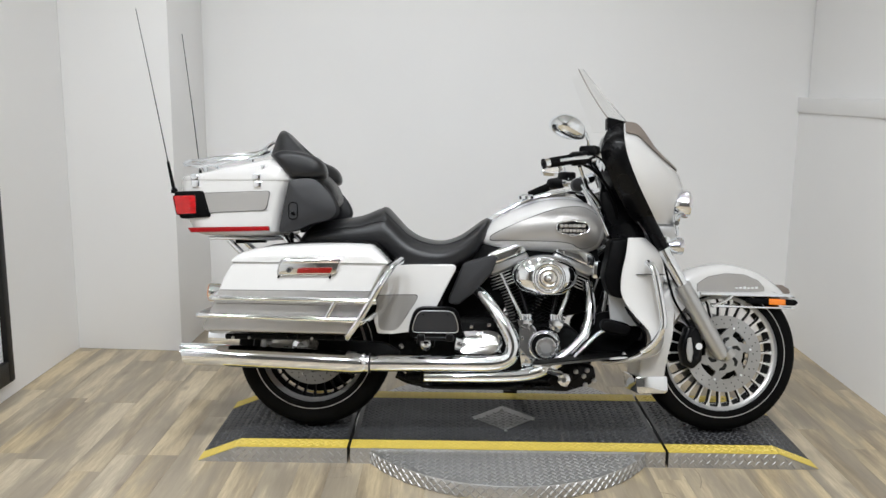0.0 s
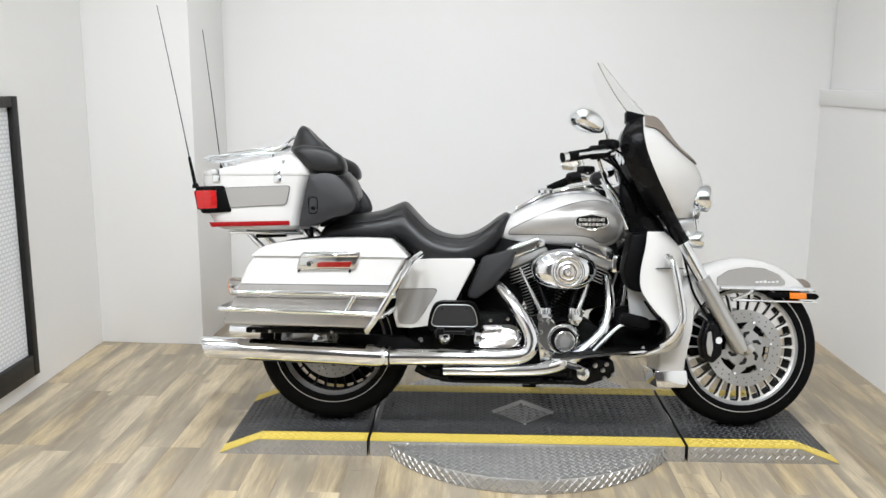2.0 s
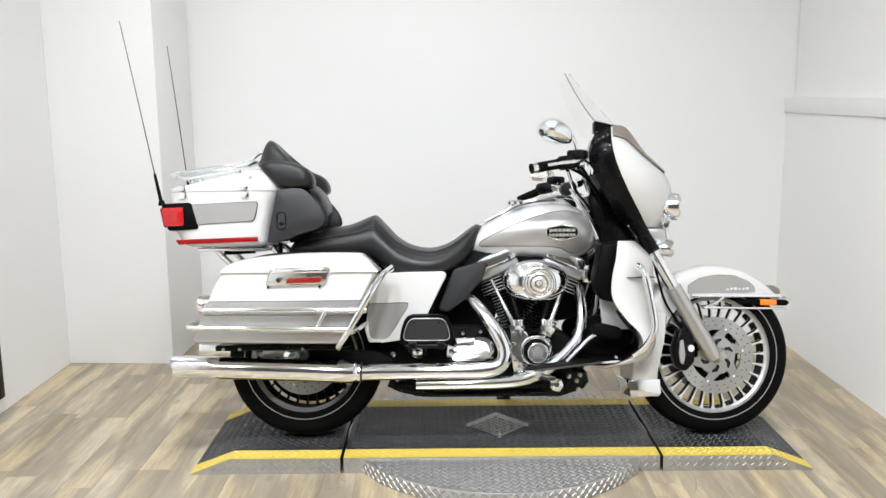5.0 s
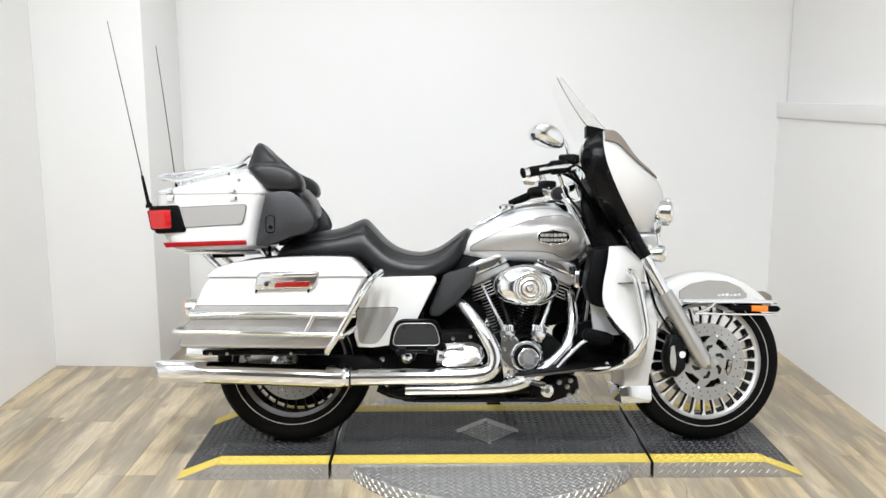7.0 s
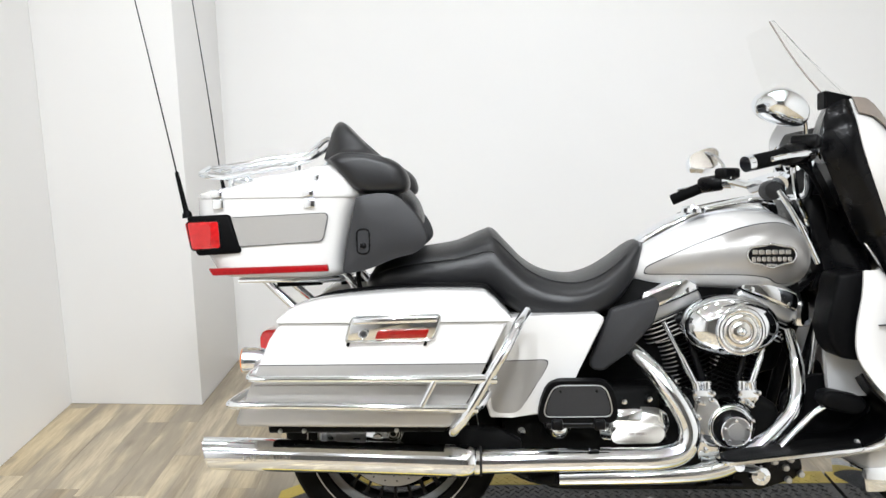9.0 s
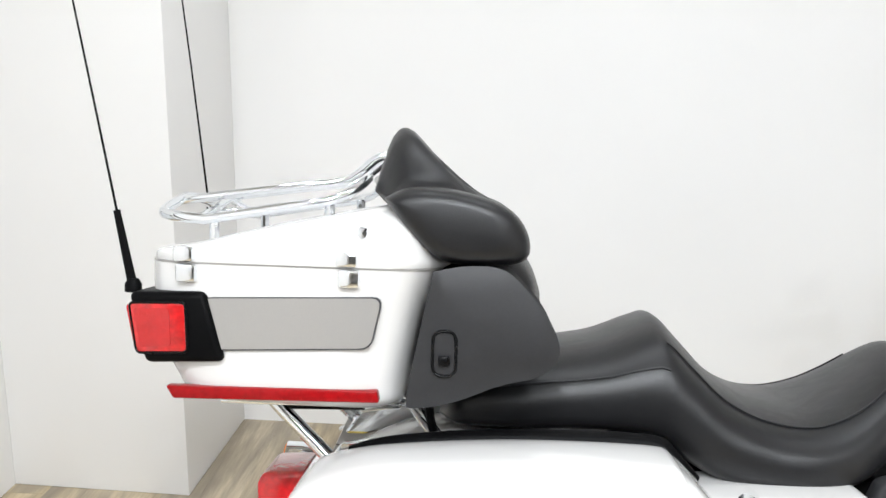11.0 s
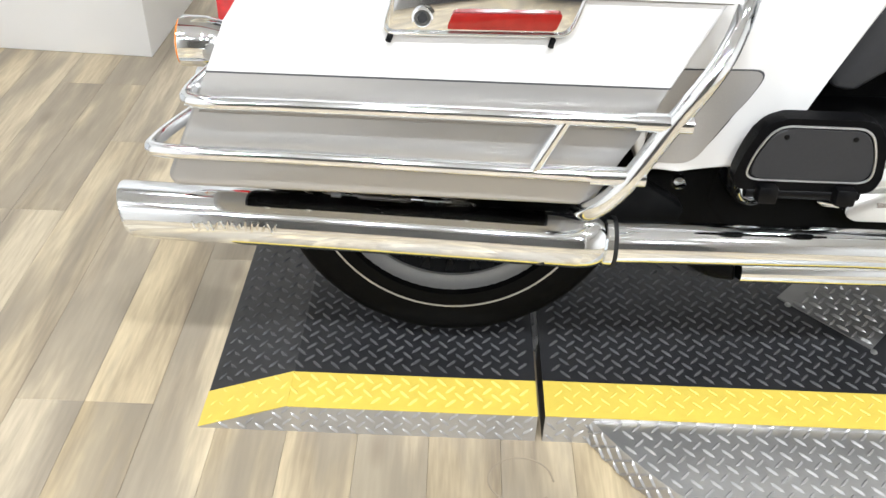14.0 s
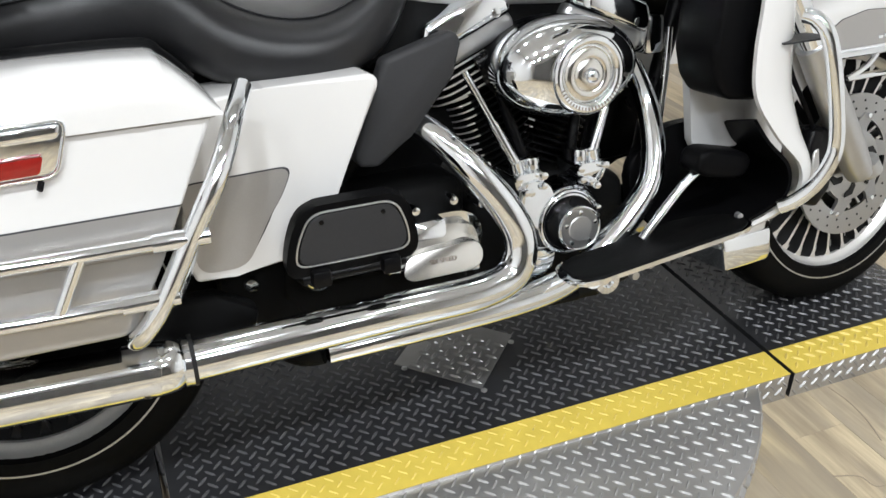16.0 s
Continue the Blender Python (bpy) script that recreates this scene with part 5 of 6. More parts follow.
for tilt, nm in ((-22.5, "rear"), (22.5, "front")):
    base = pose(0.135, 0, 0.335) @ pose(0, 0, 0, 0, tilt, 0)
    cyl = bike_part("cylinder", moved(lathe([(0.0, 0.04), (0.058, 0.04), (0.058, 0.30), (0.0, 0.30)], (0, 0, 0), "z", 32), base), WRINKLE, "black finned engine cylinder")
    for k in range(-4, 16):
        zz = 0.112 + k * 0.0124
        wx = 0.072 if k < 11 else 0.094
        bm = prism([(-wx, zz), (wx, zz), (wx, zz + 0.0036), (-wx, zz + 0.0036)], -0.090 if k < 11 else -0.112, 0.090)
        bmesh.ops.bevel(bm, geom=[e for e in bm.edges if abs(e.verts[0].co.z - e.verts[1].co.z) > 0.002], offset=0.05, segments=9, profile=0.5, affect="EDGES")
        # lower fins: bright metal only on rear-side faces, a painted glint widening upwards
        reach = -0.80 + 0.050 * (k + 4) if k < 11 else 0.9
        for f in bm.faces:
            f.material_index = 1 if abs(f.normal.z) < 0.5 and f.normal.y < -0.25 and f.normal.x < reach else 0
        bike_part("cooling_fin", moved(bm, base), [WRINKLE, FINGLINT], "", 30, cyl)
    bike_part("cylinder_head", moved(prism([(-0.082, 0.305), (0.082, 0.305), (0.086, 0.33), (0.07, 0.362), (-0.07, 0.362), (-0.086, 0.33)], -0.125, 0.11, 0.012, 3), base), SATIN, "satin metal cylinder head", 40, cyl)
    bike_part("rocker_cover", moved(prism([(-0.084, 0.338), (0.084, 0.338), (0.086, 0.362), (0.064, 0.392), (-0.064, 0.392), (-0.086, 0.362)], -0.138, 0.11, 0.014, 3), base), CHROME, "chrome rocker cover", 45, cyl)
    for dx in (-0.055, 0.055):
        bike_part("head_bolt", moved(lathe([(0.0, -0.14), (0.008, -0.139), (0.009, -0.125)], (dx, 0, 0.352), "y", 10), base), CHROME, "", 35, cyl)
for p0, p1 in (((0.058, -0.182, 0.435), (-0.022, -0.165, 0.60)), ((0.088, -0.150, 0.435), (0.030, -0.125, 0.62)), ((0.178, -0.150, 0.435), (0.220, -0.125, 0.62)), ((0.202, -0.182, 0.435), (0.262, -0.165, 0.60))):
    rod_paint = CHROME if p0[1] < -0.16 else BLACK
    rod = bike_part("pushrod_tube", tube([p0, tuple(0.55 * a + 0.45 * b2 for a, b2 in zip(p0, p1)), tuple(0.5 * a + 0.5 * b2 for a, b2 in zip(p0, p1)), p1], [0.0095, 0.0095, 0.0065, 0.0065], 1, 14, False), rod_paint, "slim pushrod tube")
    bike_part("tube_seat", tube([(p0[0] + 0.003, p0[1], p0[2] - 0.02), (p0[0] - 0.002, p0[1], p0[2] + 0.008)], 0.0125, 1, 14, False), rod_paint, "", 35, rod)
for x in (0.074, 0.192):
    lb = bike_part("tappet_block", prism(soft([(x - 0.032, 0.424), (x + 0.030, 0.424), (x + 0.022, 0.398), (x + 0.008, 0.384), (x - 0.012, 0.384), (x - 0.026, 0.400)], 0.006), -0.200, -0.13, 0.006, 2), CHROME, "chrome tappet block", 45)
    for dx, dz in ((-0.024, 0.418), (0.023, 0.418), (-0.002, 0.392)):
        bike_part("tappet_bolt", lathe([(0.0, -0.2085), (0.0065, -0.208), (0.0075, -0.195)], (x + dx, 0, dz), "y", 10), CHROME, "", 35, lb)
    for dx in (-0.013, 0.013):
        bike_part("tube_collar", lathe([(0.013, 0.422), (0.0145, 0.428), (0.013, 0.434), (0.0145, 0.440), (0.012, 0.446), (0.0, 0.447)], (x + dx, -0.178, 0), "z", 16), CHROME, "", 45, lb)
cam_cover = bike_part("cam_cover", prism(soft([(0.050, 0.405), (0.088, 0.412), (0.112, 0.398), (0.118, 0.36), (0.115, 0.27), (0.10, 0.230), (0.062, 0.232), (0.047, 0.33)], 0.016), -0.205, -0.13, 0.010, 3), CHROME, "chrome cam cover with a round badge cap")
bike_part("cover_dome", lathe([(0.068, -0.13), (0.066, -0.178), (0.062, -0.194), (0.056, -0.203), (0.048, -0.207), (0.0, -0.207)], (0.149, 0, 0.328), "y", 56), CHROME, "", 60, cam_cover)
CX, CZ = 0.149, 0.323
bike_part("cap_recess", lathe([(0.0, -0.212), (0.047, -0.212), (0.050, -0.200)], (CX - 0.004, 0, CZ + 0.004), "y", 36), BLACK, "", 35, cam_cover)
bike_part("cover_cap", lathe([(0.0, -0.233), (0.0355, -0.233), (0.0372, -0.2345), (0.039, -0.2335), (0.0395, -0.229), (0.0395, -0.20)], (CX, 0, CZ), "y", 44), CHROME, "round chrome cover cap with a brushed face", 35, cam_cover)
bike_part("cap_inner", lathe([(0.0, -0.2355), (0.0215, -0.2355), (0.0225, -0.2345), (0.0225, -0.2332), (0.0350, -0.2332)], (CX, 0, CZ), "y", 40), SATIN, "brushed disc", 25, cam_cover)
bike_part("cover_bead", torus_section([(0.054 + 0.0045 * math.cos(q * math.pi / 4), -0.206 + 0.0045 * math.sin(q * math.pi / 4)) for q in range(8)], CX - 0.006, CZ + 0.006, 48), CHROME, "", 45, cam_cover)
for k in range(5):
    a = 2 * math.pi * k / 5 + 0.3
    bike_part("cover_screw", lathe([(0.0, -0.2365), (0.0038, -0.236), (0.0045, -0.2325)], (CX + 0.029 * math.cos(a), 0, CZ + 0.029 * math.sin(a)), "y", 10), CHROME, "", 35, cam_cover)
for x, z in ((0.062, 0.395), (0.094, 0.402), (0.066, 0.292), (0.078, 0.268), (0.196, 0.386), (0.198, 0.345), (0.168, 0.400), (0.060, 0.355), (0.19, 0.295)):
    bike_part("cover_bolt", lathe([(0.0, -0.214), (0.0055, -0.2135), (0.007, -0.210), (0.007, -0.20)], (x, 0, z), "y", 12), CHROME, "", 35, cam_cover)
for x, z in ((-0.034, 0.347), (-0.022, 0.298), (-0.026, 0.272), (0.003, 0.446), (-0.20, 0.40), (-0.23, 0.37)):
    bike_part("case_bolt", lathe([(0.0, -0.186), (0.0065, -0.1855), (0.008, -0.181), (0.008, -0.14)], (x, 0, z), "y", 12), CHROME, "", 35, crank)
bike_part("downtube_trim", tube([(0.402, -0.112, 0.62), (0.392, -0.118, 0.54), (0.378, -0.12, 0.44), (0.368, -0.12, 0.37)], 0.0075, 4, 12), CHROME, "thin chrome strip along the frame tube")
ac = bike_part("air_cleaner", lathe([(0.0, -0.252), (0.055, -0.251), (0.075, -0.248), (0.10, -0.236), (0.118, -0.218), (0.1245, -0.195), (0.1245, -0.165), (0.118, -0.15)], (0.145, 0, 0.592), "y", 64, 1.0, 0.655), CHROME, "oval chrome air cleaner cover")
AX, AZ = 0.154, 0.586
bike_part("cover_ring", lathe([(0.064, -0.240), (0.0635, -0.252), (0.061, -0.2565), (0.056, -0.2585), (0.0495, -0.2575), (0.0465, -0.2535), (0.0455, -0.247)], (AX, 0, AZ), "y", 56), CHROME, "raised chrome ring with marks round it", 60, ac)
for k in range(22):
    a = math.pi * (1.12 + 0.76 * k / 21)
    bike_part("ring_mark", moved(box(-0.0009, 0.0009, -0.0006, 0.0006, -0.0028, 0.0028), pose(AX + 0.0535 * math.cos(a), -0.2585, AZ + 0.0535 * math.sin(a), 0, 90 - math.degrees(a), 0)), SMOKE, "", 0, ac)
bike_part("cover_insert", lathe([(0.046, -0.246), (0.0445, -0.250), (0.041, -0.2535), (0.030, -0.257), (0.0265, -0.2545), (0.024, -0.2575), (0.017, -0.259), (0.0, -0.2595)], (AX, 0, AZ), "y", 48), BRIGHT, "dished bright insert", 60, ac)
bike_part("centre_bolt", lathe([(0.0, -0.2705), (0.006, -0.270), (0.011, -0.266), (0.0125, -0.257)], (AX, 0, AZ), "y", 20), CHROME, "", 50, ac)
bike_part("air_filter", lathe([(0.115, -0.16), (0.115, -0.11), (0.0, -0.11)], (0.145, 0, 0.592), "y", 48, 1.0, 0.655), BLACK, "black filter behind the cover", 35, ac)
bike_part("rear_heat_guard", prism([(-0.165, 0.64), (-0.05, 0.672), (-0.038, 0.655), (-0.055, 0.60), (-0.13, 0.52), (-0.185, 0.478), (-0.218, 0.482), (-0.222, 0.50)], -0.205, -0.165, 0.014, 3), DARKGREY, "dark grey heat guard under the seat", 60)
bike_part("tank_tunnel", prism([(-0.17, 0.61), (-0.10, 0.712), (0.36, 0.70), (0.37, 0.64), (0.0, 0.61)], -0.10, 0.10, 0.01, 2), WRINKLE, "black frame cover under the tank")
bike_part("battery_tray", prism([(-0.30, 0.60), (-0.02, 0.66), (0.04, 0.60), (0.0, 0.44), (-0.06, 0.38), (-0.28, 0.38)], -0.06, 0.10, 0.02, 2), WRINKLE, "black battery tray behind the rear cylinder")
bike_part("horn_cover", prism([(0.10, 0.66), (0.36, 0.68), (0.385, 0.60), (0.34, 0.44), (0.26, 0.42), (0.14, 0.44)], 0.0, 0.13, 0.02, 2), WRINKLE, "black horn cover between the cylinders")
bike_part("fuel_rail", tube([(0.02, -0.12, 0.60), (0.10, -0.13, 0.63), (0.20, -0.13, 0.63), (0.27, -0.12, 0.60)], 0.012, 4), BLACK, "black intake tract between the cylinders")
bike_part("horn_bracket", box(0.335, 0.375, -0.14, -0.08, 0.58, 0.65, 0.01), CHROME, "")
bike_part("frame_downtube", tube([(0.45, -0.075, 0.68), (0.385, -0.085, 0.48), (0.335, -0.09, 0.28), (0.28, -0.10, 0.18), (0.10, -0.11, 0.16), (-0.30, -0.12, 0.165), (-0.42, -0.12, 0.20)], 0.017, 5), BLACK, "black frame tube in front of the engine")
bike_part("frame_downtube", tube([(0.45, 0.075, 0.68), (0.385, 0.085, 0.48), (0.335, 0.09, 0.28), (0.28, 0.10, 0.18), (0.10, 0.11, 0.16), (-0.30, 0.12, 0.165), (-0.42, 0.12, 0.20)], 0.017, 5), BLACK, "black frame tube in front of the engine")
bike_part("frame_backbone", prism([(0.42, 0.72), (0.36, 0.66), (-0.20, 0.60), (-0.40, 0.58), (-0.42, 0.42), (-0.30, 0.30), (-0.22, 0.42), (-0.10, 0.56), (0.34, 0.66)], -0.09, 0.09, 0.01, 2), BLACK, "black frame under the tank and seat")
bike_part("rear_frame", prism([(-0.22, 0.60), (-0.46, 0.66), (-0.90, 0.60), (-1.0, 0.52), (-0.95, 0.48), (-0.50, 0.50), (-0.40, 0.36), (-0.26, 0.36)], -0.10, 0.10, 0.012, 2), BLACK, "black rear frame and battery bay")
bike_part("swingarm", prism([(-0.40, 0.30), (-0.46, 0.335), (-0.72, 0.345), (-0.83, 0.33), (-0.83, 0.285), (-0.48, 0.275), (-0.41, 0.27)], -0.235, -0.19, 0.01, 2), WRINKLE, "black swingarm above the muffler")
bike_part("swingarm", prism([(-0.28, 0.30), (-0.40, 0.345), (-0.72, 0.345), (-0.83, 0.33), (-0.83, 0.285), (-0.45, 0.27), (-0.30, 0.25)], 0.19, 0.235, 0.01, 2), BLACK, "black swingarm on the far side")
bike_part("swingarm_pivot", prism([(-0.452, 0.405), (-0.33, 0.43), (-0.32, 0.235), (-0.435, 0.245), (-0.448, 0.30)], -0.165, 0.15, 0.012, 2), WRINKLE, "black swingarm pivot behind the gearbox")
bike_part("pivot_bolt", lathe([(0.0, -0.178), (0.010, -0.177), (0.013, -0.172), (0.013, -0.16)], (-0.40, 0, 0.315), "y", 12), CHROME, "")
adj = bike_part("axle_adjuster", lathe([(0.0, -0.252), (0.024, -0.252), (0.026, -0.248), (0.026, -0.236)], (-0.735, 0, 0.330), "y", 28), BLACK, "black snail-shaped axle adjuster with bright rings")
for r in (0.009, 0.016, 0.0225):
    bike_part("adjuster_ring", torus_section([(r + 0.0018 * math.cos(q * math.pi / 3), -0.2525 + 0.0018 * math.sin(q * math.pi / 3)) for q in range(6)], -0.735, 0.330, 32), BRIGHT, "", 45, adj)
bike_part("caliper_bridge", prism(soft([(-0.885, 0.318), (-0.815, 0.320), (-0.800, 0.335), (-0.812, 0.350), (-0.880, 0.348)], 0.006), -0.254, -0.20, 0.004, 2), SATIN, "silver caliper bridge")
bike_part("inspection_tag", box(-0.921, -0.906, -0.252, -0.245, 0.312, 0.350, 0.002), PANELP, "white tag on the swingarm")
bike_part("rear_axle_nut", lathe([(0.0, -0.262), (0.012, -0.262), (0.014, -0.255), (0.030, -0.252), (0.033, -0.245), (0.033, -0.235)], (-0.775, 0, 0.318), "y", 24), CHROME, "chrome rear axle nut")
rc = bike_part("rear_caliper", prism([(-0.93, 0.335), (-0.80, 0.35), (-0.79, 0.32), (-0.80, 0.295), (-0.93, 0.29)], -0.24, -0.12, 0.01, 2), SATIN, "silver rear brake caliper under the bag")
bike_part("caliper_bolt", lathe([(0.0, -0.247), (0.010, -0.246), (0.012, -0.238)], (-0.90, 0, 0.315), "y", 12), CHROME, "", 35, rc)
bike_part("caliper_bolt", lathe([(0.0, -0.247), (0.010, -0.246), (0.012, -0.238)], (-0.83, 0, 0.315), "y", 12), CHROME, "", 35, rc)
bike_part("bag_bracket", prism([(-1.04, 0.372), (-0.60, 0.372), (-0.60, 0.352), (-1.04, 0.352)], -0.33, -0.20, 0.004, 1), BLACK, "black bracket under the saddlebag")
for x in (-1.01, -0.95, -0.72):
    bike_part("bracket_bolt", lathe([(0.0, -0.338), (0.005, -0.337), (0.0065, -0.325)], (x, 0, 0.358), "y", 10), SATIN, "")
bike_part("bag_bracket", prism([(-1.10, 0.372), (-0.60, 0.372), (-0.60, 0.352), (-1.10, 0.352)], 0.20, 0.33, 0.004, 1), BLACK, "black bracket under the far saddlebag")

# transmission side cover
def grow(outline):
    return [(-0.107 + (x + 0.107) * 1.10, 0.345 + (z - 0.345) * 1.10) for x, z in outline]


def leaned(bm):
    """Lean a casting back towards its top."""
    for v in bm.verts:
        v.co.y += (v.co.z - 0.303) * 0.30
    return bm


tc_ = bike_part("gearbox_cover", leaned(prism(soft(grow([(-0.165, 0.305), (-0.06, 0.305), (-0.042, 0.325), (-0.038, 0.345), (-0.048, 0.362), (-0.080, 0.366), (-0.150, 0.364), (-0.158, 0.340)]), 0.014), -0.228, -0.16, 0.012, 4)), BRIGHT, "bright gearbox cover with a raised lettered foot", 50)
bike_part("cover_upper", leaned(prism(soft(grow([(-0.162, 0.352), (-0.092, 0.352), (-0.090, 0.378), (-0.158, 0.376)]), 0.006), -0.238, -0.16, 0.007, 3)), CHROME, "", 45, tc_)
bike_part("cover_plate", leaned(prism(soft(grow([(-0.170, 0.314), (-0.160, 0.303), (-0.058, 0.303), (-0.042, 0.318), (-0.045, 0.338), (-0.060, 0.344), (-0.158, 0.337)]), 0.010), -0.2495, -0.22, 0.006, 3)), BRIGHT, "bright foot with small grey letters", 45, tc_)
bike_part("cover_flange", prism(soft(grow([(-0.19, 0.298), (-0.06, 0.290), (-0.026, 0.312), (-0.020, 0.345), (-0.034, 0.368), (-0.06, 0.378), (-0.18, 0.374)]), 0.024), -0.190, -0.16, 0.006, 2), CHROME, "", 35, tc_)
for x, z in grow(((-0.172, 0.328), (-0.04, 0.33), (-0.13, 0.392), (-0.07, 0.398), (-0.025, 0.385), (-0.185, 0.37))):
    bike_part("cover_bolt", lathe([(0.0, -0.205), (0.007, -0.204), (0.009, -0.196), (0.009, -0.16)], (x, 0, z), "y", 10), CHROME, "", 35, tc_)


def lettering(text, size, m, mat, parent, name):
    cu = bpy.data.curves.new("letters", "FONT")
    cu.body, cu.size, cu.extrude, cu.align_x, cu.align_y = text, size, 0.0006, "CENTER", "CENTER"
    tmp = bpy.data.objects.new("letters", cu)
    me = bpy.data.meshes.new_from_object(tmp)
    bpy.data.objects.remove(tmp)
    me.materials.append(mat)
    ob = new(name, me)
    ob.parent = parent
    ob.matrix_local = m
    return ob


lettering("SIX SPEED", 0.0105, pose(-0.1065, -0.2456, 0.3225, 73.3, 0, 0), SMOKE, tc_, "lettering")
mk = bike_part("master_cylinder", join(lathe([(0.0, -0.236), (0.008, -0.2355), (0.018, -0.231), (0.025, -0.220), (0.027, -0.18)], (-0.305, 0, 0.327), "y", 24)), CHROME, "round chrome cap on a black housing")
bike_part("cap_housing", prism([(-0.345, 0.385), (-0.265, 0.385), (-0.272, 0.32), (-0.295, 0.297), (-0.318, 0.297), (-0.34, 0.32)], -0.205, -0.15, 0.01, 2), BLACK, "", 35, mk)

# side cover
for s in (-1, 1):
    sc = bike_part("side_cover", prism([(-0.46, 0.625), (-0.36, 0.632), (-0.205, 0.634), (-0.193, 0.626), (-0.195, 0.612), (-0.272, 0.462), (-0.308, 0.405), (-0.345, 0.380), (-0.43, 0.371), (-0.485, 0.371), (-0.50, 0.42)], s * 0.13, s * 0.262, 0.018, 4), WHITE, "white side cover with a silver inset panel")
    pat = soft([(-0.49, 0.515), (-0.332, 0.519), (-0.352, 0.478), (-0.372, 0.452), (-0.412, 0.384), (-0.48, 0.384)], 0.022, 5)
    bike_part("pinstripe", prism([(x + 0.0025 * (1 if x > -0.4 else 0), z + 0.0022 * (1 if z > 0.45 else 0)) for x, z in pat], s * 0.2, s * 0.2628), PIN, "", 0, sc)
    bike_part("colour_panel", prism(pat, s * 0.2, s * 0.2638), SILVER, "silver inset panel", 0, sc)

# foot boards
def board(plan, h0, h1, grow_by):
    """A plate of the outline plan (x and y) that follows the footboard's gentle rise."""
    cx, cy = sum(q[0] for q in plan) / len(plan), sum(q[1] for q in plan) / len(plan)
    bm = prism([(cx + (x - cx) * grow_by, cy + (y - cy) * (2 * grow_by - 1)) for x, y in plan], h0, h1, 0.004, 2)
    for v in bm.verts:
        x, h, y = v.co
        rise = 0.268 + 0.20 * (x - 0.086) - 0.26 * (x - 0.086) ** 2
        v.co = (x, y, rise + h)
    return bm


for s in (-1, 1):
    fb = bike_part("passenger_board", moved(prism(soft([(-0.102, -0.060), (0.102, -0.060), (0.096, 0.0), (0.076, 0.054), (-0.072, 0.054), (-0.094, 0.0)], 0.032, 6), -0.012, 0.012, 0.006, 2), pose(-0.268, s * 0.305, 0.425, s * -10, 0, 0)), PLASTIC, "folded black passenger footboard with a pale outline", 35)
    edge = soft([(-0.086, -0.040), (0.086, -0.040), (0.082, 0.0), (0.064, 0.043), (-0.060, 0.043), (-0.080, 0.0)], 0.022, 6)
    bike_part("board_outline", moved(tube([(x, s * 0.0125, z) for x, z in edge + edge[:1]], 0.0017, 1, 8, False), pose(-0.268, s * 0.305, 0.425, s * -10, 0, 0)), SATIN, "thin pale outline", 35, fb)
    bike_part("board_pad", moved(prism([(x * 0.95, z * 0.93) for x, z in edge], s * 0.008, s * 0.0145, 0.002, 1), pose(-0.268, s * 0.305, 0.425, s * -10, 0, 0)), DARKGREY, "dark grey rubber pad", 35, fb)
    for x in (-0.045, 0.045):
        bike_part("pad_stud", moved(lathe([(0.0, s * 0.0155), (0.0035, s * 0.0155), (0.004, s * 0.014)], (x, 0, 0.028), "y", 10), pose(-0.268, s * 0.305, 0.425, s * -10, 0, 0)), BLACK, "", 35, fb)
    for x in (-0.32, -0.215):
        bike_part("hinge", box(x - 0.014, x + 0.014, s * 0.27, s * 0.325, 0.352, 0.378, 0.005), BLACK, "", 35, fb)
    bike_part("hinge_bar", tube([(-0.345, s * 0.30, 0.362), (-0.19, s * 0.30, 0.362)], 0.009, 1, 12, False), BLACK, "", 35, fb)
    plan = soft([(0.086, s * 0.240), (0.36, s * 0.232), (0.435, s * 0.262), (0.448, s * 0.318), (0.40, s * 0.347), (0.12, s * 0.347), (0.086, s * 0.325)], 0.03, 5)
    rb = bike_part("rider_board", board(plan, -0.007, 0.001, 1.0), CHROME, "chrome edged rider footboard", 45)
    bike_part("board_pad", board(plan, -0.002, 0.0035, 0.95), RUBBER, "black rubber pad", 35, rb)
    bike_part("board_arm", tube([(0.14, s * 0.29, 0.25), (0.20, s * 0.22, 0.225), (0.25, s * 0.14, 0.20)], 0.014, 4), CHROME, "", 35, rb)
bike_part("brake_pedal", prism([(0.345, 0.405), (0.352, 0.432), (0.375, 0.438), (0.452, 0.420), (0.462, 0.402), (0.450, 0.380), (0.43, 0.376), (0.362, 0.390)], -0.285, -0.225, 0.014, 3), PLASTIC, "black brake pedal pad on a chrome arm")
bike_part("pedal_arm", tube([(0.255, -0.262, 0.292), (0.30, -0.263, 0.342), (0.345, -0.262, 0.385), (0.392, -0.258, 0.405)], [0.010, 0.009, 0.008, 0.007], 4, 12), CHROME, "chrome brake pedal arm")
pv = bike_part("pedal_pivot", lathe([(0.0, -0.202), (0.010, -0.202), (0.012, -0.208), (0.024, -0.206), (0.026, -0.198), (0.026, -0.14)], (0.222, 0, 0.198), "y", 24), CHROME, "chrome brake pedal pivot")
bike_part("pivot_plate", prism([(0.19, 0.25), (0.26, 0.262), (0.345, 0.245), (0.355, 0.20), (0.335, 0.172), (0.24, 0.142), (0.19, 0.142), (0.165, 0.17)], -0.15, -0.10, 0.012, 2), BLACK, "", 35, pv)
for x, z in ((0.275, 0.222), (0.318, 0.228), (0.305, 0.205), (0.345, 0.188), (0.312, 0.172), (0.235, 0.172), (0.222, 0.182)):
    bike_part("plate_bolt", lathe([(0.0, -0.162), (0.008, -0.161), (0.010, -0.15)], (x, 0, z), "y", 12), SATIN, "", 35, pv)

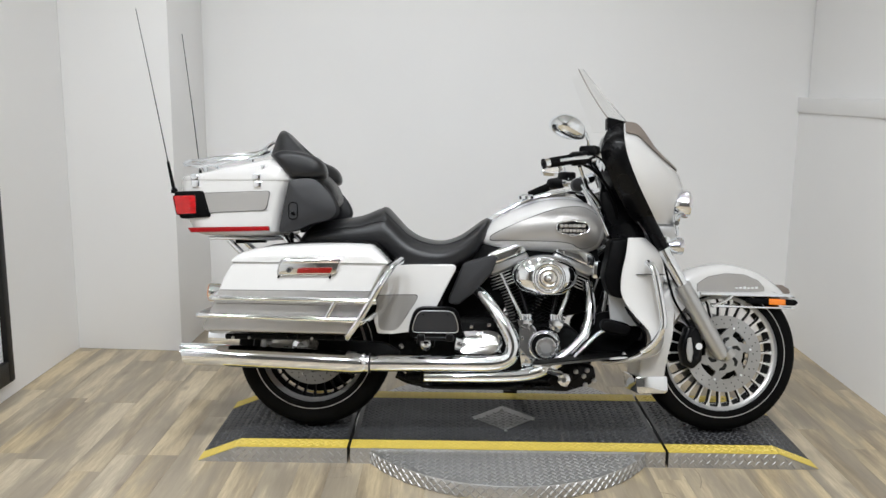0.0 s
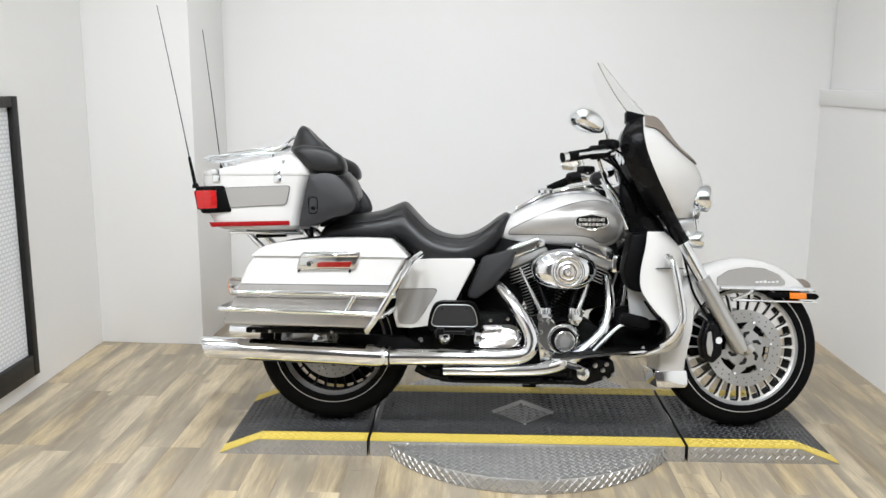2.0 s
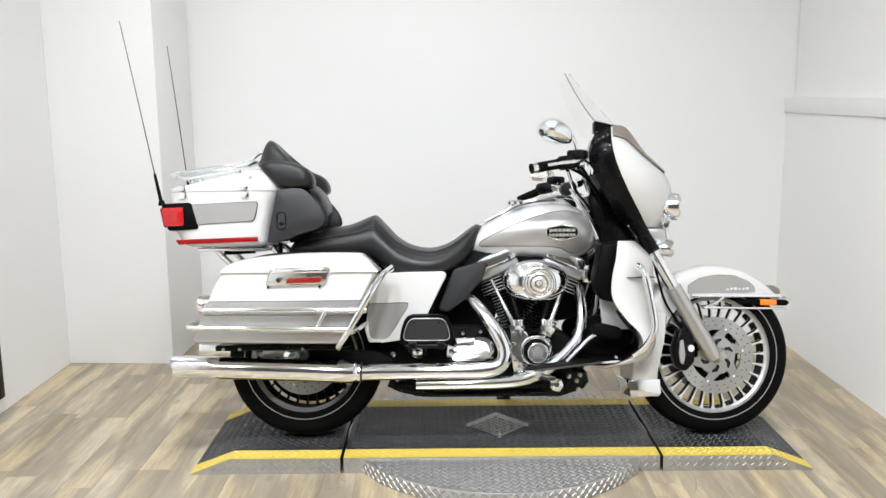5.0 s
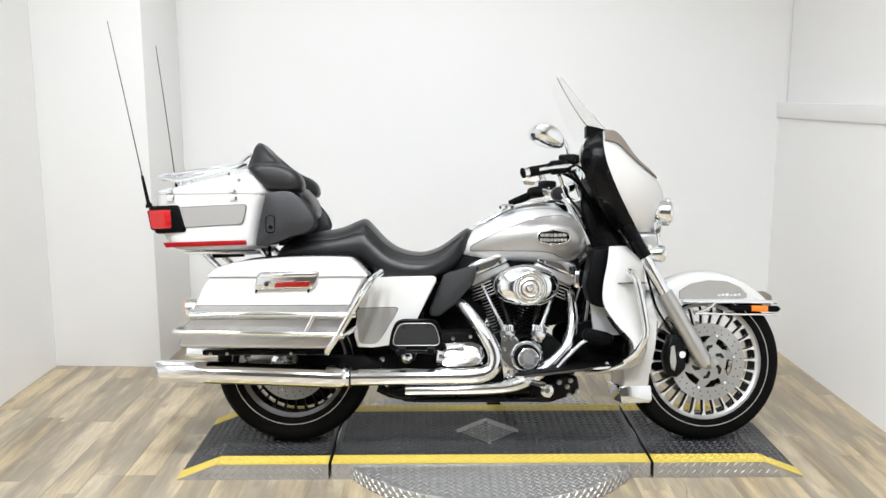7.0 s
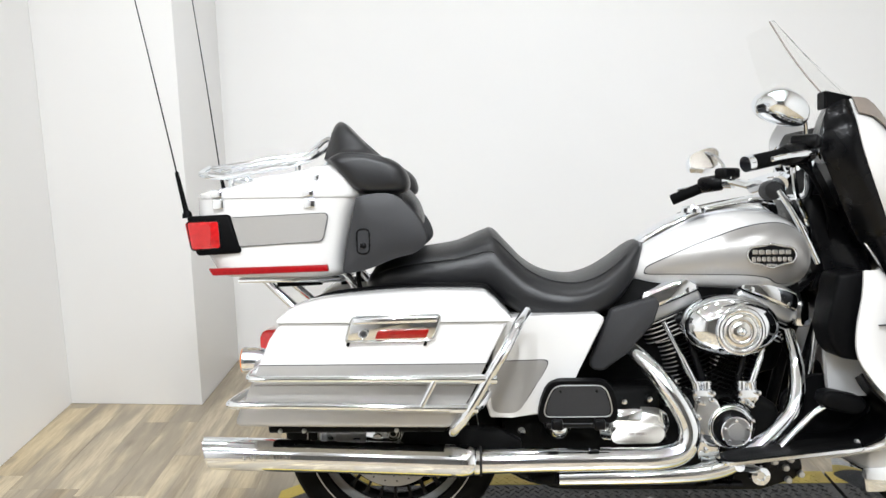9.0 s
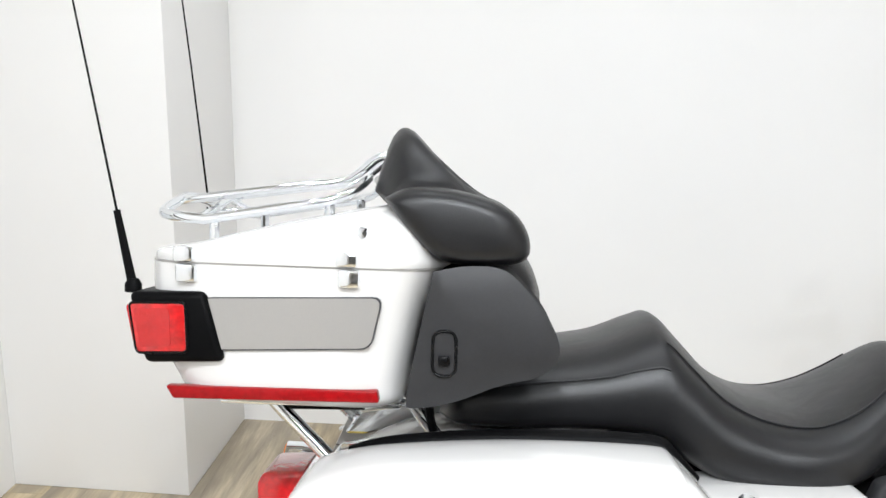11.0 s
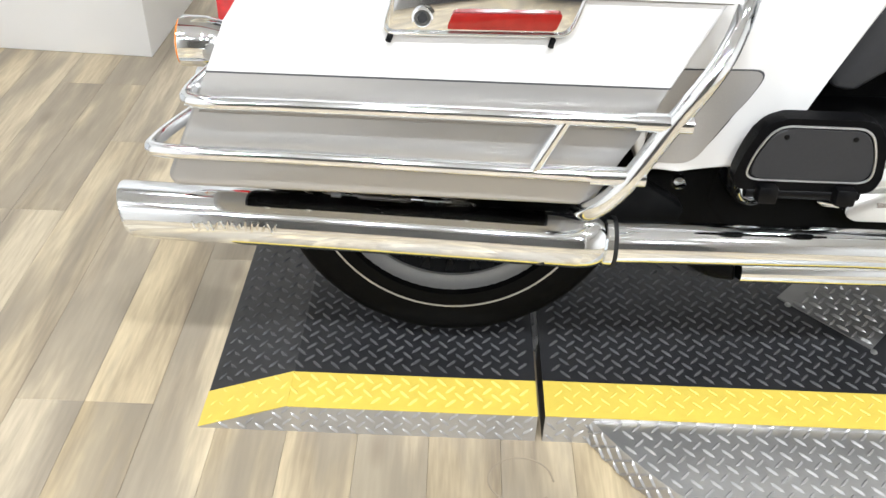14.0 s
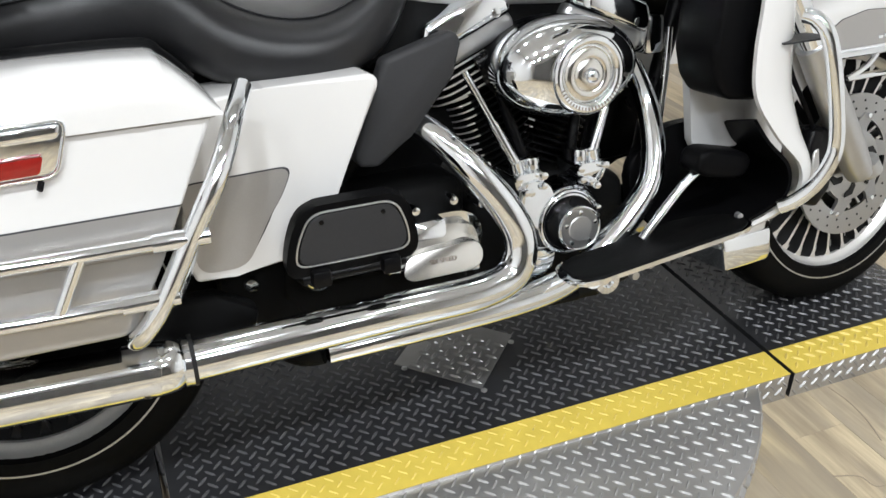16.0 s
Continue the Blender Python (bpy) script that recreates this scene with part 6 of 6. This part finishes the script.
# exhaust
bike_part("rear_header_shield", tube([(-0.115, -0.165, 0.535), (-0.085, -0.20, 0.508), (-0.045, -0.235, 0.46), (0.0, -0.255, 0.395), (0.022, -0.262, 0.335), (0.005, -0.265, 0.285), (-0.06, -0.27, 0.266), (-0.20, -0.272, 0.265), (-0.52, -0.275, 0.263)], [0.020, 0.022, 0.0245, 0.0265, 0.0275, 0.0285, 0.0295, 0.030, 0.032], 7, 28), CHROME, "curved chrome exhaust shield below the rear cylinder")
muf_bm = tube([(-1.187, -0.285, 0.290), (-1.182, -0.285, 0.290), (-0.90, -0.282, 0.280), (-0.60, -0.277, 0.267), (-0.56, -0.276, 0.265), (-0.535, -0.276, 0.264), (-0.52, -0.275, 0.263)], [0.040, 0.0415, 0.0415, 0.0425, 0.042, 0.038, 0.028], 5, 32)


def slashed(bm):
    """Cut the outlet at a slant, its upper lip the longer."""
    for v in bm.verts:
        if v.co.x < -1.12:
            v.co.x -= 0.34 * (v.co.z - 0.29) * min(1.0, (-1.12 - v.co.x) / 0.05)
    return bm


muf = bike_part("muffler", slashed(muf_bm), CHROME, "long chrome muffler with a slanted outlet below the saddlebag")
# near-black plug stands for the shaded outlet
bike_part("muffler_tip_bore", slashed(tube([(-1.1885, -0.285, 0.290), (-1.172, -0.284, 0.2895)], 0.036, 1, 28, False)), HOLESHADE, "", 35, muf)
bike_part("muffler_clamp", tube([(-0.527, -0.276, 0.264), (-0.515, -0.275, 0.263)], 0.0365, 1, 28, False), CHROME, "dark-edged clamp round the pipe", 35, muf)
# near-black ring stands for the shade in the clamp's gap
bike_part("clamp_gap", tube([(-0.514, -0.275, 0.263), (-0.508, -0.275, 0.263)], 0.0375, 1, 28, False), HOLESHADE, "", 35, muf)
script = random.Random(3)
for k in range(15):
    lean, tall = script.uniform(-35, 25), script.uniform(0.004, 0.0085)
    bike_part("script_bar", moved(box(-0.0016, 0.0016, -0.0016, 0.0016, -tall, tall, 0.0008, 1), pose(-1.105 + k * 0.0082, -0.3262, 0.2885 + script.uniform(-0.002, 0.002), 0, lean, 0)), BRIGHT, "", 35, muf)
fe = bike_part("front_header_shield", tube([(0.318, -0.12, 0.565), (0.322, -0.165, 0.50), (0.318, -0.195, 0.430), (0.300, -0.212, 0.372), (0.258, -0.218, 0.322), (0.205, -0.222, 0.278), (0.15, -0.23, 0.245), (0.08, -0.235, 0.222), (-0.05, -0.24, 0.213), (-0.31, -0.245, 0.209)], [0.019, 0.020, 0.0215, 0.0225, 0.0235, 0.024, 0.0245, 0.0245, 0.023, 0.019], 7, 24), CHROME, "chrome exhaust pipe from the front cylinder")
bike_part("pipe_end", tube([(-0.315, -0.243, 0.208), (-0.345, -0.225, 0.203), (-0.37, -0.18, 0.20)], 0.017, 3, 20), WRINKLE, "", 35, fe)
bike_part("far_muffler", tube([(-1.240, 0.285, 0.290), (-1.235, 0.285, 0.290), (-0.90, 0.282, 0.280), (-0.575, 0.277, 0.266), (-0.52, 0.275, 0.263), (-0.40, 0.20, 0.22)], [0.040, 0.0415, 0.0415, 0.0415, 0.033, 0.03], 4, 28), CHROME, "chrome muffler on the far side")
bike_part("centre_stand_bar", tube([(-0.33, -0.12, 0.165), (-0.28, -0.13, 0.155), (0.0, -0.14, 0.156), (0.19, -0.15, 0.158)], 0.0115, 3), BLACK, "black lower frame rail")
bike_part("side_stand", tube([(0.20, 0.17, 0.19), (0.12, 0.27, 0.10), (0.06, 0.345, 0.062)], [0.013, 0.012, 0.012], 4), BLACK, "black side stand leg")
bike_part("stand_foot", moved(box(-0.03, 0.03, -0.03, 0.03, -0.006, 0.006, 0.003), pose(0.055, 0.352, 0.057, 9, 0, 0)), BLACK, "")

# tail
tail = bike_part("tail_lamp", prism([(-1.040, 0.578), (-1.110, 0.574), (-1.121, 0.556), (-1.118, 0.49), (-1.04, 0.48)], -0.062, 0.062, 0.010, 3), TAILRED, "red tail lamp on the rear mudguard")
bike_part("lamp_base", prism([(-1.045, 0.574), (-1.018, 0.57), (-1.02, 0.485), (-1.05, 0.48)], -0.07, 0.07, 0.006, 2), CHROME, "", 35, tail)
bike_part("signal_bar", tube([(-1.075, -0.20, 0.515), (-1.06, -0.10, 0.52), (-1.055, 0.0, 0.52), (-1.06, 0.10, 0.52), (-1.075, 0.20, 0.515)], 0.011, 4), CHROME, "chrome bar that carries the rear signals")
for s in (-1, 1):
    sg = bike_part("rear_signal", lathe([(0.0, -1.050), (0.016, -1.054), (0.030, -1.072), (0.035, -1.097), (0.0355, -1.128), (0.033, -1.129)], (0.0, s * 0.205, 0.515), "x", 28), CHROME, "chrome bullet rear turn signal")
    bike_part("lens", lathe([(0.034, -1.1275), (0.0325, -1.131), (0.025, -1.134), (0.0, -1.1355)], (0.0, s * 0.205, 0.515), "x", 28), AMBER, "amber signal lens", 35, sg)
    bike_part("box_support", tube([(-1.105, s * 0.115, 0.742), (-1.06, s * 0.12, 0.695), (-0.985, s * 0.13, 0.625), (-0.965, s * 0.135, 0.60)], 0.0115, 4), CHROME, "chrome strut under the luggage box")
    bike_part("box_support", tube([(-0.93, s * 0.14, 0.742), (-0.87, s * 0.145, 0.735), (-0.83, s * 0.15, 0.69), (-0.79, s * 0.15, 0.64)], 0.0105, 4), CHROME, "chrome strut under the luggage box")
    bike_part("support_rail", tube([(-1.14, s * 0.115, 0.738), (-1.0, s * 0.12, 0.737), (-0.87, s * 0.13, 0.737)], 0.009, 2), CHROME, "chrome rail under the luggage box")
    bike_part("fender_strut", prism([(-1.0, 0.60), (-0.97, 0.645), (-0.80, 0.668), (-0.60, 0.68), (-0.60, 0.655), (-0.82, 0.64), (-0.96, 0.60)], s * 0.10, s * 0.125, 0.005, 1), CHROME, "chrome strut along the rear mudguard")
bike_part("box_tray", box(-1.15, -0.87, -0.17, 0.17, 0.716, 0.728, 0.004), CHROME, "flat chrome tray under the luggage box")
bike_part("gas_strut", tube([(-1.05, -0.13, 0.712), (-0.93, -0.14, 0.717)], 0.011, 1, 12, False), PLASTIC, "black gas strut under the luggage box")
bike_part("gas_strut_rod", tube([(-0.93, -0.14, 0.717), (-0.84, -0.145, 0.724)], 0.0055, 1, 10, False), CHROME, "")
bike_part("wire_loom", tube([(-0.83, -0.15, 0.745), (-0.825, -0.16, 0.70), (-0.81, -0.15, 0.66), (-0.77, -0.14, 0.64)], 0.007, 4, 8), PLASTIC, "black wiring loop under the luggage box")
for s, top in ((-1, (-1.423, -0.25, 1.60)), (1, (-1.372, 0.25, 1.60))):
    an = bike_part("antenna", tube([(-1.268, s * 0.25, 0.915), (-1.292, s * 0.25, 1.02)], [0.0075, 0.0055], 1, 10, False), RUBBER, "thin black whip antenna")
    bike_part("whip", tube([(-1.292, s * 0.25, 1.02), ((-1.292 + top[0]) / 2 + 0.003, s * 0.25, 1.30), top], [0.0021, 0.0017, 0.0013], 2, 8), PLASTIC, "", 35, an)
    bike_part("antenna_foot", lathe([(0.013, 0.0), (0.013, 0.012), (0.008, 0.02), (0.0, 0.02)], (-1.266, s * 0.25, 0.900), "z", 14), PLASTIC, "", 35, an)

for ob in BIKE.children:
    if ob.name.split(".")[0] == "antenna":
        narrowed(ob)
        ob.matrix_local = pose(0, 0, -0.010)

# ---------------------------------------------------------------- turntable stand
PT = 0.060


def treads(spots, lift, size=0.0138, half=0.0034):
    """Raised lozenges of diamond plate: rows of matrices, each one lens of six base corners and a ridge."""
    vs, fs = [], []
    for m in spots:
        k = len(vs)
        base = [(-size, 0, -0.001), (-size * 0.45, half, -0.001), (size * 0.45, half, -0.001), (size, 0, -0.001), (size * 0.45, -half, -0.001), (-size * 0.45, -half, -0.001),
                (-size * 0.5, 0, lift), (size * 0.5, 0, lift)]
        vs += [m @ Vector(q) for q in base]
        for f in ((0, 5, 6), (0, 6, 1), (1, 6, 7, 2), (2, 7, 3), (3, 7, 4), (4, 7, 6, 5)):
            fs.append([k + i for i in f])
    me = bpy.data.meshes.new("tread")
    me.from_pydata(vs, [], fs)
    return me


def tread_spots(inside, x0, x1, y0, y1, z, step=0.0215, zfn=None):
    """The basket weave of diamond plate: a lattice at 45 degrees whose lozenges lie along its two ways in turn."""
    out, c = [], math.sqrt(0.5)
    n = int((x1 - x0 + y1 - y0) / step) + 4
    cx, cy = (x0 + x1) / 2, (y0 + y1) / 2
    for i in range(-n, n + 1):
        for j in range(-n, n + 1):
            x, y = cx + (i - j) * step * c, cy + (i + j) * step * c
            if x0 <= x <= x1 and y0 <= y <= y1 and inside(x, y):
                zz = zfn(x, y) if zfn else z
                out.append(Matrix.Translation((x, y, zz)) @ Matrix.Rotation(radians(45 if (i + j) % 2 else -45), 4, "Z"))
    return out


def tread_part(spots, mat, parent, label, lift=0.0032):
    me = treads(spots, lift)
    me.materials.append(mat)
    ob = new("tread", me)
    ob.parent = parent
    return tagged(ob, label, "", "", "stuff")


def ramp_z(x, y):
    return PT if abs(x) < 1.005 else PT * (1 - (abs(x) - 1.005) / 0.152)


def stand_section(name, x0, x1, label):
    """One length of the stand: a folded plate body with yellow edge stripes."""
    st = thing(name, pose(0, 0, 0), label, "ramp" if abs(x0 + x1) > 0.5 else "platform")
    xs = sorted({x0, x1, *([1.005] if x0 < 1.005 < x1 else []), *([-1.005] if x0 < -1.005 < x1 else [])})
    prof = [(x, ramp_z(x, 0)) for x in xs] + [(x1, 0.0), (x0, 0.0)]
    prof = [(x, max(z, 0.002)) if i < len(xs) else (x, z) for i, (x, z) in enumerate(prof)]
    body = prism(prof, -0.308, 0.308)
    bmesh.ops.recalc_face_normals(body, faces=body.faces)
    # end faces go black: the shade of the gap between sections, as colour
    for f in body.faces:
        f.material_index = 1 if abs(f.normal.x) > 0.9 else 0
    part("plate_body", body, [PLATES, PLATEB], st, "bare diamond plate body of the stand, its ends black as gap shade", 0)
    for nm, ya, yb, mt, lb in (("top_paint", -0.231, 0.231, PLATEB, "black painted deck"), ("edge_stripe", -0.309, -0.231, YELLOW, "yellow edge stripe"), ("edge_stripe", 0.231, 0.309, YELLOW, "yellow edge stripe")):
        bm = bmesh.new()
        for xa, xb in zip(xs, xs[1:]):
            v = [bm.verts.new((x, y, max(ramp_z(x, y), 0.002) + 0.0015)) for x, y in ((xa, ya), (xb, ya), (xb, yb), (xa, yb))]
            bm.faces.new(v)
        bmesh.ops.recalc_face_normals(bm, faces=bm.faces)
        bmesh.ops.solidify(bm, geom=bm.faces[:], thickness=0.0014)
        part(nm, bm, mt, st, lb, 0)
    mx = lambda x, y: x0 + 0.012 < x < x1 - 0.012
    zf = lambda x, y: max(ramp_z(x, y), 0.002) + 0.0016
    dia = lambda x, y: abs(x - 0.003) + abs(y + 0.012) < 0.139
    tread_part(tread_spots(lambda x, y: mx(x, y) and abs(y) < 0.226 and not dia(x, y), x0, x1, -0.245, 0.245, PT, zfn=zf), TREADB, st, "rubbed black treads")
    tread_part(tread_spots(lambda x, y: mx(x, y) and 0.236 < abs(y) < 0.302, x0, x1, -0.299, 0.299, PT, zfn=zf), YELLOWT, st, "scuffed yellow treads")
    side = []
    for i in range(int((x1 - x0) / 0.0152)):
        for j in range(4):
            x, z = x0 + 0.012 + i * 0.0152, 0.009 + j * 0.0140
            if (i + j) % 2 == 0 and z < ramp_z(x, 0) - 0.007:
                side.append(Matrix.Translation((x, -0.308, z)) @ Matrix.Rotation(radians(90), 4, "X") @ Matrix.Rotation(radians(45 if j % 2 else -45), 4, "Z"))
    if side:
        tread_part(side, TREADS, st, "bright treads on the folded side")
    return st


stand_section("ramp_section", -1.157, -0.599, "rear wheel ramp of black diamond plate with yellow edges")
mid_stand = stand_section("centre_section", -0.587, 0.587, "centre deck of black diamond plate with yellow edges")
stand_section("ramp_section", 0.599, 1.157, "front wheel ramp of black diamond plate with yellow edges")
bm = prism([(-0.127, -0.012), (0.004, -0.146), (0.133, -0.012), (0.004, 0.122)], 0, 0.004)
dia_plate = part("diamond_plate", moved(bm, Matrix.Translation((0, 0, PT + 0.0025)) @ Matrix.Rotation(radians(90), 4, "X") @ Matrix.Translation((0, -0.002, 0))), PLATED, mid_stand, "bare metal diamond shaped cover plate", 0)
tread_part(tread_spots(lambda x, y: abs(x - 0.003) + abs(y + 0.012) < 0.112, -0.13, 0.13, -0.14, 0.12, PT + 0.0055), TREADD, dia_plate, "dull treads")
for x, y in ((-0.114, -0.012), (0.12, -0.012), (0.004, -0.132), (0.004, 0.108)):
    part("screw", lathe([(0.006, 0.0), (0.006, 0.002), (0.003, 0.0035), (0.0, 0.0035)], (x, y, PT + 0.0052), "z", 12), SATIN, dia_plate)

table = thing("turntable_disc", pose(0, 0, 0), "round bare diamond plate turntable under the stand", "turntable")
part("disc", lathe([(0.0, 0.0), (0.595, 0.0), (0.597, 0.004), (0.597, 0.050), (0.595, 0.0535), (0.0, 0.0535)], (0, 0, 0), "z", 128), PLATES, table, "bare diamond plate disc", 30)
tread_part(tread_spots(lambda x, y: x * x + y * y < 0.585 ** 2 and abs(y) > 0.314, -0.6, 0.6, -0.6, 0.6, 0.0535), TREADS, table, "bright treads on the disc")
rimspots = []
for k in range(220):
    for j in range(3):
        a = 2 * math.pi * k / 220
        rimspots.append(Matrix.Rotation(a, 4, "Z") @ Matrix.Translation((0.597, 0, 0.010 + 0.0165 * j)) @ Matrix.Rotation(radians(90), 4, "Y") @ Matrix.Rotation(radians(45 if (k + j) % 2 else -45), 4, "Z"))
tread_part(rimspots, TREADS, table, "bright treads round the disc edge")

# ---------------------------------------------------------------- framed panel on the side wall
panel = thing("framed_panel", pose(XL, 0, 0), "dark framed white perforated panel hung on the side wall", "wall panel")
F0, F1, Z0, Z1 = -0.60, 0.340, 0.083, 1.316
part("frame_stile", box(0.0, 0.035, F0, F0 + 0.055, Z0, Z1, 0.004), FRAMEP, panel)
part("frame_stile", box(0.0, 0.035, F1 - 0.046, F1, Z0, Z1, 0.004), FRAMEP, panel)
part("frame_rail", box(0.0, 0.034, F0 + 0.055, F1 - 0.046, Z0, Z0 + 0.098, 0.004), FRAMEP, panel)
part("frame_rail", box(0.0, 0.034, F0 + 0.055, F1 - 0.046, Z1 - 0.046, Z1, 0.004), FRAMEP, panel)
part("sheet", box(0.001, 0.012, F0 + 0.05, F1 - 0.05, Z0 + 0.09, Z1 - 0.042), PANELP, panel, "white perforated sheet", 0)

# ---------------------------------------------------------------- floor planks
PW = 0.118
rng = random.Random(7)
cache = {}


def plank(x, y0, y1):
    key = round(y1 - y0, 2)
    if key not in cache:
        w, l = PW / 2 - 0.0002, (y1 - y0) / 2 - 0.0002
        me = bpy.data.meshes.new("plank")
        e = 0.0005
        me.from_pydata([(-w, -l, -0.008), (w, -l, -0.008), (w, l, -0.008), (-w, l, -0.008), (-w, -l, -e), (w, -l, -e), (w, l, -e), (-w, l, -e),
                        (-w + e, -l + e, 0), (w - e, -l + e, 0), (w - e, l - e, 0), (-w + e, l - e, 0)], [],
                       [(0, 1, 5, 4), (1, 2, 6, 5), (2, 3, 7, 6), (3, 0, 4, 7), (4, 5, 9, 8), (5, 6, 10, 9), (6, 7, 11, 10), (7, 4, 8, 11), (8, 9, 10, 11)])
        me.materials.append(WOOD)
        cache[key] = me
    ob = new("plank", cache[key])
    ob.parent = floor
    ob.location = (x, (y0 + y1) / 2, 0)


x = XL + PW / 2
while x < XR + 0.05:
    y = 1.64 - rng.choice((0.3, 0.45, 0.6, 0.75, 0.9, 1.05))
    plank(x, y, 1.64)
    while y > YF:
        ln = rng.choice((0.6, 0.8, 1.0)) if y > -1.9 else 2.4
        plank(x, max(y - ln, YF), y)
        y -= ln
    x += PW


# ---------------------------------------------------------------- ceiling lamps
first = None
for lx, ly in LAMPS:
    if first is None:
        first = thing("ceiling_downlight", pose(lx, ly, H), "round white recessed ceiling lamp", "ceiling lamp", "ceiling lamps")
        part("trim_ring", lathe([(0.09, 0.0), (0.125, 0.0), (0.125, -0.012), (0.115, -0.024), (0.09, -0.020)], (0, 0, 0), "z", 32), WHITE, first, "", 40)
        part("diffuser", lathe([(0.0, -0.006), (0.088, -0.006), (0.089, 0.0)], (0, 0, 0), "z", 32), DIFFUSER, first, "", 40)
    else:
        copy_thing(first, pose(lx, ly, H))

# scuffs left on the floor in front of the stand
SCUFF = plain("dark_floor_scuff", (0.27, 0.22, 0.16), 0.5, 0, 0, 0.3, 40)


def scuff(pts, width, label):
    """A worn line on the planks: a narrow ribbon a hair above them."""
    bm = tube(pts, width, 5, 8)
    for v in bm.verts:
        v.co.z = max(-0.001, v.co.z) * 0.25 + 0.0004
    return part("scuff_mark", bm, SCUFF, floor, label)


scuff([(-0.625 + 0.052 * math.cos(a * 0.62), -0.39 + 0.045 * math.sin(a * 0.62), 0.0) for a in range(10)], 0.0016, "faint round scuff on the planks")
scuff([(0.695, -0.313, 0.0), (0.700, -0.365, 0.0), (0.692, -0.42, 0.0), (0.674, -0.474, 0.0)], 0.0018, "thin curved scuff on the planks")
scuff([(0.52, -0.512, 0.0), (0.565, -0.530, 0.0), (0.575, -0.560, 0.0), (0.62, -0.565, 0.0)], 0.0018, "short crooked scuff on the planks")
